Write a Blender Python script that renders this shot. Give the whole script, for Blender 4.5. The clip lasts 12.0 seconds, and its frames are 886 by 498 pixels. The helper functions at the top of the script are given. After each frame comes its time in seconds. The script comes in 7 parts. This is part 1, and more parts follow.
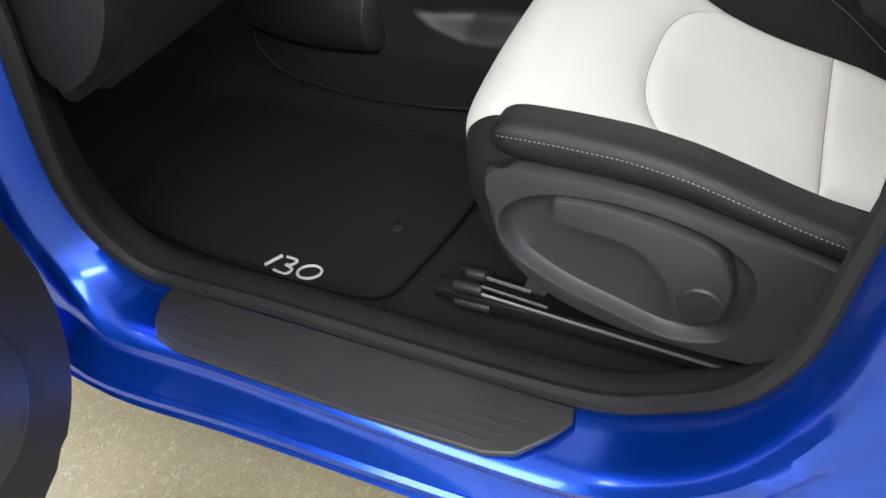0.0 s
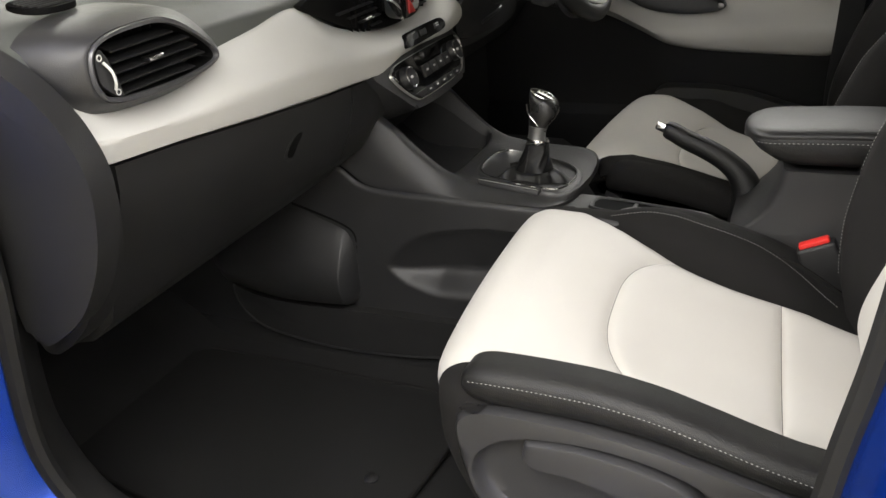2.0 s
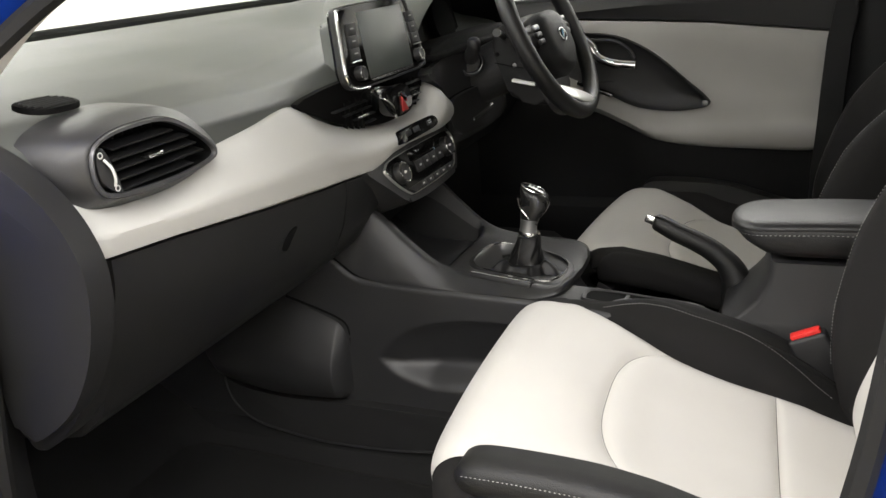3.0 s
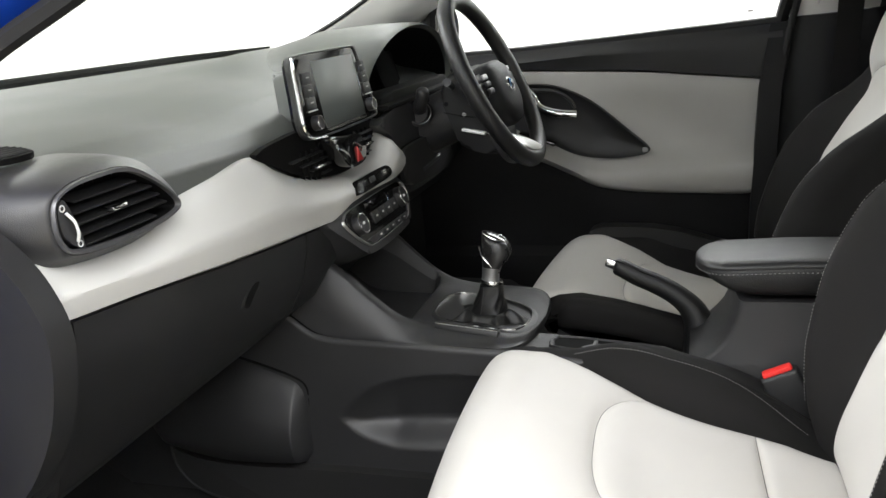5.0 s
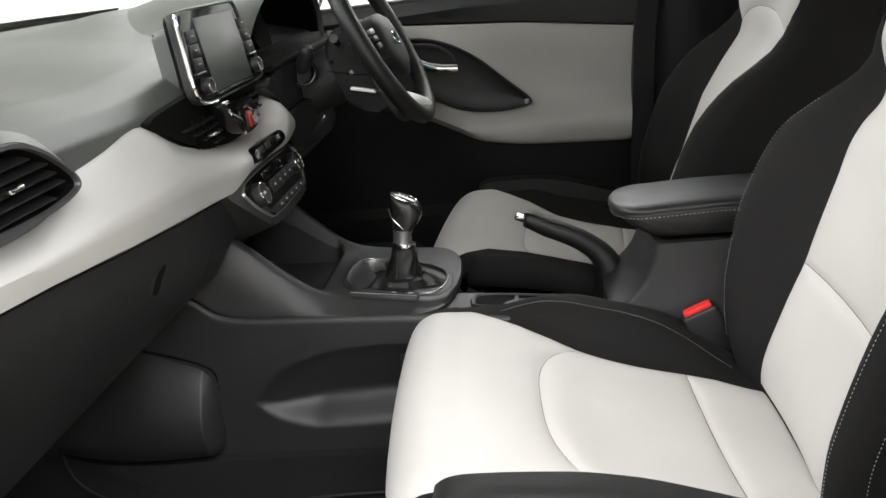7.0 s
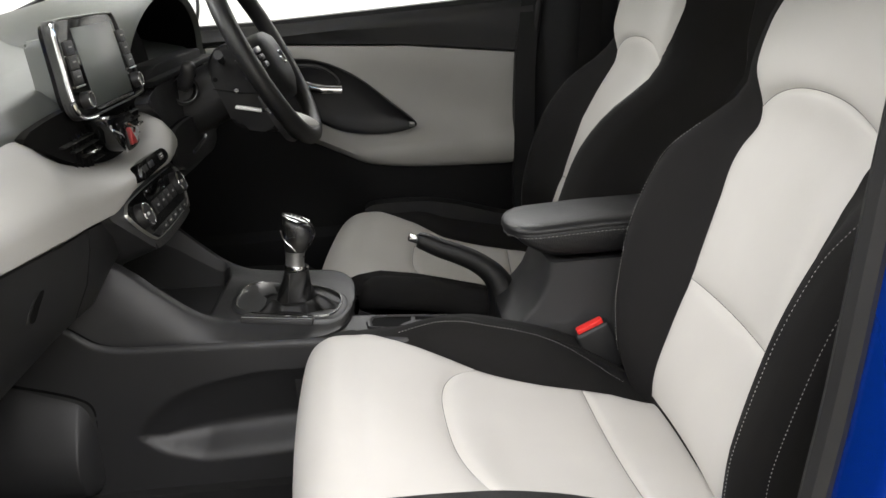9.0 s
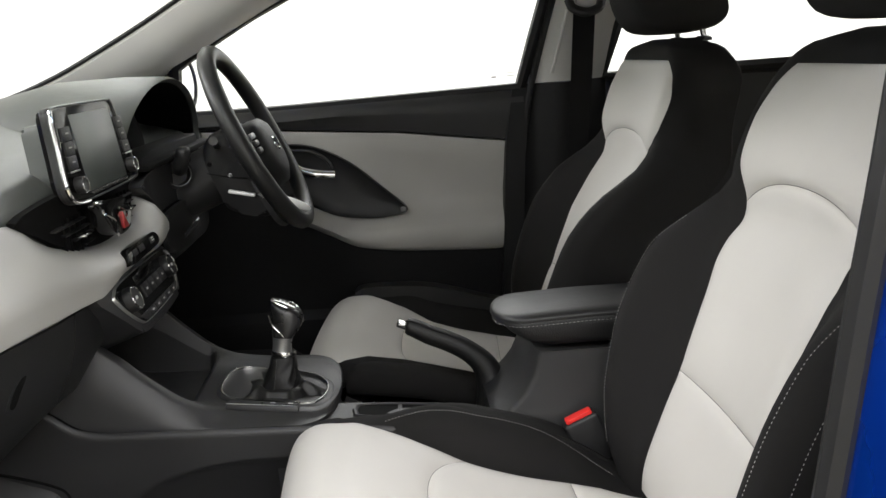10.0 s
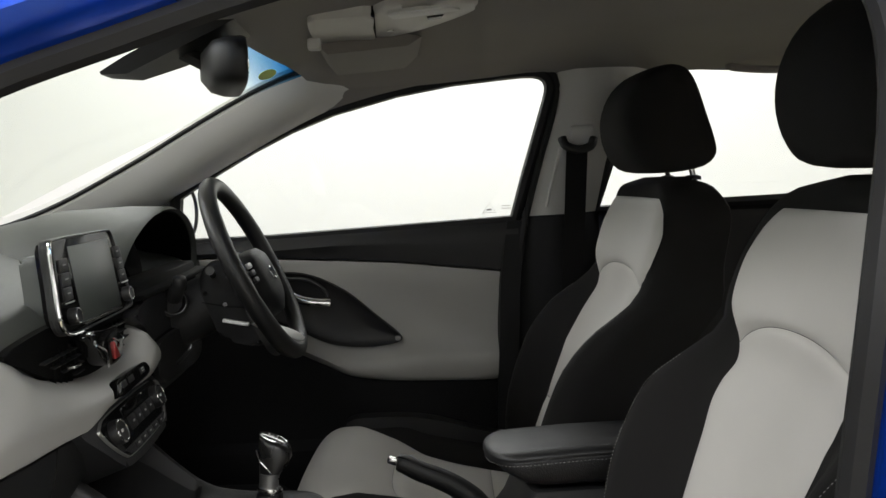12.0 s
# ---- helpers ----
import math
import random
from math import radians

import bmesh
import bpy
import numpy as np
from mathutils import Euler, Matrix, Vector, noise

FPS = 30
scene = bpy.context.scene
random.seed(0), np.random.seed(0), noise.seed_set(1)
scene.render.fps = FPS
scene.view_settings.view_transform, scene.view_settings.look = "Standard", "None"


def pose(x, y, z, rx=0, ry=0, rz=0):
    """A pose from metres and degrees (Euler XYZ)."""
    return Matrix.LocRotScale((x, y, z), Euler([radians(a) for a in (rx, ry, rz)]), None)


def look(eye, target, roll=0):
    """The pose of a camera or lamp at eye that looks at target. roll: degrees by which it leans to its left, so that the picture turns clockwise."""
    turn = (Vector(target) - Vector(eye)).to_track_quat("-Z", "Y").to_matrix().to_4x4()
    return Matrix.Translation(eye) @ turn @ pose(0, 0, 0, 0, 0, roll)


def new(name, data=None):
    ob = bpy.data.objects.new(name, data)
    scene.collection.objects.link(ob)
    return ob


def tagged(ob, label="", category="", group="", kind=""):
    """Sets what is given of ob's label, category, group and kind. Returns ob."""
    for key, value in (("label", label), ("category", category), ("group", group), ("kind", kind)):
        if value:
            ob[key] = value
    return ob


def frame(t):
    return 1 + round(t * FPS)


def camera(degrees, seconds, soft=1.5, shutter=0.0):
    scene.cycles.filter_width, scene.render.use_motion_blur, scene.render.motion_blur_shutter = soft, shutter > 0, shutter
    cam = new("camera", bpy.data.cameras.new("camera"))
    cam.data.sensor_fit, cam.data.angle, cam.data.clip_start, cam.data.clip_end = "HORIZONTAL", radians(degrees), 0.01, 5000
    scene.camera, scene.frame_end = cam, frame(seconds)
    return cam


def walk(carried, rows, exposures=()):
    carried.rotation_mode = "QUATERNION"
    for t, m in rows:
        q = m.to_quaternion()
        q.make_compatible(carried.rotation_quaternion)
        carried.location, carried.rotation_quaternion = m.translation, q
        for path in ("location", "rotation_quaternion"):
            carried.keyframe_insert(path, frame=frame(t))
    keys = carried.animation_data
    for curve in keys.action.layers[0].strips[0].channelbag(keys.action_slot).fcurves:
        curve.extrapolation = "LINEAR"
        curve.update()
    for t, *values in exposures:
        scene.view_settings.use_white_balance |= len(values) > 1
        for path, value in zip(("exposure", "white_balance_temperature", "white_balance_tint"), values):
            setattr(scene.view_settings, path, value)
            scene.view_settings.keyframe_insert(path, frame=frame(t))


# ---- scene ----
cam = camera(56.4, 12.0)
PATH = [
    (0, (0.396, -0.343, 1.103), (-0.346, 0.925, -0.254), -7.5),
    (0.5, (0.403, -0.342, 1.108), (-0.375, 1.021, -0.131), -7.3),
    (1, (0.4, -0.354, 1.114), (-0.383, 1.114, 0.004), -6.6),
    (1.5, (0.406, -0.36, 1.113), (-0.383, 1.192, 0.13), -6.2),
    (2, (0.411, -0.366, 1.115), (-0.375, 1.256, 0.248), -5.7),
    (2.5, (0.421, -0.373, 1.12), (-0.374, 1.3, 0.366), -5.7),
    (3, (0.416, -0.372, 1.119), (-0.374, 1.341, 0.454), -5.5),
    (5, (0.338, -0.368, 1.106), (-0.27, 1.456, 0.552), -5.5),
    (5.5, (0.301, -0.363, 1.11), (-0.228, 1.482, 0.546), -6.4),
    (6, (0.272, -0.358, 1.108), (-0.172, 1.501, 0.52), -6.8),
    (6.5, (0.251, -0.346, 1.106), (-0.1, 1.52, 0.477), -6.8),
    (7, (0.228, -0.337, 1.098), (-0.025, 1.529, 0.424), -6.7),
    (9, (0.187, -0.329, 1.092), (0.254, 1.563, 0.447), -4.1),
    (9.5, (0.189, -0.329, 1.099), (0.28, 1.592, 0.553), -3.6),
    (10, (0.192, -0.329, 1.103), (0.293, 1.615, 0.642), -3.1),
    (10.5, (0.197, -0.331, 1.105), (0.299, 1.629, 0.722), -2.8),
    (11, (0.196, -0.327, 1.109), (0.304, 1.644, 0.791), -2.4),
    (11.5, (0.2, -0.33, 1.12), (0.313, 1.651, 0.864), -2.1),
    (12, (0.198, -0.329, 1.122), (0.322, 1.66, 0.95), -2.2),
]
walk(cam, [(t, look(eye, target, roll)) for t, eye, target, roll in PATH],
     [(0.0, 0.4, 6350, 10), (1.5, 0.47, 6800, 11), (3.0, 0.52, 6750, 11), (5.0, 0.6, 6400, 10), (7.0, 0.47, 6450, 11), (9.0, 0.36, 6550, 12), (10.0, 0.28, 6500, 11), (10.5, 0.07, 6450, 10), (11.0, -0.15, 6450, 10), (12.0, -0.46, 6500, 10)])

# ---- world and lights ----
world = bpy.data.worlds.new("world")
scene.world = world
world.use_nodes = True
world.node_tree.nodes["Background"].inputs[0].default_value = (1.0, 0.98, 0.95, 1)
world.node_tree.nodes["Background"].inputs[1].default_value = 0.05


def ceiling_lamp(x, y, sx, sy, watts):
    d = bpy.data.lights.new("ceiling_lamp", "AREA")
    d.shape, d.size, d.size_y, d.energy, d.color = "RECTANGLE", sx, sy, watts, (0.985, 0.99, 1.0)
    o = new("ceiling_lamp", d)
    o.location = (x, y, 3.16)
    return o


for lx, ly, lsx, lsy, lw in ((0.7, -2.0, 4.4, 1.9, 200), (-3.4, 0.9, 0.9, 4.0, 185), (0.6, 4.7, 4.6, 0.9, 170), (3.9, 0.9, 0.9, 4.0, 200)):
    ceiling_lamp(lx, ly, lsx, lsy, lw)

# ---- materials ----


def mat(name, color, rough=0.5, metal=0.0, bump=0.0, scale=900.0, var=0.1, vscale=9.0, coat=0.0, sheen=0.0, spec=0.5, kind="noise", rvar=0.08):
    m = bpy.data.materials.new(name)
    m.use_nodes = True
    nt = m.node_tree
    n, link = nt.nodes, nt.links.new
    b = n["Principled BSDF"]
    tc = n.new("ShaderNodeTexCoord")
    big = n.new("ShaderNodeTexNoise")
    big.inputs["Scale"].default_value, big.inputs["Detail"].default_value = vscale, 5.0
    link(tc.outputs["Object"], big.inputs["Vector"])
    fine = n.new("ShaderNodeTexVoronoi" if kind == "cells" else "ShaderNodeTexNoise")
    fine.inputs["Scale"].default_value = scale
    link(tc.outputs["Object"], fine.inputs["Vector"])
    fout = fine.outputs["Distance"] if kind == "cells" else fine.outputs["Fac"]
    ramp = n.new("ShaderNodeMapRange")
    ramp.inputs["From Min"].default_value, ramp.inputs["From Max"].default_value = 0.3, 0.7
    ramp.inputs["To Min"].default_value, ramp.inputs["To Max"].default_value = 1 - var, 1 + var
    link(big.outputs["Fac"], ramp.inputs["Value"])
    fr = n.new("ShaderNodeMapRange")
    fr.inputs["To Min"].default_value, fr.inputs["To Max"].default_value = 1 - var * 0.7, 1 + var * 0.7
    link(fout, fr.inputs["Value"])
    mul = n.new("ShaderNodeMath")
    mul.operation = "MULTIPLY"
    link(ramp.outputs[0], mul.inputs[0]), link(fr.outputs[0], mul.inputs[1])
    mix = n.new("ShaderNodeMix")
    mix.data_type, mix.blend_type = "RGBA", "MULTIPLY"
    mix.inputs["Factor"].default_value = 1.0
    mix.inputs["A"].default_value = (*color, 1)
    link(mul.outputs[0], mix.inputs["B"])
    link(mix.outputs["Result"], b.inputs["Base Color"])
    rr = n.new("ShaderNodeMapRange")
    rr.inputs["To Min"].default_value, rr.inputs["To Max"].default_value = max(rough - rvar, 0.02), min(rough + rvar, 1)
    link(big.outputs["Fac"], rr.inputs["Value"]), link(rr.outputs[0], b.inputs["Roughness"])
    b.inputs["Metallic"].default_value = metal
    b.inputs["Specular IOR Level"].default_value = spec
    b.inputs["Coat Weight"].default_value, b.inputs["Coat Roughness"].default_value = coat, 0.04
    b.inputs["Sheen Weight"].default_value = sheen
    if bump:
        bp = n.new("ShaderNodeBump")
        bp.inputs["Strength"].default_value, bp.inputs["Distance"].default_value = bump, 0.0006
        link(fout, bp.inputs["Height"]), link(bp.outputs[0], b.inputs["Normal"])
    return m


def glass(name, tint, band=False):
    m = bpy.data.materials.new(name)
    m.use_nodes = True
    n, link = m.node_tree.nodes, m.node_tree.links.new
    n.remove(n["Principled BSDF"])
    tr, gl, mx = n.new("ShaderNodeBsdfTransparent"), n.new("ShaderNodeBsdfGlossy"), n.new("ShaderNodeMixShader")
    tr.inputs["Color"].default_value = (*tint, 1)
    gl.inputs["Roughness"].default_value = 0.0
    mx.inputs[0].default_value = 0.035
    if band:
        tc, sep, ramp = n.new("ShaderNodeTexCoord"), n.new("ShaderNodeSeparateXYZ"), n.new("ShaderNodeValToRGB")
        link(tc.outputs["Object"], sep.inputs[0])
        mr = n.new("ShaderNodeMapRange")
        mr.inputs["From Min"].default_value, mr.inputs["From Max"].default_value = -0.10, 0.02
        link(sep.outputs["X"], mr.inputs["Value"]), link(mr.outputs[0], ramp.inputs[0])
        ramp.color_ramp.elements[0].color = (*tint, 1)
        ramp.color_ramp.elements[1].color = (0.04, 0.28, 0.5, 1)
        link(ramp.outputs[0], tr.inputs["Color"])
    link(tr.outputs[0], mx.inputs[1]), link(gl.outputs[0], mx.inputs[2])
    link(mx.outputs[0], n["Material Output"].inputs["Surface"])
    return m


def speckled_floor():
    m = mat("sealed_speckled_floor", (0.285, 0.25, 0.155), 0.42, 0, 0.04, 500, 0.12, 5)
    n, link = m.node_tree.nodes, m.node_tree.links.new
    tc = n.new("ShaderNodeTexCoord")
    v = n.new("ShaderNodeTexVoronoi")
    v.inputs["Scale"].default_value = 330
    link(tc.outputs["Object"], v.inputs["Vector"])
    r = n.new("ShaderNodeValToRGB")
    r.color_ramp.elements[0].position, r.color_ramp.elements[0].color = 0.0, (0.05, 0.045, 0.03, 1)
    r.color_ramp.elements[1].position, r.color_ramp.elements[1].color = 0.45, (0.34, 0.30, 0.19, 1)
    e = r.color_ramp.elements.new(0.9)
    e.color = (0.6, 0.56, 0.45, 1)
    link(v.outputs["Color"], r.inputs[0])
    ns = n.new("ShaderNodeTexNoise")
    ns.inputs["Scale"].default_value, ns.inputs["Detail"].default_value = 60, 6
    link(tc.outputs["Object"], ns.inputs["Vector"])
    mx = n.new("ShaderNodeMix")
    mx.data_type, mx.blend_type = "RGBA", "MIX"
    st = n.new("ShaderNodeMapRange")
    st.inputs["From Min"].default_value, st.inputs["From Max"].default_value = 0.40, 0.95
    link(ns.outputs["Fac"], st.inputs["Value"]), link(st.outputs[0], mx.inputs["Factor"])
    old = n["Principled BSDF"].inputs["Base Color"].links[0].from_socket
    link(old, mx.inputs["A"]), link(r.outputs[0], mx.inputs["B"])
    link(mx.outputs["Result"], n["Principled BSDF"].inputs["Base Color"])
    return m


BLUE = mat("blue_metallic_paint", (0.003, 0.074, 0.63), 0.27, 0.82, 0.04, 2600, 0.1, 3, coat=1.0)
BLUE.node_tree.nodes["Principled BSDF"].inputs["Coat Roughness"].default_value = 0.13
PLASTIC = mat("black_grained_plastic", (0.0135, 0.0135, 0.014), 0.47, 0, 0.35, 1300, 0.1, 8, kind="cells")
PLASTIC_G = mat("charcoal_plastic", (0.026, 0.026, 0.027), 0.37, 0, 0.3, 1300, 0.1, 8, kind="cells")
DASHTOP = mat("soft_dash_skin", (0.070, 0.075, 0.069), 0.44, 0, 0.4, 1100, 0.08, 6, kind="cells")
LIGHT = mat("light_grey_trim", (0.51, 0.505, 0.48), 0.42, 0, 0.2, 1100, 0.03, 5, kind="cells")
DOORGREY = mat("grey_door_vinyl", (0.36, 0.355, 0.33), 0.5, 0, 0.25, 1000, 0.04, 5, kind="cells")
LEATHER = mat("light_seat_cloth", (0.60, 0.58, 0.545), 0.6, 0, 0.35, 1500, 0.035, 7, sheen=0.15)
SEATBLACK = mat("black_seat_cloth", (0.0092, 0.0086, 0.0083), 0.9, 0, 0.6, 1600, 0.18, 8, spec=0.3)
LEATHERBLACK = mat("black_leather", (0.010, 0.010, 0.010), 0.45, 0, 0.5, 520, 0.12, 10, kind="cells")
BOLSTER = mat("black_bolster_cloth", (0.0065, 0.0065, 0.0065), 0.5, 0, 0.5, 900, 0.15, 10, kind="cells")
CONSOLE = mat("console_plastic", (0.0205, 0.0205, 0.021), 0.44, 0, 0.3, 1300, 0.1, 8, kind="cells")
VALANCE = mat("satin_charcoal_plastic", (0.034, 0.034, 0.0355), 0.4, 0, 0.25, 1300, 0.08, 8, kind="cells")
CARPET = mat("black_carpet", (0.006, 0.006, 0.006), 0.97, 0, 1.0, 900, 0.3, 12)
DEEP = mat("dull_black_plastic", (0.0065, 0.0065, 0.0068), 0.6, 0, 0.3, 1300, 0.1, 8, spec=0.3, kind="cells")
RUBBER = mat("black_rubber_seal", (0.012, 0.012, 0.012), 0.64, 0, 0.15, 700, 0.12, 8, spec=0.32)
GLOSS = mat("piano_black_trim", (0.008, 0.008, 0.008), 0.09, 0, 0, 500, 0.05, 8, coat=0.6, rvar=0.03)
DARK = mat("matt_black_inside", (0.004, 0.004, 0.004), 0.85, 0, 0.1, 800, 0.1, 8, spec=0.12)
CHROME = mat("satin_chrome", (0.78, 0.78, 0.77), 0.16, 1.0, 0, 600, 0.03, 8)
SILVER = mat("silver_trim", (0.55, 0.55, 0.53), 0.3, 0.8, 0, 600, 0.03, 8)
SPOKESILVER = mat("bright_silver_paint", (0.86, 0.86, 0.84), 0.3, 0.85, 0, 600, 0.02, 8)
SATIN = mat("satin_silver_paint", (0.75, 0.75, 0.73), 0.35, 0.15, 0, 600, 0.03, 8)
STEEL = mat("grey_steel", (0.25, 0.25, 0.25), 0.4, 0.8, 0.1, 500, 0.15, 14)
RED = mat("red_plastic", (0.75, 0.03, 0.025), 0.35, 0, 0, 600, 0.05, 8)
HAZARD = mat("dark_red_switch", (0.45, 0.03, 0.03), 0.3, 0, 0, 600, 0.05, 8)
HEADLINER = mat("grey_headliner_cloth", (0.215, 0.198, 0.185), 0.95, 0, 0.5, 1400, 0.06, 5, sheen=0.1)
PILLAR = mat("light_pillar_trim", (0.62, 0.61, 0.58), 0.55, 0, 0.25, 1100, 0.04, 5)
THREAD = mat("pale_thread", (0.42, 0.415, 0.40), 0.8, 0, 0, 900, 0.1, 20)
KNOBSKIN = mat("polished_black_leather", (0.012, 0.012, 0.012), 0.26, 0, 0.2, 700, 0.1, 10, kind="cells")
# grey-green base colour stands in for bright surroundings reflected in the display
SCREEN = mat("display_glass_sheen_tint", (0.085, 0.098, 0.092), 0.34, 0, 0, 500, 0.03, 4, spec=0.8, rvar=0.02)
SCREENBLACK = mat("black_screen_glass", (0.006, 0.006, 0.006), 0.12, 0, 0, 500, 0.03, 4, spec=0.22, rvar=0.02)
GAITER = mat("soft_gaiter_leather", (0.006, 0.006, 0.006), 0.42, 0, 0.5, 620, 0.12, 10, kind="cells", spec=0.4)
WHITEWALL = mat("white_painted_wall", (0.82, 0.82, 0.82), 0.7, 0, 0.0, 120, 0.015, 1.2)
CEILMAT = mat("white_ceiling", (0.8, 0.8, 0.78), 0.8, 0, 0.1, 150, 0.02, 1.5)
FLOORMAT = speckled_floor()
GLASS = glass("clear_glass", (0.97, 0.985, 0.97))
WSGLASS = glass("windscreen_glass", (0.93, 0.95, 0.92), True)
GREEN = mat("green_paper", (0.5, 0.66, 0.12), 0.6, 0, 0, 500, 0.05, 10)
MIRRORM = mat("mirror_silver", (0.9, 0.9, 0.9), 0.02, 1.0, 0, 500, 0.0, 5, rvar=0.0)
BEZELMAT = mat("dark_satin_bezel", (0.13, 0.13, 0.135), 0.33, 0.6, 0, 600, 0.03, 8)
WHITEPRINT = mat("white_print", (0.7, 0.7, 0.68), 0.5, 0, 0, 500, 0.03, 10)

# ---- shape helpers ----


def thing(name, loc, label, category, group="", kind=""):
    o = new(name)
    o.location = loc
    o.empty_display_size = 0.05
    return tagged(o, label, category, group, kind)


def part(name, bm, material, parent=None, label="", flat=False, angle=35, recalc=True):
    if recalc:
        bmesh.ops.recalc_face_normals(bm, faces=bm.faces)
    me = bpy.data.meshes.new(name)
    bm.to_mesh(me)
    bm.free()
    me.materials.append(material)
    if not flat:
        me.shade_smooth()
        me.set_sharp_from_angle(angle=radians(angle))
    o = new(name, me)
    if parent:
        o.parent = parent
        if parent.parent is None:
            o.matrix_parent_inverse = parent.matrix_basis.inverted()
    if label:
        o["label"] = label
    return o


def crom(pts, k=6, closed=True):
    """A smooth curve through points (Catmull-Rom), k steps a span."""
    p = [Vector(q) for q in pts]
    n = len(p)
    out = []
    for i in range(n if closed else n - 1):
        a = p[i - 1] if closed or i > 0 else p[0]
        b, c = p[i], p[(i + 1) % n]
        d = p[(i + 2) % n] if closed or i + 2 < n else p[-1]
        for j in range(k):
            t = j / k
            out.append(0.5 * (2 * b + (c - a) * t + (2 * a - 5 * b + 4 * c - d) * t * t + (3 * b - a - 3 * c + d) * t ** 3))
    if not closed:
        out.append(p[-1])
    return out


def loft(rings, closed=True, caps=True, bm=None):
    bm = bm or bmesh.new()
    vs = [[bm.verts.new(q) for q in r] for r in rings]
    m = len(vs[0])
    for a, b in zip(vs, vs[1:]):
        for i in range(m if closed else m - 1):
            j = (i + 1) % m
            bm.faces.new((a[i], a[j], b[j], b[i]))
    if caps and closed:
        bm.faces.new(vs[0][::-1]), bm.faces.new(vs[-1])
    return bm


def place(axis, a, b, c):
    """A point from two plane coordinates and one along the axis."""
    return {"x": (c, a, b), "y": (a, c, b), "z": (a, b, c)}[axis]


def prism(poly, axis, lo, hi, bevel=0.0, seg=2, bm=None):
    sub = bmesh.new()
    lower = [sub.verts.new(place(axis, q[0], q[1], lo)) for q in poly]
    upper = [sub.verts.new(place(axis, q[0], q[1], hi)) for q in poly]
    n = len(poly)
    for i in range(n):
        sub.faces.new((lower[i], lower[(i + 1) % n], upper[(i + 1) % n], upper[i]))
    caps = [sub.faces.new(lower[::-1]), sub.faces.new(upper)]
    if bevel:
        es = {e for f in caps for e in f.edges}
        if n <= 8:
            es |= set(sub.edges)
        bmesh.ops.bevel(sub, geom=list(es), offset=bevel, segments=seg, affect="EDGES", profile=0.5)
    return merge(bm, sub)


def merge(bm, sub, m=None):
    if m is not None:
        bmesh.ops.transform(sub, matrix=m, verts=sub.verts)
    if bm is None:
        return sub
    me = bpy.data.meshes.new("tmp")
    sub.to_mesh(me)
    sub.free()
    bm.from_mesh(me)
    bpy.data.meshes.remove(me)
    return bm


def box(c, s, bevel=0.004, seg=2, m=None, bm=None):
    """A rounded box of size s at c, turned by m about its centre."""
    sub = bmesh.new()
    bmesh.ops.create_cube(sub, size=1.0)
    bmesh.ops.scale(sub, vec=s, verts=sub.verts)
    if bevel:
        bmesh.ops.bevel(sub, geom=list(sub.edges), offset=bevel, segments=seg, affect="EDGES", profile=0.5)
    return merge(bm, sub, Matrix.Translation(c) @ (m or Matrix.Identity(4)))


def tube(pts, r, n=10, closed=False, bm=None):
    """A round bar along points; r is one radius or one for each point."""
    p = [Vector(q) for q in pts]
    rings = []
    up = Vector((0, 0, 1))
    for i, q in enumerate(p):
        a = p[i - 1] if closed or i else p[0]
        b = p[(i + 1) % len(p)] if closed or i + 1 < len(p) else p[-1]
        t = (b - a).normalized()
        s = t.cross(up)
        s = s.normalized() if s.length > 1e-3 else Vector((0, 1, 0))
        u = s.cross(t)
        rr = r[i] if isinstance(r, (list, tuple)) else r
        rings.append([q + rr * (math.cos(2 * math.pi * k / n) * s + math.sin(2 * math.pi * k / n) * u) for k in range(n)])
    if closed:
        rings.append(rings[0])
        sub = loft(rings, True, False)
        bmesh.ops.remove_doubles(sub, verts=sub.verts, dist=1e-6)
    else:
        sub = loft(rings)
    return merge(bm, sub)


def turned(profile, c, axis, n=24, bm=None):
    """A lathe: profile of (radius, height) about the axis through c."""
    m = Matrix.Translation(c) @ Vector(axis).to_track_quat("Z", "Y").to_matrix().to_4x4()
    rings = [[(r * math.cos(2 * math.pi * k / n), r * math.sin(2 * math.pi * k / n), h) for k in range(n)] for r, h in profile]
    return merge(bm, loft(rings), m)


def sheet(f, nu, nv, thick=0.0, bm=None):
    """A surface f(u, v), u and v from 0 to 1, with thickness along its normal."""
    g = [[Vector(f(i / nu, j / nv)) for j in range(nv + 1)] for i in range(nu + 1)]
    sub = bmesh.new()
    top = [[sub.verts.new(q) for q in row] for row in g]
    for i in range(nu):
        for j in range(nv):
            sub.faces.new((top[i][j], top[i + 1][j], top[i + 1][j + 1], top[i][j + 1]))
    if thick:
        low = []
        for i in range(nu + 1):
            row = []
            for j in range(nv + 1):
                du = g[min(i + 1, nu)][j] - g[max(i - 1, 0)][j]
                dv = g[i][min(j + 1, nv)] - g[i][max(j - 1, 0)]
                nn = du.cross(dv)
                row.append(sub.verts.new(g[i][j] - thick * (nn.normalized() if nn.length > 1e-12 else Vector((0, 0, 1)))))
            low.append(row)
        for i in range(nu):
            for j in range(nv):
                sub.faces.new((low[i][j], low[i][j + 1], low[i + 1][j + 1], low[i + 1][j]))
        for i in range(nu):
            sub.faces.new((top[i][0], low[i][0], low[i + 1][0], top[i + 1][0]))
            sub.faces.new((top[i][nv], top[i + 1][nv], low[i + 1][nv], low[i][nv]))
        for j in range(nv):
            sub.faces.new((top[0][j], top[0][j + 1], low[0][j + 1], low[0][j]))
            sub.faces.new((top[nu][j], low[nu][j], low[nu][j + 1], top[nu][j + 1]))
    return merge(bm, sub)


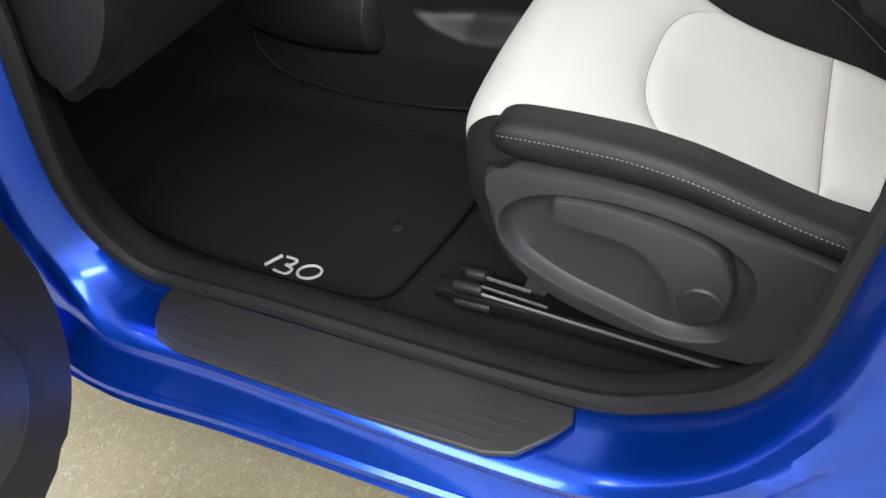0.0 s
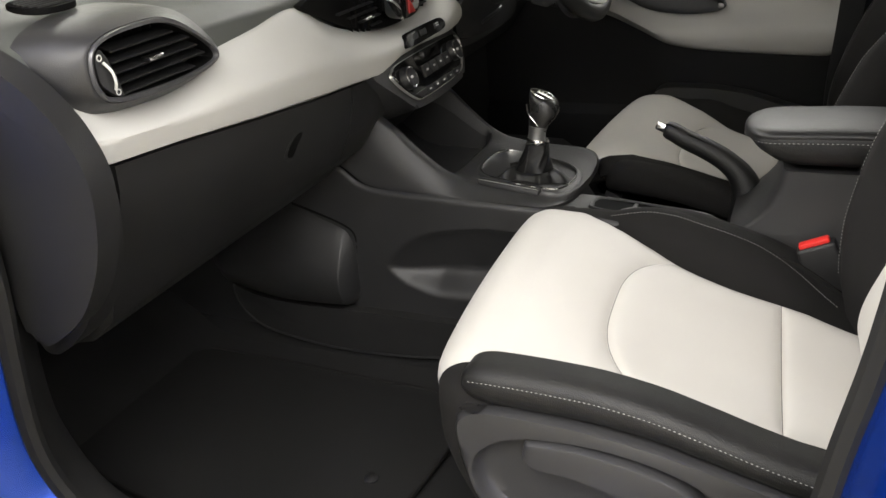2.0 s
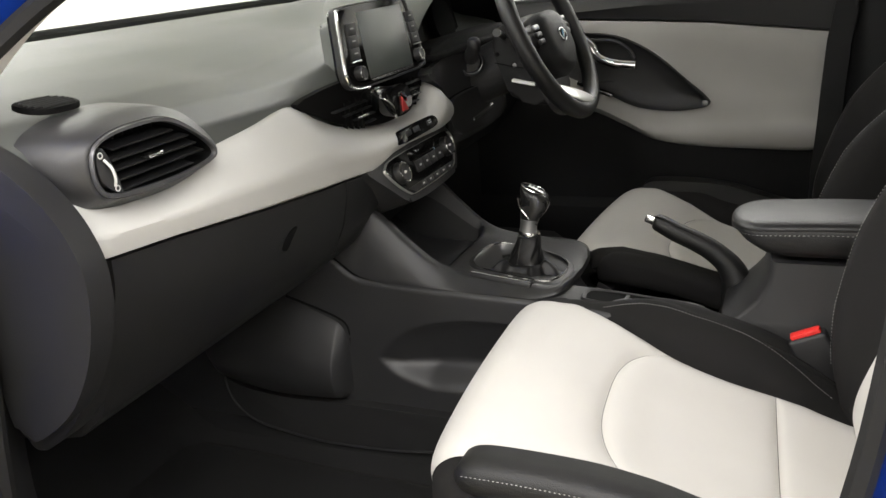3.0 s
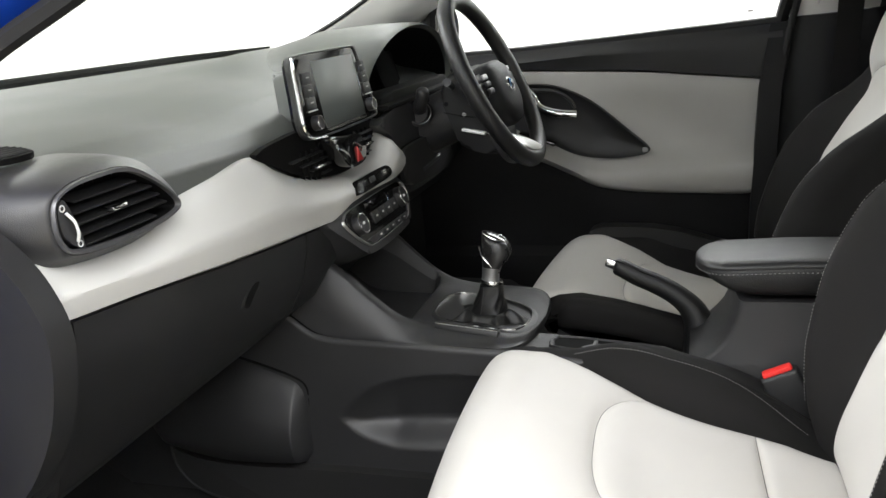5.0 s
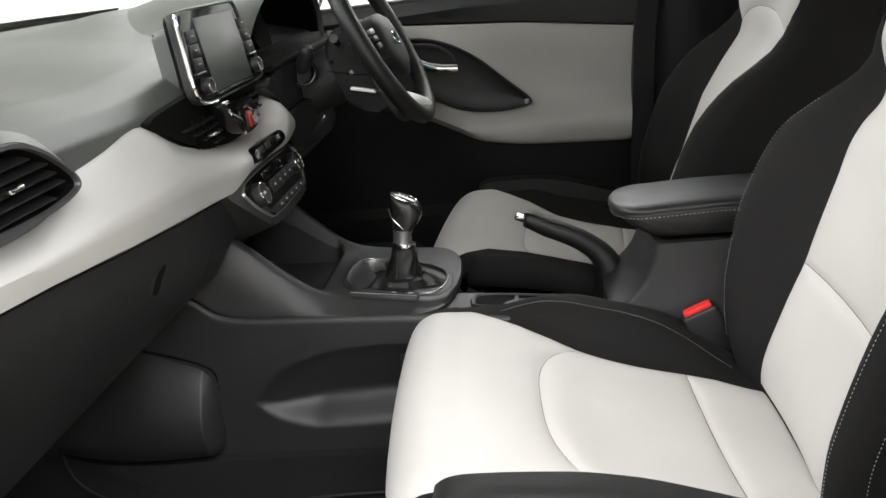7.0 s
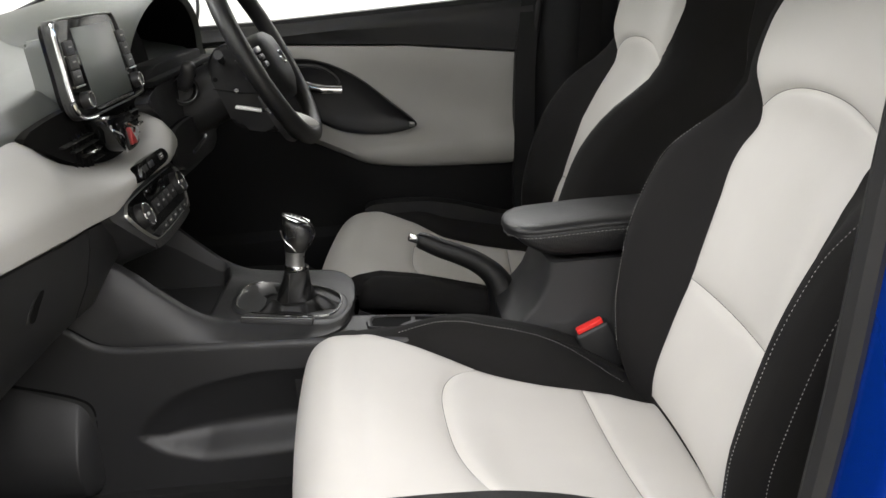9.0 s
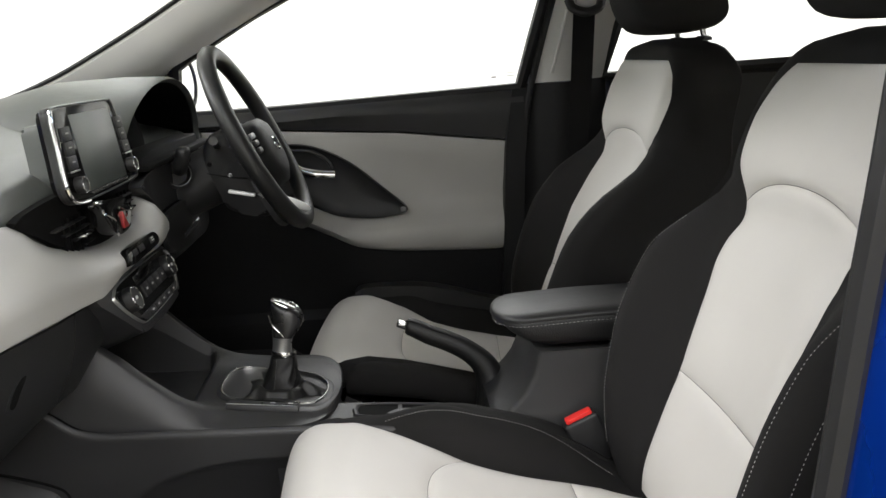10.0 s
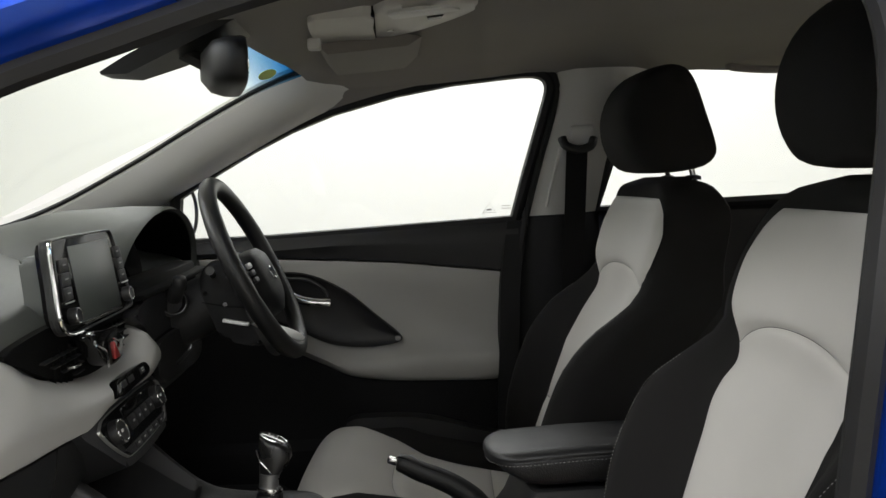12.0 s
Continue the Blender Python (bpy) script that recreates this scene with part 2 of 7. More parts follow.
def strip(a, b, thick, bulge=(0, 0, 0), n=5, out=(0, 1, 0)):
    """A trim band between two curves of as many points, bulged in its middle, with thickness towards out."""
    bulge, out = Vector(bulge), Vector(out)
    rings = []
    for p, q in zip(a, b):
        p, q = Vector(p), Vector(q)
        front = [p.lerp(q, k / n) + bulge * math.sin(math.pi * k / n) for k in range(n + 1)]
        rings.append(front + [w + out * thick for w in front[::-1]])
    return loft(rings)


def stitches(pts, pitch=0.0048, r=0.00045, bm=None):
    """A row of short thread stitches along a curve."""
    p = [Vector(q) for q in pts]
    bm = bm or bmesh.new()
    carry = 0.0
    for a, b in zip(p, p[1:]):
        d = (b - a).length
        t = (b - a).normalized()
        s = carry
        while s < d:
            q = a + t * s
            m = Matrix.Translation(q) @ t.to_track_quat("X", "Z").to_matrix().to_4x4() @ Matrix.Diagonal((pitch * 0.34, r, r, 1))
            vs = [bm.verts.new(m @ Vector(w)) for w in ((-1, 0, 0), (0, 1, 0), (0, 0, 1), (0, -1, 0), (0, 0, -1), (1, 0, 0))]
            for i in range(4):
                bm.faces.new((vs[0], vs[1 + i], vs[1 + (i + 1) % 4]))
                bm.faces.new((vs[5], vs[1 + (i + 1) % 4], vs[1 + i]))
            s += pitch
        carry = s - d
    return bm


def lerp(x, xs, ys):
    return float(np.interp(x, xs, ys))


def smooth(x, xs, ys):
    """A curve through points without kinks or overshoot (monotone cubic)."""
    n = len(xs)
    if x <= xs[0]:
        return float(ys[0])
    if x >= xs[-1]:
        return float(ys[-1])
    d = [(ys[i + 1] - ys[i]) / (xs[i + 1] - xs[i]) for i in range(n - 1)]
    g = [d[0]] + [0.0 if d[i - 1] * d[i] <= 0 else 2 * d[i - 1] * d[i] / (d[i - 1] + d[i]) for i in range(1, n - 1)] + [d[-1]]
    i = max(k for k in range(n - 1) if xs[k] <= x)
    h = xs[i + 1] - xs[i]
    t = (x - xs[i]) / h
    return float((2 * t ** 3 - 3 * t ** 2 + 1) * ys[i] + (t ** 3 - 2 * t ** 2 + t) * h * g[i] + (3 * t ** 2 - 2 * t ** 3) * ys[i + 1] + (t ** 3 - t ** 2) * h * g[i + 1])


def moved(bm, m):
    bmesh.ops.transform(bm, matrix=m, verts=bm.verts)
    return bm


# ---- the room ----
room_floor = part("floor", box((0.4, 0.9, -0.05), (9.0, 9.0, 0.1), 0), FLOORMAT)
tagged(room_floor, "sealed beige speckled showroom floor", "floor", kind="structure")
for wname, wc, ws in (("wall_north", (0.4, 5.45, 1.6), (9.0, 0.1, 3.2)), ("wall_south", (0.4, -3.65, 1.6), (9.0, 0.1, 3.2)),
                      ("wall_west", (-4.15, 0.9, 1.6), (0.1, 9.0, 3.2)), ("wall_east", (4.95, 0.9, 1.6), (0.1, 9.0, 3.2))):
    tagged(part(wname, box(wc, ws, 0), WHITEWALL), "plain white painted showroom wall", "wall", kind="structure")
tagged(part("ceiling", box((0.4, 0.9, 3.25), (9.2, 9.2, 0.1), 0), CEILMAT), "plain white showroom ceiling", "ceiling", kind="structure")

# ---- car body, the side with the open doorway ----
OPENING = [(-0.285, 0.145, 0.394), (-0.325, 0.138, 0.412), (-0.352, 0.13, 0.46), (-0.362, 0.122, 0.52), (-0.36, 0.12, 0.58), (-0.345, 0.12, 0.67),
           (-0.326, 0.12, 0.76), (-0.318, 0.12, 0.86), (-0.322, 0.13, 0.95), (-0.305, 0.155, 1.03), (-0.235, 0.19, 1.092),
           (-0.15, 0.215, 1.138), (-0.06, 0.24, 1.186), (0.02, 0.25, 1.215), (0.10, 0.26, 1.243), (0.2, 0.275, 1.27), (0.32, 0.285, 1.285),
           (0.43, 0.292, 1.295), (0.515, 0.295, 1.298), (0.552, 0.27, 1.25), (0.535, 0.215, 1.17), (0.490, 0.158, 1.05), (0.474, 0.155, 0.93),
           (0.460, 0.155, 0.8), (0.446, 0.152, 0.716), (0.437, 0.148, 0.656), (0.422, 0.14, 0.57), (0.388, 0.138, 0.497), (0.335, 0.148, 0.44),
           (0.27, 0.15, 0.405), (0.18, 0.15, 0.396), (0.05, 0.15, 0.394), (-0.15, 0.15, 0.394)]
LOOP = crom(OPENING, 4)


def loop_normals(loop):
    out = []
    for i in range(len(loop)):
        t = loop[(i + 1) % len(loop)] - loop[i - 1]
        out.append(Vector((-t.z, 0, t.x)).normalized())
    c = sum(loop, Vector()) / len(loop)
    if (loop[0] - c).dot(out[0]) < 0:
        out = [-n for n in out]
    return out


NORMALS = loop_normals(LOOP)


def swept(profile, closed=True):
    """A section (offset outward, step along y) carried round the doorway; profile may depend on the point."""
    rings = []
    for p, n in zip(LOOP, NORMALS):
        prof = profile(p, n) if callable(profile) else profile
        rings.append([p + n * o + Vector((0, d, 0)) for o, d in prof])
    rings.append(rings[0])
    bm = loft(rings, closed, False)
    bmesh.ops.remove_doubles(bm, verts=bm.verts, dist=1e-6)
    return bm


def circle(o, d, r, n=8):
    return [(o + r * math.cos(2 * math.pi * k / n), d + r * math.sin(2 * math.pi * k / n)) for k in range(n)]


SILL = [(0.0, 0.0), (0.003, -0.03), (0.004, -0.06), (0.006, -0.084), (0.013, -0.094), (0.024, -0.094), (0.031, -0.090), (0.042, -0.094), (0.06, -0.112),
        (0.085, -0.118), (0.115, -0.108), (0.135, -0.085), (0.15, -0.02)]
POST = [(0.0, 0.0), (0.006, -0.015), (0.012, -0.03), (0.018, -0.045), (0.028, -0.057), (0.045, -0.064), (0.058, -0.062), (0.072, -0.066), (0.1, -0.085),
        (0.16, -0.1), (0.24, -0.105), (0.36, -0.105), (0.5, -0.105)]
FRONT = [(0.0, 0.0), (0.006, -0.01), (0.012, -0.02), (0.018, -0.028), (0.026, -0.034), (0.036, -0.034), (0.046, -0.03), (0.055, -0.015), (0.058, 0.005),
         (0.055, 0.025), (0.05, 0.04), (0.045, 0.05), (0.04, 0.06)]
ROOF = [(0.0, 0.0), (0.006, -0.01), (0.012, -0.02), (0.018, -0.028), (0.026, -0.034), (0.036, -0.034), (0.046, -0.03), (0.058, -0.02), (0.072, 0.0),
        (0.085, 0.04), (0.1, 0.12), (0.115, 0.25), (0.125, 0.4)]


def finer(prof, bumps):
    """Extra points on the rocker face, with its stepped ridges."""
    out = []
    for i, (a, b) in enumerate(zip(prof, prof[1:])):
        out.append(a)
        if 8 <= i <= 10:
            out += [(a[0] + (b[0] - a[0]) * t, a[1] + (b[1] - a[1]) * t + (e if bumps else 0)) for t, e in ((0.3, 0.003), (0.42, -0.0022), (0.75, -0.0015), (0.86, 0.0025))]
    return out + [prof[-1]]


SILL, POST, FRONT, ROOF = finer(SILL, True), finer(POST, False), finer(FRONT, False), finer(ROOF, False)


def at_sill(p, n):
    k = min(max((-n.z - 0.15) / 0.75, 0), 1)
    return k * k * (3 - 2 * k) if p.z < 0.6 else 0


def shell(p, n):
    s = at_sill(p, n)
    r = min(max((p.z - 1.0) / 0.12, 0), 1)
    f = max(min(max((0.12 - p.x) / 0.1, 0), 1), min(max((0.8 - n.z) / 0.4, 0), 1))
    out = []
    for a, b, c, e in zip(SILL, POST, ROOF, FRONT):
        up = [c[k] * (1 - f) + e[k] * f for k in (0, 1)]
        o, d = [a[k] * s + (1 - s) * (up[k] * r + min(b[k], 0.14 if p.z > 0.95 and k == 0 and p.x > 0 else 9) * (1 - r)) for k in (0, 1)]
        o += 0.013 * (1 - s)
        if s > 0:
            d += s * 0.03 * (p.x + 0.05) * (o > 0.05)
        out.append((o, d))
    return out


def shell_closed(p, n):
    s = shell(p, n)
    return s + [(o + 0.004, d + 0.012) for o, d in s[::-1]]


body = thing("car_body", (0.05, 0.1, 0.25), "metallic blue hatchback body side with an open front doorway", "car body", kind="structure")
part("painted_side", swept(shell_closed), BLUE, body, "glossy metallic blue body side and sill")

part("door_seal", swept(lambda p, n: circle(0.010 - 0.014 * at_sill(p, n), 0.004, 0.0115)), RUBBER, body, "black rubber door seal")
part("outer_seal", swept(lambda p, n: circle(0.026 - 0.014 * at_sill(p, n), -0.006, 0.0065)), RUBBER, body, "thin black outer rubber lip")
TRIM_POST = [(0.012, 0.012), (0.022, 0.03), (0.036, 0.05), (0.05, 0.07), (0.075, 0.085), (0.10, 0.085), (0.10, 0.06), (0.03, 0.012)]
TRIM_SILL = [(-0.006, 0.012), (-0.008, 0.025), (-0.006, 0.040), (0.004, 0.056), (0.03, 0.062), (0.08, 0.064), (0.08, 0.05), (0.006, 0.012)]


def trim_profile(p, n):
    s = at_sill(p, n)
    return [(a[0] * s + b[0] * (1 - s), a[1] * s + b[1] * (1 - s)) for a, b in zip(TRIM_SILL, TRIM_POST)]


part("inner_trim", swept(trim_profile), RUBBER, body,
     "black plastic trim round the doorway", angle=75)

# upper part of the near pillar behind the doorway, in pale trim
near_post = strip([(0.556, 0.195, 1.05), (0.568, 0.225, 1.12), (0.583, 0.265, 1.19), (0.590, 0.305, 1.26)], [(0.66, 0.2, 1.05), (0.67, 0.23, 1.12), (0.68, 0.28, 1.2), (0.69, 0.32, 1.28)], 0.03, (0, 0.01, 0))
part("pillar_trim", near_post, PILLAR, body, "pale grey upper pillar trim")
near_low = strip([(0.50, 0.20, 0.45), (0.51, 0.20, 0.7), (0.525, 0.20, 0.9), (0.550, 0.20, 1.045)], [(0.72, 0.2, 0.45), (0.7, 0.2, 0.7), (0.68, 0.2, 0.9), (0.66, 0.2, 1.045)], 0.03, (0, 0.01, 0), out=(0, -1, 0))
part("lower_pillar_trim", near_low, DEEP, body, "black lower pillar trim")

# unseen slab, added to block light below the car and shade the floor
part("underbody", box((0.35, 0.92, 0.215), (3.1, 1.44, 0.07), 0.01), DARK, body, "added dark slab that blocks light under the car")

# ---- sill plate ----
plate = thing("sill_plate", (-0.02, 0.1, 0.4), "black ribbed plastic scuff plate on the door sill", "sill plate")
PLATE = [(-0.284, 0.140), (0.243, 0.140), (0.246, 0.122), (0.232, 0.098), (0.205, 0.068), (0.175, 0.0585), (0.02, 0.0575), (-0.215, 0.0575), (-0.248, 0.066), (-0.268, 0.086), (-0.284, 0.118)]


def sloped(bm):
    """The plate lifts a little towards the rear."""
    for v in bm.verts:
        v.co.z += 0.035 * max(0.0, v.co.x - 0.02)
    return bm


part("plate", sloped(prism(PLATE, "z", 0.390, 0.3985, 0.003, 3)), PLASTIC_G, plate)
for k in range(5):
    y = 0.072 + 0.012 * k
    part("rib", sloped(tube([(x, y, 0.3982) for x in np.linspace(-0.22 - 0.004 * k, 0.175 + 0.010 * k, 14)], 0.0017, 6)), PLASTIC_G, plate)

# ---- cabin floor, firewall, tunnel side ----
cabin = thing("cabin_floor", (0.2, 0.9, 0.25), "black carpeted cabin floor and toe board", "car floor", kind="structure")


def floor_z(x, y):
    z = 0.272 + 0.55 * max(0.0, -0.62 - x) ** 0.95
    z += 0.10 * max(0.0, 1 - abs(y - 0.245) / 0.05) ** 2 if y < 0.245 else 0
    z += 0.045 * max(0.0, (y - 0.66) / 0.08) if 0.66 < y <= 0.74 else 0
    return z


part("carpet", sheet(lambda u, v: (-1.15 + 3.05 * u, 0.19 + 0.55 * v, floor_z(-1.15 + 3.05 * u, 0.19 + 0.55 * v)), 60, 40, 0.01), CARPET, cabin)
part("driver_carpet", sheet(lambda u, v: (-1.15 + 3.05 * u, 1.06 + 0.55 * v, floor_z(-1.15 + 3.05 * u, 0.6)), 40, 8, 0.01), CARPET, cabin)
part("firewall", box((-1.17, 0.9, 0.60), (0.04, 1.44, 0.68), 0), DARK, cabin)
part("kick_panel", box((-0.80, 0.165, 0.60), (0.74, 0.03, 0.70), 0.004), PLASTIC, cabin, "black footwell side panel")
part("kick_panel", box((-0.76, 1.635, 0.62), (0.82, 0.03, 0.72), 0.004), PLASTIC, cabin, "black footwell side panel")
part("tunnel_carpet", sheet(lambda u, v: (-1.0 + 1.7 * u, 0.70 + 0.045 * v - 0.02 * v * v, 0.28 + 0.07 * v + 0.02 * (1 - u) * v), 40, 8, 0.006), CARPET, cabin)

floor_mat = thing("floor_mat", (-0.35, 0.5, 0.28), "black carpet floor mat with pale embroidery in the footwell", "floor mat")
MAT = crom([(-0.72, 0.44), (-0.62, 0.345), (-0.46, 0.302), (-0.28, 0.292), (-0.13, 0.296), (-0.085, 0.318), (-0.07, 0.38), (-0.055, 0.5), (-0.055, 0.62), (-0.09, 0.665), (-0.3, 0.672), (-0.55, 0.68), (-0.70, 0.66), (-0.735, 0.55)], 5)
part("mat", prism(MAT, "z", 0.276, 0.286, 0.002), CARPET, floor_mat)
part("binding", tube([(q[0], q[1], 0.2855) for q in MAT], 0.0035, 8, True), SEATBLACK, floor_mat, "black stitched binding")
part("fixing", turned([(0.0, 0), (0.011, 0), (0.011, 0.003), (0.007, 0.005), (0.0, 0.005)], (-0.135, 0.44, 0.286), (0, 0, 1), 16), PLASTIC, floor_mat, "round black fixing stud")
EZ = 0.2885
emb = tube([(-0.284, 0.300, EZ), (-0.270, 0.326, EZ)], 0.0028, 6)
part("embroidery", emb, WHITEPRINT, floor_mat, "pale embroidered bar")
part("embroidery", tube(crom([(-0.262, 0.326, EZ), (-0.242, 0.324, EZ), (-0.246, 0.313, EZ), (-0.254, 0.311, EZ), (-0.240, 0.306, EZ), (-0.245, 0.294, EZ), (-0.266, 0.296, EZ)], 4, False), 0.0022, 6), WHITEPRINT, floor_mat, "pale embroidered bent bar")
part("embroidery", tube([(-0.212 + 0.017 * math.cos(a) + 0.004 * math.sin(a), 0.3095 + 0.014 * math.sin(a), EZ) for a in [2 * math.pi * k / 24 for k in range(24)]], 0.0022, 6, True), WHITEPRINT, floor_mat, "pale embroidered ring")

# ---- front seats ----
CPATH = [(0.085, 0.44), (0.062, 0.49), (0.050, 0.54), (0.050, 0.585), (0.064, 0.607), (0.09, 0.618), (0.12, 0.618), (0.16, 0.608), (0.20, 0.592), (0.24, 0.573), (0.28, 0.553), (0.35, 0.533), (0.42, 0.520), (0.5, 0.503), (0.56, 0.495)]
CARC = [0.0]
for a, b in zip(CPATH, CPATH[1:]):
    CARC.append(CARC[-1] + math.hypot(b[0] - a[0], b[1] - a[1]))
CTOP = CARC[5]


def cpath(s):
    return smooth(s, CARC, [p[0] for p in CPATH]), smooth(s, CARC, [p[1] for p in CPATH])


def c_at(x):
    """Arc position on the cushion top for a given x."""
    return lerp(x, [p[0] for p in CPATH[5:]], CARC[5:])


def hw_cushion(x):
    return smooth(x, [0.05, 0.09, 0.13, 0.17, 0.2, 0.24, 0.28, 0.42, 0.52], [0.217, 0.217, 0.213, 0.202, 0.187, 0.172, 0.160, 0.138, 0.13])


def cushion_point(s, w, crest=0.0, sink=0.0):
    """Cushion skin: arc s from the front lip to the rear, w across from the middle."""
    x, z = cpath(s)
    z -= sink * smooth(w, [-0.05, 0.08, 0.20], [0.0, 0.6, 1.0]) * smooth(x, [0.06, 0.10, 0.17, 0.27], [0.3, 1.0, 0.9, 0.0])
    hw, aw = hw_cushion(x), abs(w)
    top = smooth(x, [0.05, 0.1, 0.16, 0.25, 0.35, 0.45, 0.52, 0.56], [0.0, 0.003, 0.010, 0.041, 0.046, 0.041, 0.023, 0.02])
    if w > 0:
        top = smooth(x, [0.05, 0.10, 0.137, 0.17, 0.20, 0.24, 0.29, 0.33, 0.37, 0.405, 0.44, 0.475, 0.51, 0.56], [0.0, 0.001, 0.004, 0.014, 0.030, 0.050, 0.0615, 0.0615, 0.057, 0.048, 0.035, 0.019, 0.007, 0.001])
        top += crest * math.exp(-((x - 0.145) / 0.065) ** 2)
    if aw <= hw:
        rise = 0.010 * (aw / hw) ** 2 * min(top / 0.03, 1)
    else:
        t = min((aw - hw) / max(0.222 - hw, 0.02), 1.0)
        rise = 0.010 * min(top / 0.03, 1) + (top - 0.01 * min(top / 0.03, 1)) * (0.5 - 0.5 * math.cos(math.pi * t))
    x -= 0.028 * (w + 0.22) / 0.44 - 0.004
    e = max(0.0, (aw - 0.222) / 0.036)
    drop = 0.030 * (1 - math.sqrt(max(0.0, 1 - min(e, 1) ** 2)))
    if s < CTOP:
        k = 1 - s / CTOP
        return Vector((x + 0.030 * min(e, 1.0) ** 2 + 0.008 * (aw / 0.22) ** 2, w, z - 0.6 * drop * (1 - k)))
    return Vector((x + 0.012 * (aw / 0.22) ** 2 * max(0, 1 - (x - 0.08) / 0.1), w, z + rise - drop))


BZ = [0.50, 0.55, 0.62, 0.69, 0.77, 0.84, 0.90, 0.95, 0.99, 1.035, 1.07, 1.093, 1.107]
BX = [0.497, 0.502, 0.522, 0.545, 0.572, 0.596, 0.614, 0.626, 0.638, 0.654, 0.669, 0.684, 0.71]


def hw_back(z):
    return smooth(z, [0.5, 0.6, 0.69, 0.79, 0.84, 0.862, 0.878, 0.90, 0.925, 0.955, 1.0, 1.036, 1.06, 1.075], [0.128, 0.124, 0.118, 0.120, 0.127, 0.127, 0.125, 0.137, 0.156, 0.172, 0.177, 0.164, 0.144, 0.12])


def width_back(z):
    return smooth(z, [0.46, 0.55, 0.65, 0.75, 0.84, 0.885, 0.915, 0.95, 1.0, 1.035, 1.065, 1.09, 1.107], [0.20, 0.225, 0.24, 0.25, 0.248, 0.235, 0.212, 0.204, 0.204, 0.197, 0.182, 0.155, 0.09])


def back_x(z, w):
    """Front skin of the backrest: x for a height and a place across."""
    hw, aw, W = hw_back(z), abs(w), width_back(z)
    x = smooth(z, BZ, BX)
    wing = smooth(z, [0.5, 0.56, 0.65, 0.75, 0.83, 0.89, 0.93], [0.012, 0.034, 0.060, 0.070, 0.060, 0.024, 0.0])
    t = min(max((aw - hw) / max(W - 0.03 - hw, 0.012), 0), 1.0)
    x -= wing * (0.5 - 0.5 * math.cos(math.pi * t))
    x -= 0.006 * min(aw / hw, 1) ** 2
    e = min(max((aw - (W - 0.035)) / 0.035, 0), 1)
    return x + 0.05 * (1 - math.sqrt(1 - e * e))


def seat_patch(f, a, b, half, n=64, m=36, puff=0.0105):
    """A padded cover panel on a skin: f(s, w), from a(q) to b(q) along, half(s) to each side."""
    def g(u, v):
        q = 2 * v - 1
        s = a(q) + (b(q) - a(q)) * u
        p = f(s, q * half(s))
        d = min(u, 1 - u) * 2.2, min(v, 1 - v) * 3.2
        lift = 0.0006 + puff * (0.55 * (1 - math.exp(-16 * min(d[0], 1))) + 0.45 * (1 - math.exp(-4 * min(d[0], 1)))) * (1 - math.exp(-8 * min(d[1], 1)))
        return p, lift
    h = 1e-3
    def out(u, v):
        p, lift = g(u, v)
        pu, pv = g(min(u + h, 1), v)[0] - g(max(u - h, 0), v)[0], g(u, min(v + h, 1))[0] - g(u, max(v - h, 0))[0]
        nn = pu.cross(pv)
        nn = nn.normalized() if nn.length > 1e-12 else Vector((0, 0, 1))
        return p + nn * lift
    return out, n, m


def roll_line(x):
    """Top and bottom of the padded roll along the cushion's outer edge."""
    return (smooth(x, [0.10, 0.12, 0.166, 0.232, 0.295, 0.346, 0.397, 0.44, 0.53], [0.635, 0.640, 0.641, 0.639, 0.630, 0.616, 0.600, 0.589, 0.570]),
            smooth(x, [0.10, 0.124, 0.166, 0.234, 0.299, 0.35, 0.40, 0.43, 0.53], [0.600, 0.597, 0.5965, 0.596, 0.589, 0.577, 0.564, 0.556, 0.535]))


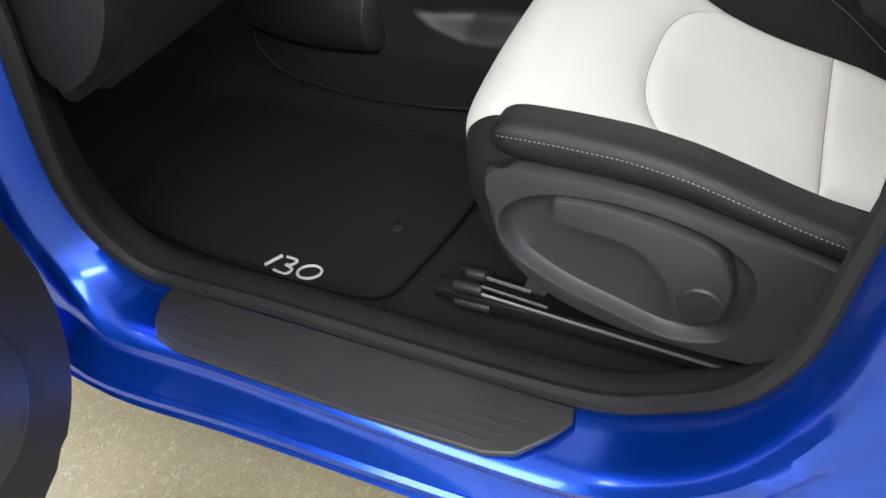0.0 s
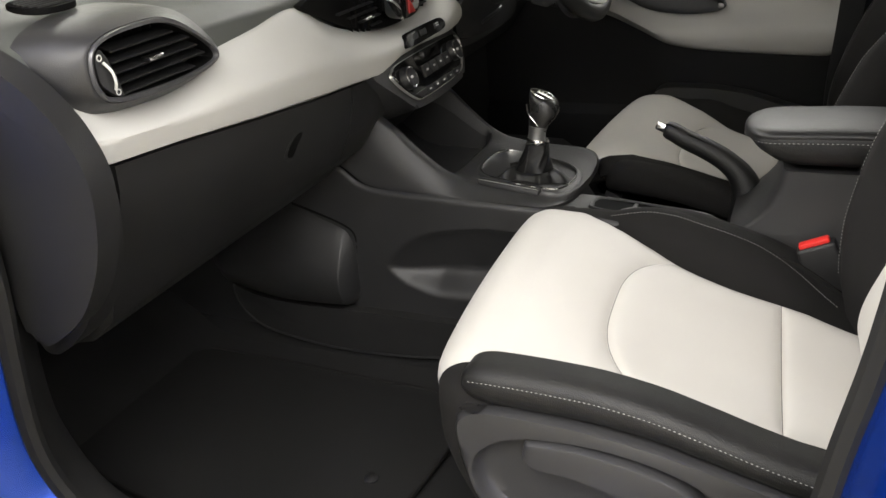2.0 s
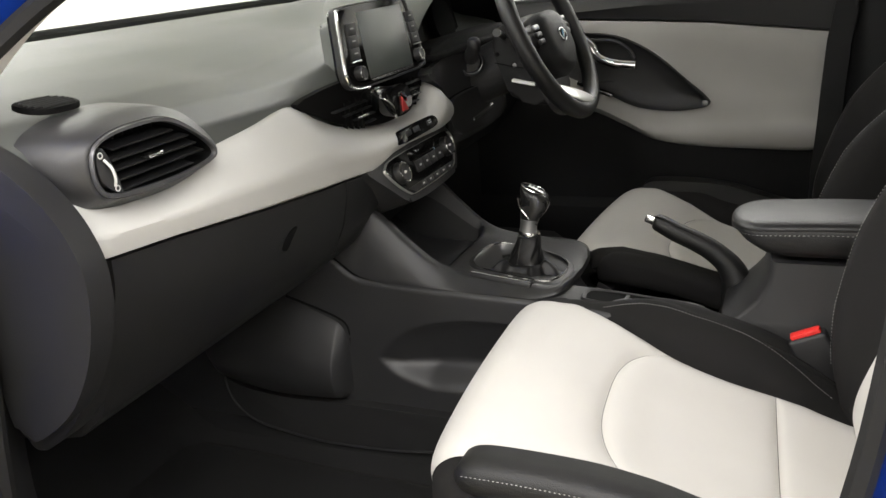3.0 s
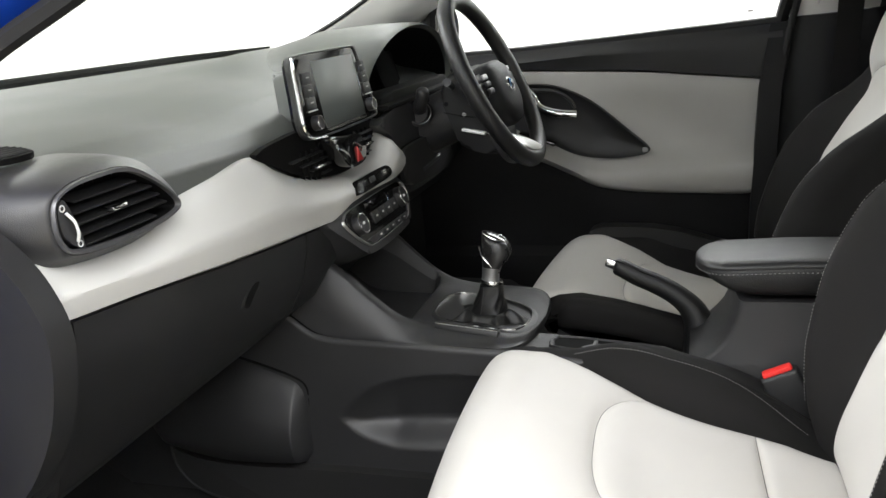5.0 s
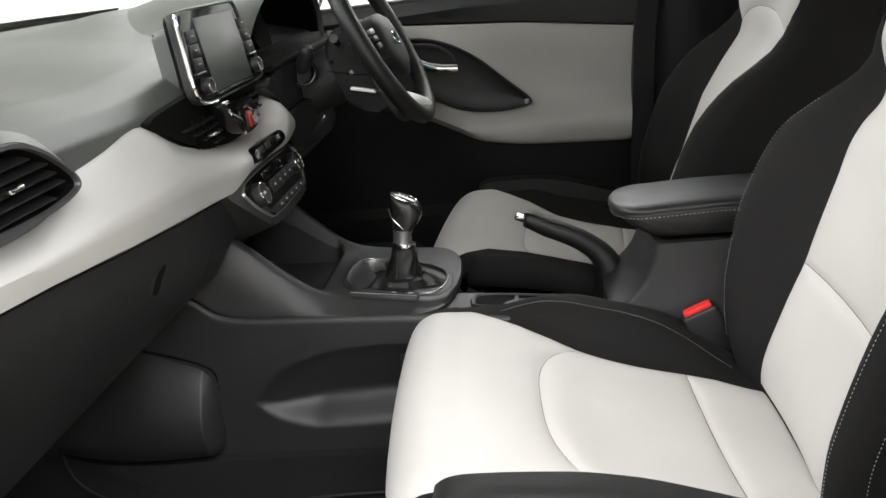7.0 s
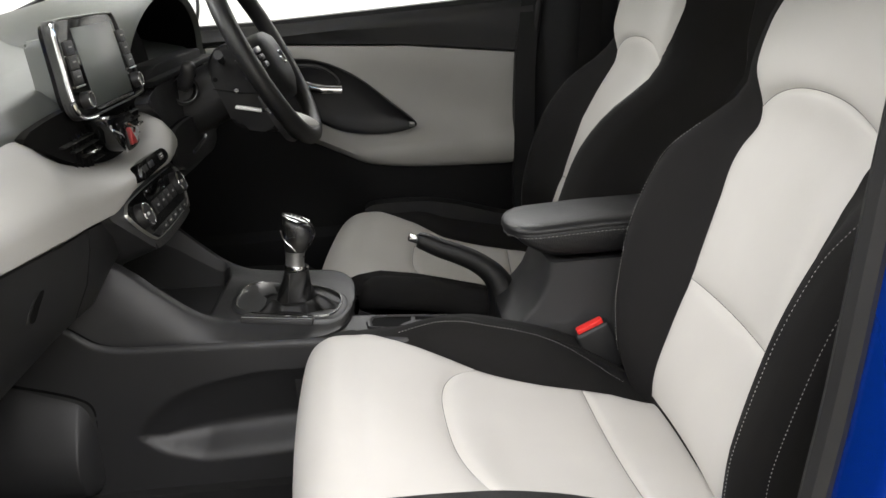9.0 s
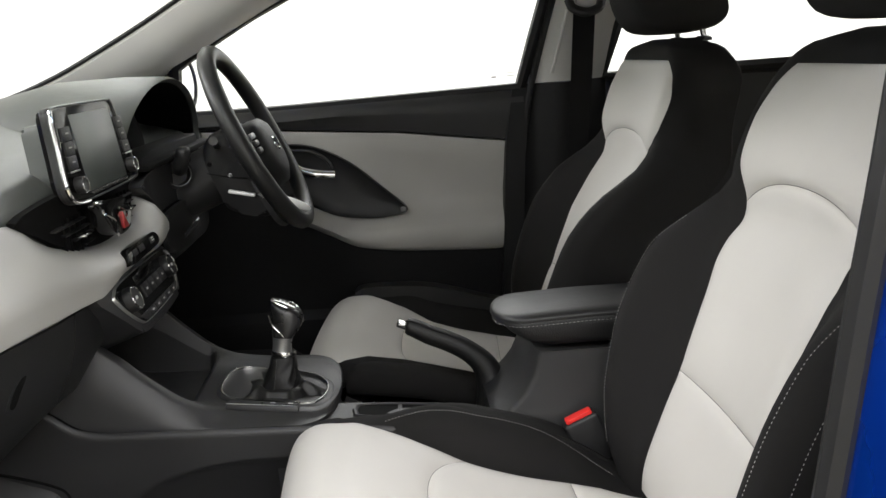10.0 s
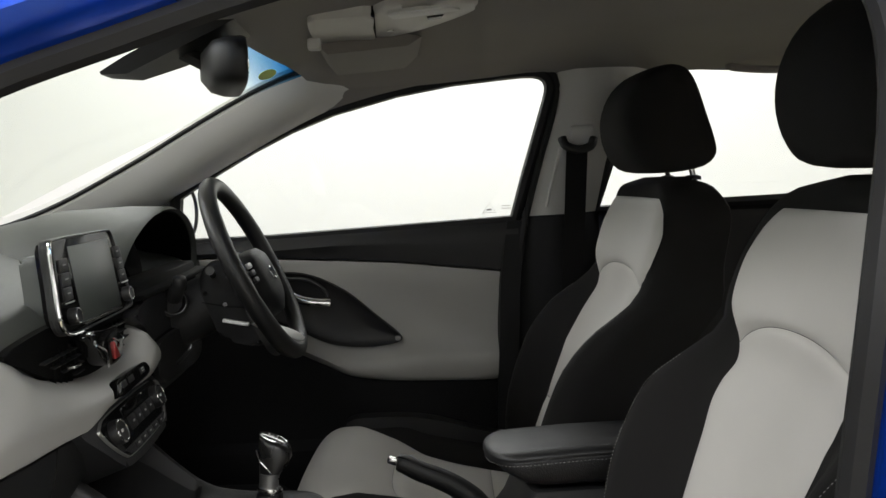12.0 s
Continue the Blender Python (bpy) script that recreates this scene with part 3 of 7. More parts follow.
def seat(cy, side, lean, label, low=0.0, ahead=0.0, dish=0.0, wing=0.0, back=0.0, broad=1.0, crest=0.0, sink=0.0, cat="car seat"):
    """A front seat centred on y = cy; side 1 has its outer flank towards -y, side -1 towards +y."""
    def Y(p):
        k = min(max((0.80 - p[2]) / 0.12, 0.0), 1.0)
        return Vector((p[0] + lean * max(0.0, p[2] - 0.9) - ahead * k - wing * min(max((p[1] - 0.13) / 0.07, 0.0), 1.0) * math.exp(-((p[2] - 0.74) / 0.14) ** 4) * (p[0] > 0.35 and p[2] > 0.55) + dish * math.exp(-((p[2] - 0.897) / 0.038) ** 2) + back * smooth(p[2], [0.78, 0.90, 1.04, 1.10], [0.0, 1.0, 1.0, 0.35]), cy + side * p[1], p[2] - low * k * min(max((p[2] - 0.36) / 0.06, 0.0), 1.0)))

    skin = lambda s, w: cushion_point(s, w, crest, sink)
    root = thing("car_seat", (0.3, cy, 0.28), label, cat, "front seats")
    # cushion: dark cover with pale panels
    smax = CARC[-1]
    part("cushion", sheet(lambda u, v: Y(skin(smax * u, side * (-0.258 + 0.516 * v))), 44, 44, 0.02), SEATBLACK, root, "black cloth cushion cover with side bolsters")

    def pad(name, a, b, f, half, label, m=LEATHER, puff=0.0105):
        g, n, k = seat_patch(f, a, b, half, puff=puff)
        flip = 1 if side > 0 else -1
        part(name, sheet(lambda u, v: Y(g(u, v if flip > 0 else v)), n, k), m, root, label, angle=70)

    arc = lambda q: c_at(0.216 + 0.062 * abs(q) ** 3)
    half_c = lambda s: hw_cushion(cpath(s)[0])
    pad("cushion_front_panel", lambda q: 0.03, lambda q: arc(q) - 0.0003, skin, half_c, "pale grey cloth front panel")
    pad("cushion_centre_panel", lambda q: arc(q) + 0.0003, lambda q: c_at(0.4167), skin, half_c, "pale grey cloth centre panel")
    pad("cushion_rear_panel", lambda q: c_at(0.4173), lambda q: c_at(0.55), skin, half_c, "pale grey cloth rear panel")
    line = [Y(skin(c_at(x), 0.214 - 0.035 * min(max((x - 0.36) / 0.13, 0.0), 1.0) ** 2) + Vector((0, 0.0008, 0.0012))) for x in np.linspace(0.175, 0.49, 34)]
    part("stitching", stitches(line), THREAD, root, "pale contrast stitching", flat=True, recalc=False)
    # bolster flank below the stitched edge
    def flank(sg):
        rings = []
        for x in np.concatenate([0.1055 + 0.034 * np.linspace(0, 1, 10) ** 1.6, np.linspace(0.150, 0.53, 24)]):
            k = math.sqrt(max(0.0, 1 - (1 - min(max(x - 0.104, 0.0) / 0.036, 1.0)) ** 2))
            zt, zb = roll_line(x)
            if sg > 0:
                zt = skin(c_at(x), 0.246).z + 0.001
                zb = zt - 0.06
            zc, d, w = 0.5 * (zt + zb), zt - zb, 0.250
            prof = ((-0.034, 0.44), (-0.012, 0.505), (0.002, 0.48), (0.0105, 0.36), (0.0135, 0.22), (0.0150, 0.05), (0.0145, -0.14), (0.011, -0.33), (0.003, -0.46), (-0.010, -0.50), (-0.034, -0.50))
            rings.append([Y((x, sg * (w + (a if a < 0 else a * k)), zc + b * d * (0.30 + 0.70 * k))) for a, b in prof])
        return loft(rings)
    seam = []
    for x in np.linspace(0.118, 0.50, 44):
        zt, zb = roll_line(x)
        seam.append(Y((x, -0.2640, zt - 0.27 * (zt - zb))))
    part("bolster_stitching", stitches(seam), THREAD, root, "pale contrast stitching", flat=True, recalc=False)
    part("side_bolster", flank(-1), BOLSTER, root, "black leather-look outer side bolster", angle=60)
    part("side_bolster", flank(1), SEATBLACK, root, "black cloth inner side bolster", angle=60)
    # backrest: one closed dark shell, pale panels in front
    rings = []
    for z in np.concatenate([np.linspace(0.46, 1.05, 30), np.linspace(1.06, 1.107, 8)]):
        W = width_back(z)
        ring = [(back_x(z, w), w, z) for w in np.linspace(-W, W, 33)]
        xb = lerp(z, [0.46, 0.6, 0.9, 1.04, 1.09, 1.107], [0.60, 0.66, 0.765, 0.795, 0.785, 0.755])
        ring += [(max(back_x(z, w) + 0.01, xb - 0.03 * (w / W) ** 4), w, z) for w in np.linspace(W * 0.985, -W * 0.985, 17)]
        rings.append([Y(q) for q in ring])
    part("backrest", loft(rings), SEATBLACK, root, "black cloth backrest cover with shoulder wings", angle=60)
    bf = lambda s, w: Vector((back_x(s, w) , w, s))
    half_b = lambda s: hw_back(s) * (1 + (broad - 1) * smooth(s, [0.86, 0.93], [0.0, 1.0]))
    archz = lambda q: 0.940 - 0.036 * abs(q) ** 2.2
    def padb(name, a, b, label):
        g, n, k = seat_patch(bf, a, b, half_b, puff=0.0105)
        def gg(u, v):
            return Y(g(u, v))
        part(name, sheet(gg, n, k), LEATHER, root, label, angle=70)
    padb("back_lower_panel", lambda q: 0.52, lambda q: 0.6907, "pale grey cloth lower back panel")
    padb("back_centre_panel", lambda q: 0.6913, lambda q: archz(q) - 0.0003, "pale grey cloth centre back panel")
    padb("back_upper_panel", lambda q: archz(q) + 0.0003, lambda q: 1.069, "pale grey cloth upper back panel")
    for sg in (1, -1):
        line = []
        for z in np.linspace(0.56, 0.875, 40):
            w = sg * (width_back(z) - 0.030)
            line.append(Y((back_x(z, w) - 0.001, w, z)))
        part("stitching", stitches(line), THREAD, root, "pale contrast stitching", flat=True, recalc=False)
    line = [Y((back_x(z, -(width_back(z) - 0.004)) - 0.0005, -(width_back(z) - 0.004) - 0.0008, z)) for z in np.linspace(0.56, 0.86, 40)]
    part("stitching", stitches(line), THREAD, root, "pale contrast stitching", flat=True, recalc=False)
    # head restraint on two posts
    hr = [(0.668, 1.118), (0.640, 1.14), (0.622, 1.18), (0.620, 1.225), (0.636, 1.27), (0.668, 1.303), (0.712, 1.318), (0.745, 1.312), (0.765, 1.285), (0.785, 1.23), (0.803, 1.175), (0.806, 1.145), (0.785, 1.124), (0.73, 1.115)]
    cx, cz = 0.715, 1.21
    rings = []
    for k in range(13):
        w = -1 + 2 * k / 12
        sc = (1 - abs(w) ** 3.2) ** (1 / 3.2) if abs(w) < 1 else 0.0
        sc = 0.30 + 0.70 * sc
        rings.append([Y((cx + (q.x - cx) * sc, 0.118 * math.copysign(abs(w) ** 0.8, w), cz + (q.y - cz) * (0.35 + 0.65 * sc))) for q in [Vector((a, b, 0)) for a, b in hr]])
    rounded = [[Vector(p) for p in crom(r, 3)] for r in rings]
    part("head_restraint", loft(rounded), SEATBLACK, root, "black cloth head restraint", angle=70)
    for w in (-0.07, 0.07):
        post = part("restraint_post", tube([Y((0.762, w, 1.085)), Y((0.752, w, 1.15))], 0.0055, 10), CHROME, root, "chrome restraint post")
        part("guide", turned([(0.0, 0), (0.016, 0), (0.016, 0.006), (0.010, 0.009), (0.0, 0.009)], Y((0.760, w, 1.100)), (0, 0, 1), 14), PLASTIC, post, "black plastic guide")
    # outer valance with recess, lever and knob
    outer = crom([(0.098, 0.572), (0.108, 0.588), (0.13, 0.596), (0.17, 0.598), (0.24, 0.596), (0.30, 0.588), (0.36, 0.575), (0.43, 0.558), (0.50, 0.53), (0.53, 0.47), (0.50, 0.42), (0.42, 0.400), (0.365, 0.394), (0.318, 0.394), (0.255, 0.398), (0.19, 0.4155), (0.15, 0.438), (0.124, 0.465), (0.110, 0.495), (0.101, 0.535)], 4)
    inner = crom([(0.128, 0.545), (0.150, 0.563), (0.17, 0.570), (0.19, 0.575), (0.24, 0.578), (0.29, 0.573), (0.335, 0.560), (0.363, 0.542), (0.378, 0.520), (0.380, 0.49), (0.373, 0.452), (0.355, 0.425), (0.318, 0.412), (0.29, 0.413), (0.255, 0.424), (0.19, 0.445), (0.15, 0.466), (0.130, 0.483), (0.120, 0.502), (0.119, 0.525)], 4)
    def ring3(c, w, sx=1.0):
        m = sum((Vector((*q[:2], 0)) for q in c), Vector()) / len(c)
        return [Y((m.x + (q[0] - m.x) * sx, -w, m.y + (q[1] - m.y) * sx)) for q in c]
    val = loft([ring3(outer, 0.235), ring3(outer, 0.258, 1.0), ring3(outer, 0.264, 0.992), ring3(outer, 0.268, 0.975), ring3(inner, 0.2715, 1.045), ring3(inner, 0.2710, 1.02), ring3(inner, 0.2675, 1.0), ring3(inner, 0.258, 0.975), ring3(inner, 0.2535, 0.93), ring3(inner, 0.2525, 0.80)], True, True)
    valance = part("valance", val, VALANCE, root, "charcoal plastic side valance with recess", angle=40)
    lever = crom([(0.174, 0.553), (0.176, 0.568), (0.186, 0.574), (0.238, 0.5755), (0.300, 0.566), (0.338, 0.550), (0.357, 0.522), (0.362, 0.484), (0.350, 0.450), (0.325, 0.439), (0.309, 0.4547), (0.300, 0.493), (0.269, 0.530), (0.223, 0.5426), (0.184, 0.5442)], 4)
    lv = loft([ring3(lever, 0.252), ring3(lever, 0.266, 1.0), ring3(lever, 0.273, 0.985), ring3(lever, 0.276, 0.955), ring3(lever, 0.277, 0.90)])
    part("height_lever", lv, VALANCE, valance, "charcoal seat height lever")
    part("knob", turned([(0.0, 0), (0.0235, 0), (0.0235, 0.0035), (0.021, 0.0055), (0.0, 0.006)], Y((0.334, -0.275, 0.478)), (0, -side, 0), 28), PLASTIC_G, valance, "round charcoal knob")
    part("front_skirt", loft([[Y(q) for q in ((0.105, w, 0.575), (0.088, w, 0.53), (0.098, w, 0.47), (0.115, w, 0.44), (0.14, w, 0.44), (0.13, w, 0.56))] for w in np.linspace(-0.245, 0.245, 12)]), PLASTIC_G, root, "charcoal front skirt")
    inner_val = [(a - ahead, b - low) for a, b in ((0.08, 0.57), (0.5, 0.46), (0.5, 0.40), (0.2, 0.42), (0.1, 0.47))]
    part("inner_valance", prism(inner_val, "y", *sorted((cy + side * 0.235, cy + side * 0.262)), 0.006), PLASTIC, root, "black inner side cover")
    part("seat_pan", box((0.31 - ahead, cy, 0.42 - low), (0.40, 0.44, 0.05), 0.01), DARK, root)
    # runners
    for w in (-0.205, 0.205):
        rail = part("runner", box(Y((0.27, w, 0.318)), (0.56, 0.030, 0.02), 0.004), PLASTIC, root, "dark steel seat runner")
        part("runner_top", box(Y((0.30, w, 0.345)), (0.50, 0.020, 0.022), 0.003), DARK, rail)
        part("bracket", box(Y((0.51, w, 0.286)), (0.05, 0.045, 0.034), 0.004), STEEL, rail)
        for x in (0.14, 0.45):
            part("link", box(Y((x, w, 0.385)), (0.03, 0.012, 0.08), 0.003, 2, pose(0, 0, 0, 0, 20, 0)), STEEL, rail)
    part("adjust_bar", tube([Y((0.06, -0.222, 0.342)), Y((0.37, -0.222, 0.3245))], 0.0023, 8), SILVER, root, "thin bare steel link bar")
    part("adjust_bar", tube([Y((0.062, -0.218, 0.352)), Y((0.150, -0.218, 0.345))], 0.0022, 8), STEEL, root, "short steel bar")
    part("adjust_bar", tube([Y((0.043, -0.218, 0.372)), Y((0.129, -0.218, 0.366))], 0.0026, 8), STEEL, root, "short steel bar")
    for xa, xb, zz, rr in ((0.043, 0.070, 0.371, 0.0065), (0.023, 0.063, 0.342, 0.0088), (0.021, 0.072, 0.312, 0.0068)):
        part("bar_sleeve", tube([Y((xa, -0.218, zz)), Y((xa + 0.004, -0.218, zz)), Y((xb, -0.218, zz + 0.002))], [rr * 0.8, rr, rr], 12), PLASTIC_G, root, "black sleeve")
    part("sleeve_carrier", box(Y((0.05, -0.206, 0.335)), (0.05, 0.016, 0.07), 0.004), DEEP, root)
    return root


seat(0.53, 1, 0.08, "front passenger seat with pale grey panels and black bolsters", dish=0.017, broad=0.91, sink=0.011)
seat(1.27, -1, 0.0, "driver seat with pale grey panels beside the centre console", 0.045, 0.025, wing=0.022, dish=0.008, back=0.026, broad=1.06, crest=0.022)

# ---- dashboard ----
dash = thing("dashboard", (-0.4, 0.9, 0.6), "charcoal dashboard with a pale grey band and dark glovebox", "dashboard")
YS = [0.165, 0.2, 0.28, 0.36, 0.46, 0.58, 0.66, 0.74, 0.82, 0.9, 0.98, 1.04, 1.1, 1.2, 1.4, 1.6, 1.635]


def band_top(y):
    return smooth(y, [0.16, 0.18, 0.22, 0.30, 0.40, 0.50, 0.58, 0.60, 0.65, 0.71, 0.775, 0.83, 0.887, 0.94, 0.975, 1.0, 1.015, 1.03, 1.05, 1.07, 1.083, 1.088],
                  [0.944, 0.937, 0.921, 0.910, 0.928, 0.935, 0.942, 0.940, 0.914, 0.889, 0.871, 0.863, 0.860, 0.863, 0.870, 0.886, 0.900, 0.903, 0.890, 0.873, 0.856, 0.845])


def band_low(y):
    return lerp(y, [0.16, 0.2, 0.3, 0.45, 0.6, 0.74, 0.80, 0.86, 0.95, 1.01, 1.05, 1.075, 1.087], [0.872, 0.867, 0.857, 0.838, 0.822, 0.811, 0.826, 0.829, 0.825, 0.822, 0.824, 0.830, 0.838])


def swell(y):
    """How far the middle of the dashboard stands out towards the cabin."""
    return 0.014 * math.exp(-((y - 0.9) / 0.17) ** 4)


def dash_top(u, v):
    y = 0.165 + 1.47 * v
    edge = 0.10 * max(0.0, (abs(y - 0.9) - 0.45) / 0.285) ** 2
    prof = [(-0.90 + 2.4 * edge, 1.040), (-0.78 + 1.9 * edge, 1.046), (-0.62 + edge, 1.040), (-0.50, 1.030), (-0.40, 1.016), (-0.32, 1.000), (-0.27, 0.978), (-0.245, 0.955), (-0.240, 0.93), (-0.245, 0.90)]
    x, z = lerp(u * 9, range(10), [p[0] for p in prof]), lerp(u * 9, range(10), [p[1] for p in prof])
    z -= 0.012 * math.exp(-((y - 0.60) / 0.12) ** 2) * math.exp(-((x + 0.36) / 0.12) ** 2)
    z += 0.03 * math.exp(-((y - 1.262) / 0.26) ** 4) * math.exp(-((x + 0.52) / 0.1) ** 2)
    z -= 0.06 * math.exp(-((y - 1.262) / 0.235) ** 8) * math.exp(-((x + 0.28) / 0.075) ** 4)
    return x, y, z


part("screen_base_seal", tube([(dash_top(0.0, v)[0] + 0.01, dash_top(0.0, v)[1], dash_top(0.0, v)[2] + 0.009) for v in np.linspace(0.01, 0.99, 40)], 0.009, 8), DARK, dash, "black strip along the windscreen base")
part("top_pad", sheet(dash_top, 54, 60, 0.012), DASHTOP, dash, "grey-green charcoal soft top pad", angle=60)


def band(y):
    t, b, s = band_top(y), band_low(y), swell(y)
    h = t - b
    f = smooth(y, [0.17, 0.209, 0.357, 0.53, 0.70, 0.88], [0.893, 0.8905, 0.8785, 0.8640, 0.849, 0.842])
    crisp = [(-0.262, t + 0.004), (-0.243, t + 0.001), (-0.238, t - 0.02 * (t - f)), (-0.2205, t - 0.5 * (t - f)), (-0.2040, f + 0.06 * (t - f)), (-0.2018, f), (-0.2022, f - 0.08 * (f - b)), (-0.2075, b + 0.08 * (f - b)), (-0.214, b), (-0.262, b + 0.004)]
    soft = [(-0.262, t + 0.004), (-0.243, t + 0.001), (-0.236, t - 0.03 * h), (-0.216, t - 0.18 * h), (-0.203, t - 0.40 * h), (-0.1995, t - 0.58 * h), (-0.2005, t - 0.76 * h), (-0.2065, b + 0.06 * h), (-0.214, b), (-0.262, b + 0.004)]
    k = smooth(y, [0.17, 0.30, 0.70, 0.88], [0.15, 0.35, 0.5, 1.0])
    return [(c[0] + (e[0] - c[0]) * k + (s if 0 < i < 9 else 0.0), y, c[1] + (e[1] - c[1]) * k) for i, (c, e) in enumerate(zip(crisp, soft))]


ys = [0.176, 0.180] + list(np.linspace(0.19, 1.07, 80)) + [1.078, 1.085]
rings = []
for y in ys:
    k = min(1.0, math.sqrt(max(0.0, (y - 0.174) / 0.018))) if y < 0.192 else (math.sqrt(max(0.02, (1.088 - y) / 0.03)) if y > 1.058 else 1.0)
    rings.append([Vector((-0.262 + (q[0] + 0.262) * (0.65 + 0.35 * k), q[1], q[2])) for q in band(y)])
part("pale_band", loft(rings), LIGHT, dash, "pale grey moulded band across the dashboard", angle=40)

# glovebox and lower dashboard


def lower(y, lo=0.0):
    b, s = band_low(y), swell(y) * 0.8
    d = 0.0
    return [(-0.235 + s, y, b - 0.001), (-0.216 + s, y, b - 0.004), (-0.219 + s, y, b - 0.03), (-0.232 + s, y, b - 0.075), (-0.255, y, b - 0.12), (-0.285, y, 0.672), (-0.325, y, 0.640), (-0.40, y, 0.622), (-0.55, y, 0.625), (-0.55, y, b)]


part("glovebox", loft([lower(y) for y in np.linspace(0.205, 0.672, 30)]), PLASTIC, dash, "black grained glovebox lid")
part("lower_panel", loft([lower(y) for y in np.linspace(0.676, 1.06, 24)]), PLASTIC, dash, "black lower dashboard")
latch = part("glovebox_latch", prism(crom([(0.498, 0.762), (0.510, 0.782), (0.530, 0.792), (0.552, 0.787), (0.562, 0.772), (0.545, 0.757), (0.518, 0.752)], 4), "x", -0.262, -0.2265, 0.003), PLASTIC, dash, "recessed glovebox latch")
# near-black plate on the latch face paints the shade inside its recess
part("latch_shadow_well", prism(crom([(0.506, 0.764), (0.514, 0.780), (0.530, 0.788), (0.541, 0.785), (0.530, 0.772), (0.520, 0.758)], 4), "x", -0.25, -0.2258, 0.0008), DARK, latch)
for ob in (latch, *latch.children):
    for v in ob.data.vertices:
        v.co.x += 0.29 * (v.co.z - 0.772) - 0.0005
part("driver_lower_panel", loft([[(-0.25, y, 0.90), (-0.235, y, 0.86), (-0.24, y, 0.78), (-0.30, y, 0.70), (-0.42, y, 0.66), (-0.55, y, 0.68), (-0.55, y, 0.9)] for y in np.linspace(1.092, 1.63, 10)]), DEEP, dash, "black lower panel below the wheel")

# end cover on the doorway side
END = crom([(-0.345, 0.998), (-0.300, 0.992), (-0.258, 0.972), (-0.224, 0.945), (-0.198, 0.910), (-0.186, 0.862), (-0.204, 0.79), (-0.245, 0.725), (-0.295, 0.685), (-0.33, 0.672), (-0.345, 0.70), (-0.345, 0.82), (-0.345, 0.95)], 5)
part("end_cover", prism(END, "y", 0.142, 0.172, 0.010, 3), PLASTIC, dash, "charcoal dashboard end cover")
part("end_gasket", prism([(-0.28 + (q[0] + 0.28) * 0.9 - 0.026, q[1] - 0.03) for q in END if q[1] < 0.90], "y", 0.165, 0.203, 0.004), PLASTIC, dash)


def face(poly, x0, x1, bevel=0.003):
    return prism(poly, "x", x0, x1, bevel)


def ringed(outer, inner, x0, x1, back):
    """A frame between two outlines of as many points on a plane of constant x, with a raised lip."""
    def at(c, x, k=1.0):
        m = sum((Vector((q[0], q[1], 0)) for q in c), Vector()) / len(c)
        return [(x, m.x + (q[0] - m.x) * k, m.y + (q[1] - m.y) * k) for q in c]
    return loft([at(outer, back), at(outer, x0), at(outer, x1, 0.985), at(inner, x1, 1.015), at(inner, x0), at(inner, back)], True, False)


def shift(poly, k, dy=0.0, dz=0.0):
    m = sum((Vector((q[0], q[1], 0)) for q in poly), Vector()) / len(poly)
    return [(m.x + (q[0] - m.x) * k + dy, m.y + (q[1] - m.y) * k + dz) for q in poly]


# side air vent
HOUSE = crom([(0.185, 0.968), (0.205, 0.990), (0.251, 1.000), (0.311, 0.998), (0.362, 0.979), (0.404, 0.938), (0.396, 0.920), (0.316, 0.906), (0.215, 0.913), (0.187, 0.934)], 5)
BEZEL = crom([(0.200, 0.972), (0.222, 0.986), (0.262, 0.990), (0.306, 0.987), (0.345, 0.968), (0.380, 0.936), (0.364, 0.923), (0.300, 0.918), (0.222, 0.923), (0.199, 0.940)], 5)
OPEN0 = crom([(0.207, 0.970), (0.225, 0.981), (0.262, 0.984), (0.304, 0.981), (0.341, 0.963), (0.370, 0.938), (0.360, 0.928), (0.300, 0.924), (0.226, 0.929), (0.206, 0.943)], 5)
def ring_x(c, x, k=1.0):
    return [(x, a, b) for a, b in shift(c, k)]


OPEN = shift(OPEN0, 1.045)
vent = part("side_vent", loft([ring_x(HOUSE, -0.285, 1.10), ring_x(HOUSE, -0.245, 1.06), ring_x(HOUSE, -0.226, 1.0), ring_x(BEZEL, -0.209, 1.06), ring_x(BEZEL, -0.2065, 1.02), ring_x(BEZEL, -0.207, 1.0)], True, False), PLASTIC_G, dash, "charcoal air vent housing", angle=70)
part("vent_throat", loft([ring_x(OPEN, -0.205, 1.01), ring_x(OPEN, -0.255, 1.0)], True, False), DARK, vent)
part("vent_bezel", ringed(BEZEL, OPEN, -0.2065, -0.2030, -0.2085), BEZELMAT, vent, "dark satin vent bezel", angle=50)
part("vent_well", face(shift(OPEN, 1.02), -0.262, -0.252, 0), DARK, vent)
for k in range(5):
    z = 0.930 + 0.0105 * k
    ya, yb = lerp(z, [0.925, 0.94, 0.97, 0.985], [0.235, 0.230, 0.228, 0.245]), lerp(z, [0.922, 0.938, 0.963, 0.981], [0.32, 0.366, 0.342, 0.300])
    part("vent_slat", box((-0.218, (ya + yb) / 2, z), (0.020, yb - ya, 0.0022), 0.0008, 1, pose(0, 0, 0, 0, 14, 0)), DEEP, vent)
for k in range(8):
    y = 0.243 + 0.014 * k
    part("vent_fin", box((-0.238, y, 0.954), (0.016, 0.0018, 0.054), 0.0005, 1), DARK, vent)
part("vent_tab", box((-0.206, 0.280, 0.9535), (0.014, 0.022, 0.005), 0.002), CHROME, vent, "small chrome vent tab")
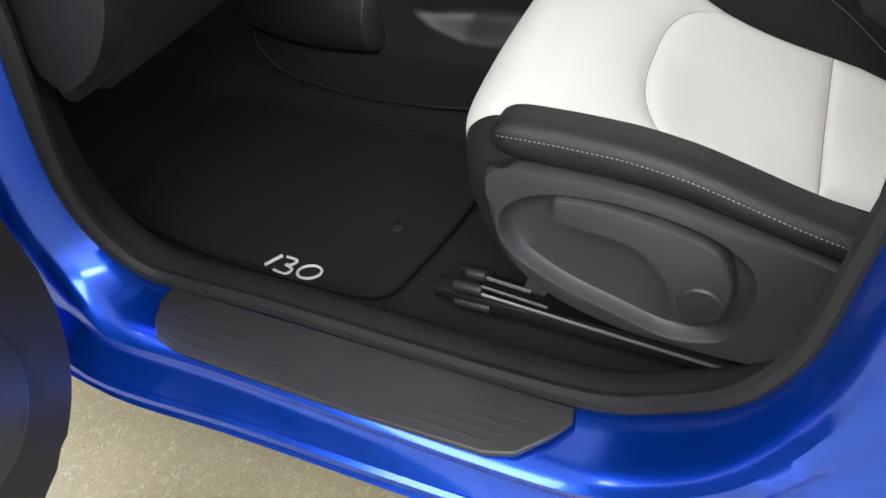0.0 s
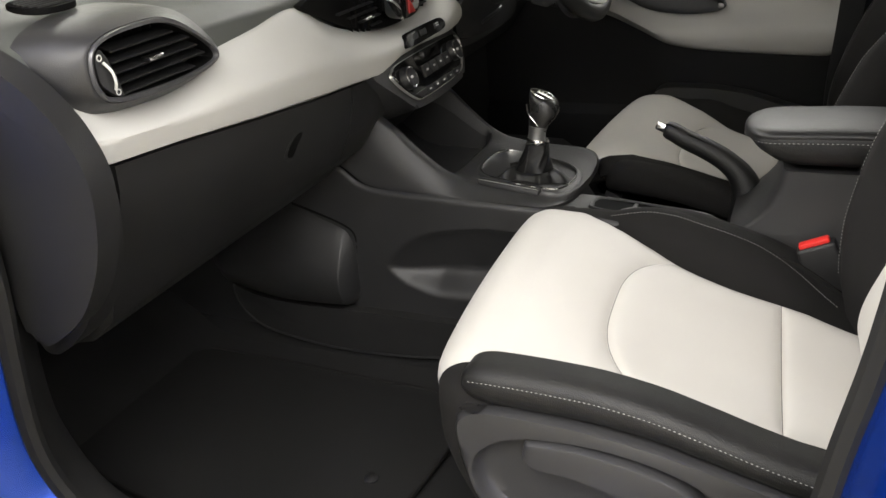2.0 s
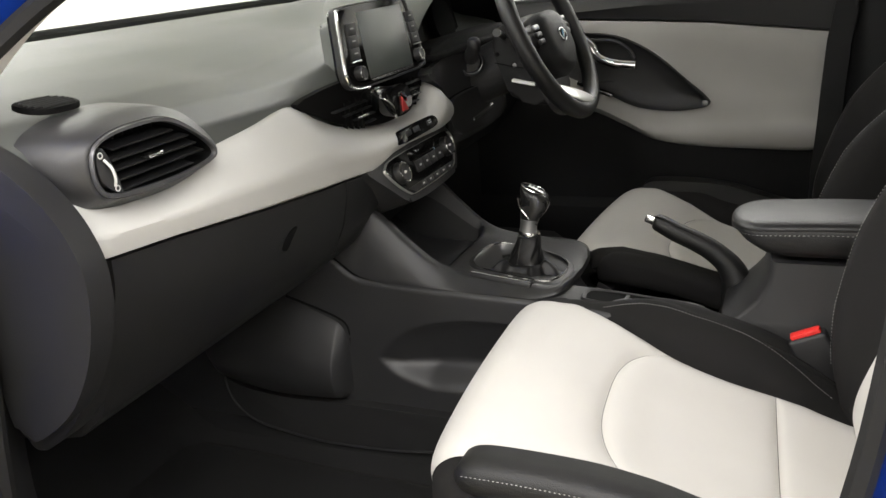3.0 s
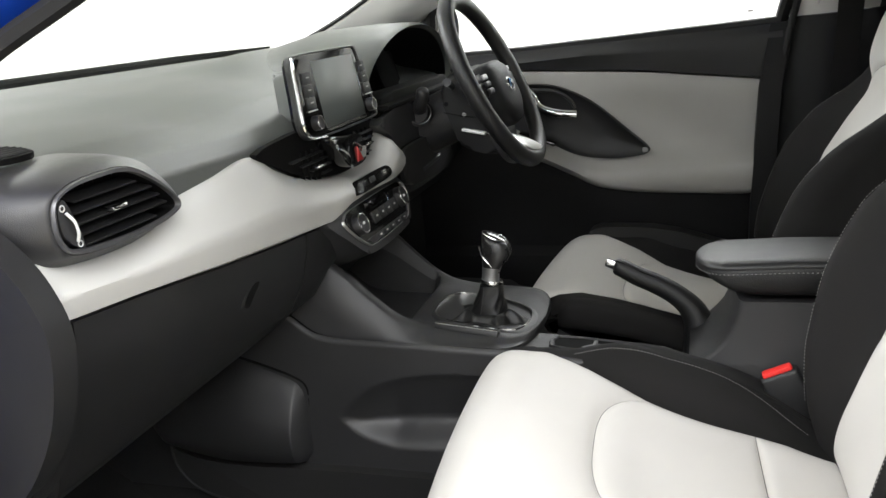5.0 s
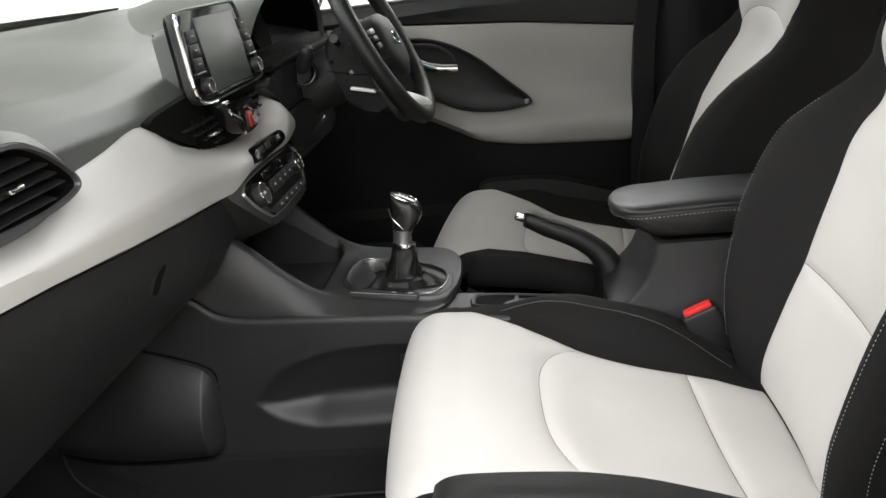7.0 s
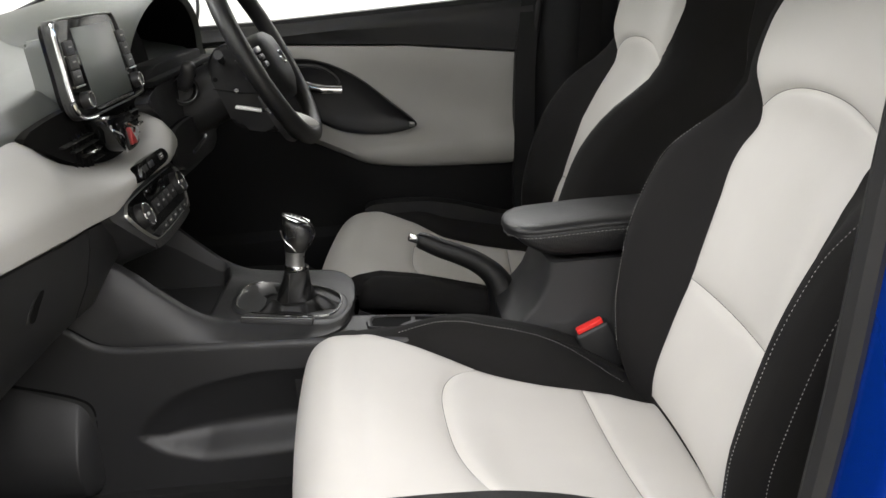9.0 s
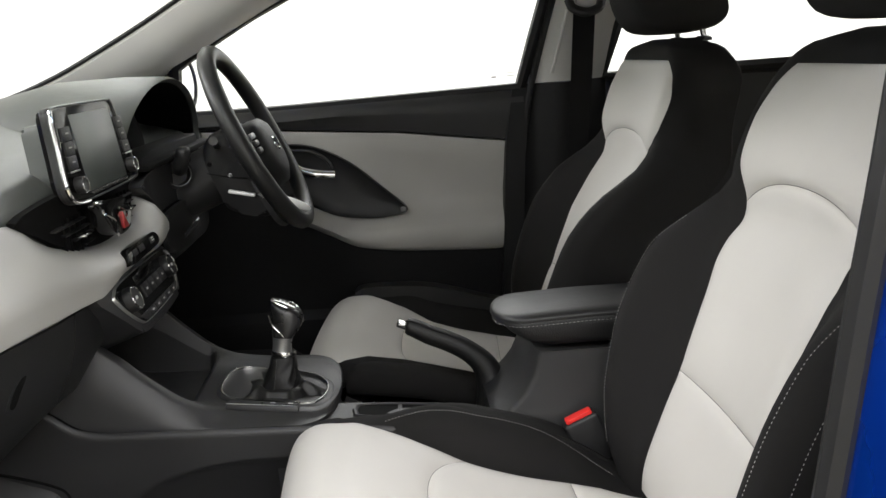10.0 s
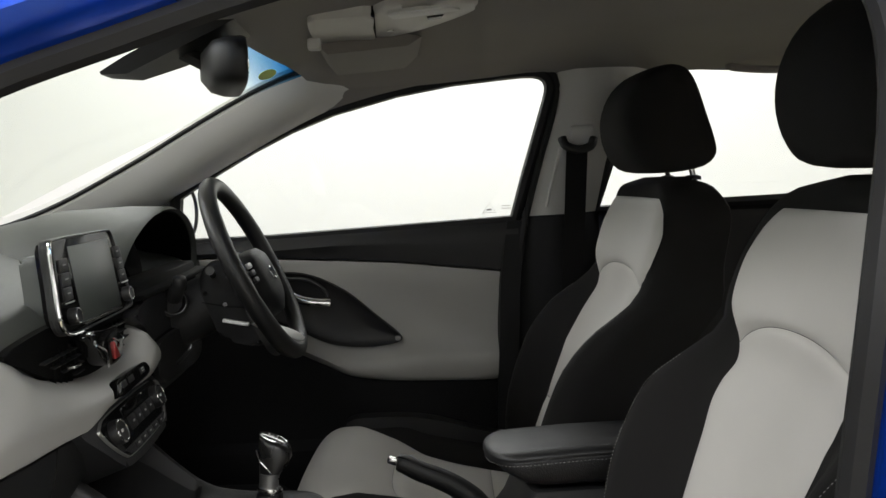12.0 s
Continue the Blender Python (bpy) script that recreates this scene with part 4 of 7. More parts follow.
part("vent_cheek", face(crom([(0.207, 0.966), (0.218, 0.974), (0.232, 0.930), (0.224, 0.929), (0.208, 0.943)], 4), -0.215, -0.2065, 0.001), PLASTIC_G, vent)
part("vent_wheel", tube(crom([(-0.2040, 0.213, 0.964), (-0.2005, 0.2175, 0.955), (-0.2005, 0.2195, 0.944), (-0.2040, 0.2205, 0.936)], 5, False), 0.0015, 8), SATIN, vent, "silver-edged thumb wheel")
for yy, zz in ((0.2115, 0.9685), (0.2245, 0.9325)):
    part("vent_mark", tube([(-0.2055, yy + 0.0028 * math.cos(a), zz + 0.0028 * math.sin(a)) for a in [k * math.pi / 6 for k in range(12)]], 0.0007, 5, True), WHITEPRINT, vent)
# demister grille on top
GC = Vector((-0.296, 0.244, 1.0135))
GM = Matrix.Translation(GC) @ pose(0, 0, 0, 0, 8, 0)
GO = crom([(-0.026, -0.012), (-0.020, -0.026), (0.0, -0.030), (0.018, -0.026), (0.024, -0.010), (0.024, 0.012), (0.018, 0.026), (0.0, 0.030), (-0.020, 0.026), (-0.026, 0.012)], 3)
grille = part("demister_grille", moved(prism(GO, "z", -0.004, 0.0022, 0.0012), GM), DARK, dash, "small oval black demister grille")
for k in range(6):
    d = -0.0175 + 0.0068 * k
    half = 0.027 * math.sqrt(max(0.1, 1 - (d / 0.027) ** 2))
    part("grille_bar", moved(box((d, 0, 0.0028), (0.0022, 2 * half, 0.0026), 0.0008, 1, pose(0, 0, 0, 0, 20, 0)), GM), PLASTIC, grille)

# centre air vents with the hazard switch
CV = crom([(0.600, 0.944), (0.652, 0.917), (0.71, 0.893), (0.775, 0.876), (0.83, 0.867), (0.887, 0.864), (0.94, 0.868), (0.985, 0.880), (1.012, 0.905), (1.010, 0.935), (0.9, 0.95), (0.75, 0.955)], 4)
# solid near-black block: the shaded depth behind the slats is painted, not hollow
cvent = part("centre_vent", face(CV, -0.285, -0.234, 0.002), DARK, dash, "black centre air vent")
for side in (0, 1):
    for k in range(4):
        z = 0.880 + 0.0115 * k
        if side == 0:
            ya, yb = smooth(z, [0.86, 0.875, 0.888, 0.90, 0.913, 0.925], [0.83, 0.795, 0.755, 0.725, 0.69, 0.66]), 0.815
        else:
            ya, yb = 0.905, smooth(z, [0.86, 0.88, 0.90, 0.92], [0.96, 0.985, 1.0, 1.0])
        part("vent_slat", box((-0.2315, (ya + yb) / 2, z), (0.008, yb - ya, 0.0022), 0.0007, 1, pose(0, 0, 0, 0, 10, 0)), PLASTIC, cvent)
    for k in range(5):
        part("vent_fin", box((-0.235, (0.725, 0.905)[side] + 0.018 * k, 0.897), (0.008, 0.0016, 0.05), 0.0004, 1), DARK, cvent)
    yc = (0.756, 0.953)[side]
    part("vent_tab", box((-0.2195, yc, 0.8975), (0.012, 0.026, 0.0042), 0.0016), CHROME, cvent, "small chrome vent tab")
hz = crom([(0.778, 0.934), (0.83, 0.930), (0.893, 0.924), (0.911, 0.900), (0.909, 0.886), (0.889, 0.877), (0.850, 0.876), (0.823, 0.886), (0.800, 0.908)], 4)
hazard = part("hazard_panel", face(hz, -0.25, -0.205, 0.006), GLOSS, cvent, "black switch panel below the screen")
part("hazard_switch", face([(0.866, 0.881), (0.890, 0.8805), (0.868, 0.907)], -0.208, -0.2030, 0.0015), HAZARD, hazard, "red triangular hazard switch")
part("vent_wheel", tube(crom([(-0.2045, 0.800, 0.914), (-0.2015, 0.818, 0.9055), (-0.2015, 0.830, 0.893), (-0.2045, 0.8375, 0.882)], 4, False), 0.0018, 8), CHROME, hazard, "chrome-edged thumb wheel")
part("vent_wheel", tube(crom([(-0.2045, 0.865, 0.913), (-0.2015, 0.877, 0.905), (-0.2035, 0.882, 0.8965)], 4, False), 0.0017, 8), CHROME, hazard, "chrome-edged thumb wheel")
for yy, zz in ((0.793, 0.919), (0.8405, 0.878)):
    part("vent_mark", tube([(-0.2045, yy + 0.0026 * math.cos(a), zz + 0.0026 * math.sin(a)) for a in [k * math.pi / 6 for k in range(12)]], 0.0006, 5, True), WHITEPRINT, hazard)

# touch screen standing on the dashboard, leaning back a little
scr = thing("touch_screen", (-0.24, 0.85, 0.93), "freestanding tablet-style touch screen with a chrome edge", "screen")
SM = Matrix.Translation((-0.222, 0.85, 0.99)) @ pose(0, 0, 0, 0, -8, 0)
SO = crom([(-0.120, 0.058), (-0.114, 0.070), (-0.095, 0.0745), (0.0, 0.0752), (0.10, 0.0745), (0.117, 0.0715), (0.125, 0.058), (0.138, 0.01), (0.149, -0.025), (0.150, -0.043), (0.136, -0.052), (0.05, -0.0535), (-0.06, -0.0535), (-0.105, -0.051), (-0.127, -0.043), (-0.134, -0.025), (-0.128, 0.01)], 4)
part("case", moved(face(SO, -0.011, -0.003, 0.003), SM), DASHTOP, scr, "charcoal screen case")
part("case_back", moved(face(shift(SO, 0.72), -0.055, -0.02, 0.008), SM), DASHTOP, scr, "charcoal back of the screen")
part("rim", moved(ringed(SO, shift(SO, 0.945), -0.002, 0.0015, -0.012), SM), PLASTIC_G, scr, "charcoal raised rim", angle=50)
part("chrome_edge", moved(tube(crom([(0.001, -0.116, 0.069), (0.0018, -0.1205, 0.056), (0.0018, -0.1285, 0.01), (0.0018, -0.1345, -0.024), (0.0018, -0.1285, -0.0415), (0.0015, -0.108, -0.0505), (0.001, -0.07, -0.053)], 6, False), [0.0026] * 6 + [0.0034] * 14 + [0.003] * 5 + [0.0018] * 12, 8), SM), CHROME, scr, "bright chrome edge strip")
part("panel", moved(face(shift(SO, 0.95), -0.02, -0.0012, 0.001), SM), SCREENBLACK, scr, "gloss black screen panel")
part("display", moved(face([(-0.057, 0.0605), (0.101, 0.0605), (0.101, -0.042), (-0.057, -0.042)], -0.01, -0.0004, 0.0006), SM), SCREEN, scr, "switched-off display, grey-green from a painted reflection")
part("lower_strip", moved(face([(-0.060, -0.0435), (0.101, -0.0435), (0.099, -0.047), (-0.050, -0.047)], -0.01, 0.0004, 0.0006), SM), CHROME, scr, "polished strip below the display")
for k in range(3):
    v = 0.0465 - 0.0185 * k
    for u0, lean in ((-0.099, -0.0022), (0.110, 0.0022)):
        u = u0 + lean * k
        btn = part("button", moved(face([(u, v), (u + 0.029, v), (u + 0.029 + lean, v - 0.0175), (u + lean, v - 0.0175)], -0.01, 0.0016, 0.0012), SM), PLASTIC, scr)
        part("legend", moved(face([(u + 0.010, v - 0.007), (u + 0.020, v - 0.007), (u + 0.020, v - 0.009), (u + 0.010, v - 0.009)], 0.001, 0.0019, 0), SM), THREAD, btn)
for u, lean in ((-0.106, -0.002), (0.117, 0.002)):
    part("button_trim", moved(tube([(0.0012, u, -0.0105), (0.0012, u + 0.029, -0.0105)], 0.0012, 6), SM), SILVER, scr, "thin bright line below the buttons")
for u in (-0.094, 0.122):
    dial = part("dial", moved(turned([(0.0, 0), (0.0112, 0), (0.0112, 0.010), (0.0098, 0.013), (0.0, 0.012)], (-0.002, u, -0.029), (1, 0, 0), 24), SM), PLASTIC, scr, "black rotary dial")
    part("dial_ring", moved(tube([(0.0105, u + 0.0096 * math.cos(a), -0.029 + 0.0096 * math.sin(a)) for a in [k * math.pi / 12 for k in range(24)]], 0.0010, 6, True), SM), CHROME, dial, "chrome dial ring")

# small indicator slot and heater control panel
SLOT = crom([(0.8055, 0.8385), (0.816, 0.8560), (0.843, 0.8605), (0.936, 0.8600), (0.955, 0.855), (0.960, 0.8480), (0.949, 0.8395), (0.88, 0.8375)], 3)
TM = Matrix.Translation((-0.1865, 0.883, 0.849)) @ pose(0, 0, 0, 0, -20, 0)


def tilted_face(poly, x0, x1, bevel):
    return moved(face([(y - 0.883, z - 0.849) for y, z in poly], x0, x1, bevel), TM)


slot = part("indicator_slot", tilted_face([(q[0], q[1]) for q in SLOT], -0.03, 0.0015, 0.0012), SCREENBLACK, dash, "black indicator panel")
for y0, y1 in ((0.832, 0.852), (0.860, 0.884), (0.915, 0.936)):
    part("slot_button", tilted_face([(y0, 0.8545), (y1, 0.8545), (y1 - 0.002, 0.8455), (y0 - 0.002, 0.8455)], -0.005, 0.0024, 0.0008), PLASTIC, slot)
for dz in (0.0, 0.0035):
    part("legend", tilted_face([(0.921, 0.8485 + dz), (0.931, 0.8485 + dz), (0.931, 0.8500 + dz), (0.921, 0.8500 + dz)], 0.001, 0.0028, 0), WHITEPRINT, slot)
clim = thing("heater_panel", (-0.2, 0.9, 0.78), "black heater control panel with two round dials", "control panel")
HM = Matrix.Translation((-0.189, 0.9, 0.785)) @ pose(0, 0, 0, 0, -20, 0)
CO = crom([(-0.138, 0.018), (-0.130, 0.027), (-0.105, 0.033), (0.0, 0.0345), (0.105, 0.033), (0.130, 0.027), (0.138, 0.016), (0.130, -0.002), (0.108, -0.026), (0.085, -0.034), (0.0, -0.037), (-0.07, -0.036), (-0.09, -0.031), (-0.118, -0.008)], 4)
SUR = crom([(-0.186, 0.034), (-0.165, 0.0385), (-0.1, 0.0415), (0.0, 0.0425), (0.1, 0.0415), (0.142, 0.036), (0.152, 0.016), (0.142, -0.008), (0.118, -0.036), (0.09, -0.046), (0.0, -0.050), (-0.08, -0.047), (-0.105, -0.038), (-0.135, -0.012)], 4)
part("surround", moved(face(SUR, -0.07, -0.003, 0.008), HM), PLASTIC_G, clim, "charcoal moulded surround")
part("rim", moved(ringed(CO, shift(CO, 0.985), -0.0005, 0.0015, -0.012), HM), SILVER, clim, "satin silver rim", angle=50)
part("panel", moved(face(shift(CO, 0.975), -0.012, -0.001, 0.001), HM), GLOSS, clim, "gloss black panel")
part("lower_strip", moved(face([(-0.088, -0.0235), (0.112, -0.0235), (0.084, -0.0345), (-0.068, -0.0345)], -0.008, 0.0004, 0.0008), HM), PLASTIC_G, clim, "charcoal lower button strip")
for u in (-0.095, 0.095):
    dial = part("dial", moved(turned([(0.0, 0), (0.0185, 0), (0.0178, 0.010), (0.0158, 0.0125), (0.0, 0.0112)], (-0.001, u, 0.0055), (1, 0, 0), 28), HM), PLASTIC, clim, "black temperature dial")
    part("dial_ring", moved(tube([(0.0115, u + 0.0158 * math.cos(a), 0.0055 + 0.0158 * math.sin(a)) for a in [k * math.pi / 14 for k in range(28)]], 0.0014, 6, True), HM), CHROME, dial, "chrome dial ring")
    part("dial_mark", moved(box((0.0112, u, 0.0055), (0.001, 0.007, 0.004), 0), HM), WHITEPRINT, dial)
for k in range(4):
    u = -0.022 + 0.028 * k
    btn = part("button", moved(face([(u - 0.0132, 0.011), (u + 0.0132, 0.011), (u + 0.0132, -0.009), (u - 0.0132, -0.009)], -0.008, 0.0022, 0.0016), HM), PLASTIC, clim)
    part("legend", moved(face([(u - 0.003, 0.003), (u + 0.004, 0.003), (u + 0.004, 0.0), (u - 0.003, 0.0)], 0.001, 0.0026, 0), HM), WHITEPRINT, btn)
for k in range(5):
    u = -0.036 + 0.0288 * k
    btn = part("button", moved(face([(u - 0.0136, -0.0245), (u + 0.0136, -0.0245), (u + 0.0128, -0.0335), (u - 0.0128, -0.0335)], -0.008, 0.0014, 0.001), HM), PLASTIC_G, clim)
    part("legend", moved(face([(u - 0.003, -0.0275), (u + 0.004, -0.0275), (u + 0.004, -0.0300), (u - 0.003, -0.0300)], 0.001, 0.0018, 0), HM), WHITEPRINT, btn)
part("heater_display", moved(face([(-0.045, 0.028), (0.05, 0.028), (0.05, 0.0145), (-0.045, 0.0145)], -0.008, -0.0002, 0.0006), HM), SCREENBLACK, clim)

# instrument binnacle
binn = thing("instrument_binnacle", (-0.3, 1.26, 0.95), "black hooded instrument binnacle behind the wheel", "instrument panel")
rings = []
for x, g in ((-0.235, 1.0), (-0.225, 1.03), (-0.235, 1.07), (-0.30, 1.09), (-0.42, 1.06), (-0.52, 0.9)):
    rings.append([(x - 0.012 + 0.02 * math.sin(a), 1.262 + 0.262 * g * math.cos(a), 0.945 + 0.134 * g * math.sin(a) ** 0.95) for a in [math.pi * k / 24 for k in range(25)]])
part("hood", loft(rings, False, False), DASHTOP, binn, "charcoal soft-skinned hood", angle=50)
# near-black inside the hood: its deep shade is put into the colour
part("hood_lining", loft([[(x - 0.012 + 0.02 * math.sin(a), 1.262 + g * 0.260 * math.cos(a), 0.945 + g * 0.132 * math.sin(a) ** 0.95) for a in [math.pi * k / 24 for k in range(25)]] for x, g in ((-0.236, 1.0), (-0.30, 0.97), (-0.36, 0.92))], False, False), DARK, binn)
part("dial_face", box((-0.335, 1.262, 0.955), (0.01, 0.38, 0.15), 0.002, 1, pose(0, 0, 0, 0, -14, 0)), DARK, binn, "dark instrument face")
for yy in (1.17, 1.34):
    part("gauge", turned([(0.045, 0), (0.052, 0), (0.052, 0.012), (0.045, 0.014)], (-0.33, yy, 0.985), (1, 0, 0.25), 24), DARK, binn)

# added dark fillers that stand in for the shade under the hood
part("binnacle_sill", face([(1.015, 0.925), (1.05, 0.962), (1.12, 0.968), (1.45, 0.968), (1.47, 0.925)], -0.27, -0.2235, 0.004), DARK, binn)
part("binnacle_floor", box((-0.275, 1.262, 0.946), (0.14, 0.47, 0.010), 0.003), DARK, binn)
# steering wheel, column and stalks
WC, WA = Vector((-0.062, 1.255, 0.965)), Vector((0.908, 0, 0.418))
WU = Vector((-0.418, 0, 0.908))
wheel = thing("steering_wheel", WC, "black leather steering wheel with silver lower spoke", "steering wheel")


def wp(a, r, h=0.0):
    return WC + r * (math.cos(a) * Vector((0, 1, 0)) + math.sin(a) * WU) + h * WA


part("rim", tube([wp(2 * math.pi * k / 48, 0.174) for k in range(48)], 0.0165, 12, True), LEATHERBLACK, wheel, "black leather rim")
hub = [(-0.075, -0.030), (-0.068, 0.028), (-0.04, 0.048), (0.04, 0.048), (0.068, 0.028), (0.075, -0.030), (0.045, -0.065), (0.0, -0.078), (-0.045, -0.065)]
hubr = crom(hub, 4)
part("airbag_pad", loft([[WC - 0.016 * WU + k * q[0] * Vector((0, 1, 0)) + k * q[1] * WU + h * WA for q in hubr] for k, h in ((0.85, -0.045), (1.0, -0.03), (1.06, -0.005), (1.0, 0.012), (0.75, 0.022), (0.3, 0.025))]), DEEP, wheel, "black airbag pad", angle=60)
BC = WC - 0.022 * WU - 0.012 * Vector((0, 1, 0)) + 0.0275 * WA
part("badge", tube([BC + 0.019 * math.cos(a) * Vector((0, 1, 0)) + 0.0125 * math.sin(a) * WU for a in [2 * math.pi * k / 24 for k in range(24)]], 0.0015, 6, True), CHROME, wheel, "plain oval chrome badge ring")
part("badge_bar", tube([BC - 0.009 * Vector((0, 1, 0)) - 0.008 * WU, BC + 0.009 * Vector((0, 1, 0)) + 0.008 * WU], 0.0032, 6), CHROME, wheel)
for sg in (-1, 1):
    Yv = Vector((0, sg, 0))
    a, b = [WC + d * Yv + e * WU + h * WA for d, e, h in ((0.06, 0.022, -0.004), (0.165, 0.012, -0.006))], [WC + d * Yv + e * WU + h * WA for d, e, h in ((0.06, -0.028, -0.004), (0.165, -0.022, -0.006))]
    spoke = part("spoke", strip(a, b, 0.016, 0.006 * WA, 4, -WA), PLASTIC, wheel, "black side spoke")
    for e in (0.010, -0.004, -0.018):
        part("spoke_button", box(WC + 0.092 * Yv + e * WU + 0.008 * WA, (0.008, 0.030, 0.011), 0.003, 2, pose(0, 0, 0, 0, -24.7, 0)), STEEL if e > 0.005 else PLASTIC, spoke, "switch button")
def in_wheel(pts, h):
    return [WC + d * Vector((0, 1, 0)) + e * WU + h * WA for d, e in pts]


def tipped(pts, h):
    """Points of the lower spoke, which falls back towards the hub."""
    return [WC + d * Vector((0, 1, 0)) + e * WU + (h - 0.004 + 0.4 * (-e - 0.125)) * WA for d, e in pts]


SPOKE = crom([(-0.098, -0.060), (-0.045, -0.085), (0.0, -0.105), (0.035, -0.125), (0.050, -0.160), (0.020, -0.170), (-0.050, -0.162), (-0.095, -0.135)], 4)
INSERT = crom([(-0.110, -0.084), (-0.078, -0.096), (-0.038, -0.113), (0.004, -0.134), (0.030, -0.152), (0.034, -0.166), (0.0, -0.166), (-0.040, -0.153), (-0.078, -0.122)], 4)
spoke_base = part("lower_spoke_base", loft([in_wheel(SPOKE, h) for h in (-0.034, -0.024)]), PLASTIC, wheel, "black lower spoke")
part("lower_spoke", loft([tipped(INSERT, -0.012), tipped(INSERT, 0.0), tipped(shift(INSERT, 0.96), 0.003), tipped(shift(INSERT, 0.8), 0.005), tipped(shift(INSERT, 0.4), 0.007), tipped(shift(INSERT, 0.1), 0.0075)]), SPOKESILVER, spoke_base, "silver lower spoke insert", angle=50)
column = thing("steering_column", (-0.2, 1.255, 0.88), "black steering column shroud with stalk and ignition lock", "steering column")
SHROUD = crom([(-0.112, 0.990), (-0.136, 0.982), (-0.152, 0.952), (-0.143, 0.918), (-0.126, 0.872), (-0.117, 0.847), (-0.080, 0.835), (-0.045, 0.830), (-0.048, 0.86), (-0.078, 0.925), (-0.092, 0.978)], 3)
part("shroud", prism(SHROUD, "y", 1.170, 1.345, 0.010, 3), DEEP, column, "black column shroud", angle=40)
part("column_tube", tube([(-0.12, 1.255, 0.915), (-0.30, 1.255, 0.84)], 0.055, 16), PLASTIC, column)
part("shroud_seam", tube([(-0.146, 1.1685, 0.915), (-0.10, 1.1685, 0.905), (-0.065, 1.1685, 0.902)], 0.0008, 5), DARK, column)
for hx, hz2 in ((-0.140, 0.931), (-0.106, 0.909)):
    part("screw_hole", turned([(0.0, 0), (0.0042, 0), (0.0042, 0.0015), (0.0025, 0.0022), (0.0, 0.0016)], (hx, 1.1702, hz2), (0, -1, 0), 12), STEEL if hx > -0.12 else DARK, column)
part("adjust_lever", box((-0.0875, 1.166, 0.8765), (0.048, 0.012, 0.0062), 0.002, 2, pose(0, 0, 0, 0, 12, 0)), SATIN, column, "silver tilt lever")
for sg, zz in ((-1, 0.972), (1, 0.965)):
    part("stalk", tube([(-0.125, 1.255 + sg * 0.08, 0.962), (-0.120, 1.255 + sg * 0.115, zz), (-0.115, 1.255 + sg * 0.15, zz + 0.006)], [0.006, 0.006, 0.008], 10), PLASTIC, column, "black control stalk")
FM = Vector((0.47, -0.87, 0.13)).normalized()
FS = FM.cross(Vector((0, 0, 1))).normalized()
FU = FS.cross(FM)
LC = Vector((-0.200, 1.180, 0.9165))
lock = part("ignition_lock", turned([(0.0, -0.03), (0.027, -0.03), (0.027, 0.0), (0.0225, 0.003), (0.0205, -0.002), (0.019, -0.012), (0.0, -0.012)], LC, FM, 28), PLASTIC, column, "round recessed ignition lock")
part("lock_ring", tube([LC + 0.0045 * FM + 0.0222 * (math.cos(k * math.pi / 14) * FS + math.sin(k * math.pi / 14) * FU) for k in range(28)], 0.0010, 6, True), STEEL, lock)
knobm = [LC + 0.012 * FM + 0.006 * FU, LC + 0.030 * FM + 0.018 * FU, LC + 0.040 * FM + 0.030 * FU - 0.004 * FS, LC + 0.046 * FM + 0.044 * FU - 0.003 * FS]
part("key_knob", tube(crom(knobm, 3, False), [0.0125, 0.0135, 0.014, 0.0135, 0.0125, 0.0125, 0.0135, 0.013, 0.012, 0.009], 14), PLASTIC, lock, "black key grip", angle=60)
part("key_blade_guard", tube([LC + 0.036 * FM + 0.020 * FU - 0.012 * FS, LC + 0.044 * FM + 0.038 * FU - 0.013 * FS], 0.0045, 8), GLOSS, lock)
knee = crom([(1.0, 0.920), (1.05, 0.937), (1.13, 0.944), (1.22, 0.940), (1.32, 0.912), (1.38, 0.86), (1.42, 0.80), (1.35, 0.772), (1.2, 0.768), (1.08, 0.776), (1.058, 0.80), (1.09, 0.845), (1.05, 0.89)], 4)
part("column_surround", face(knee, -0.28, -0.212, 0.012), PLASTIC_G, dash, "charcoal panel below the steering column")
LID = crom([(1.062, 0.858), (1.15, 0.866), (1.235, 0.8625), (1.29, 0.851), (1.365, 0.812), (1.375, 0.796), (1.32, 0.779), (1.2, 0.783), (1.08, 0.793), (1.055, 0.82)], 4)
pocket = part("coin_pocket", face(LID, -0.25, -0.198, 0.007), PLASTIC, dash, "dark pocket lid")
part("pocket_gap", face(shift(LID, 1.025), -0.25, -0.2065, 0.001), DARK, pocket)
part("pocket_pull", tube(crom([(-0.197, 1.165, 0.806), (-0.1955, 1.19, 0.808), (-0.1955, 1.25, 0.812), (-0.197, 1.275, 0.8155)], 4, False), 0.0035, 8), PLASTIC_G, pocket, "finger pull of the lid")

# ---- centre console ----
con = thing("centre_console", (0.1, 0.9, 0.3), "charcoal centre console with gear surround and cup holder", "console")
MIDY = 0.893


def crease_z(x):
    """Height of the groove along the console flank."""
    return smooth(x, [-0.42, -0.34, -0.305, -0.292, -0.278, -0.259, -0.221, -0.145, -0.045, 0.053, 0.15, 0.20, 0.28, 0.40], [0.75, 0.692, 0.664, 0.6555, 0.6437, 0.6325, 0.6250, 0.622, 0.618, 0.614, 0.606, 0.595, 0.52, 0.45])


def deck_z(x):
    """The gear platform rises a little towards the dashboard."""
    return 0.612 + 0.10 * (0.06 - x)


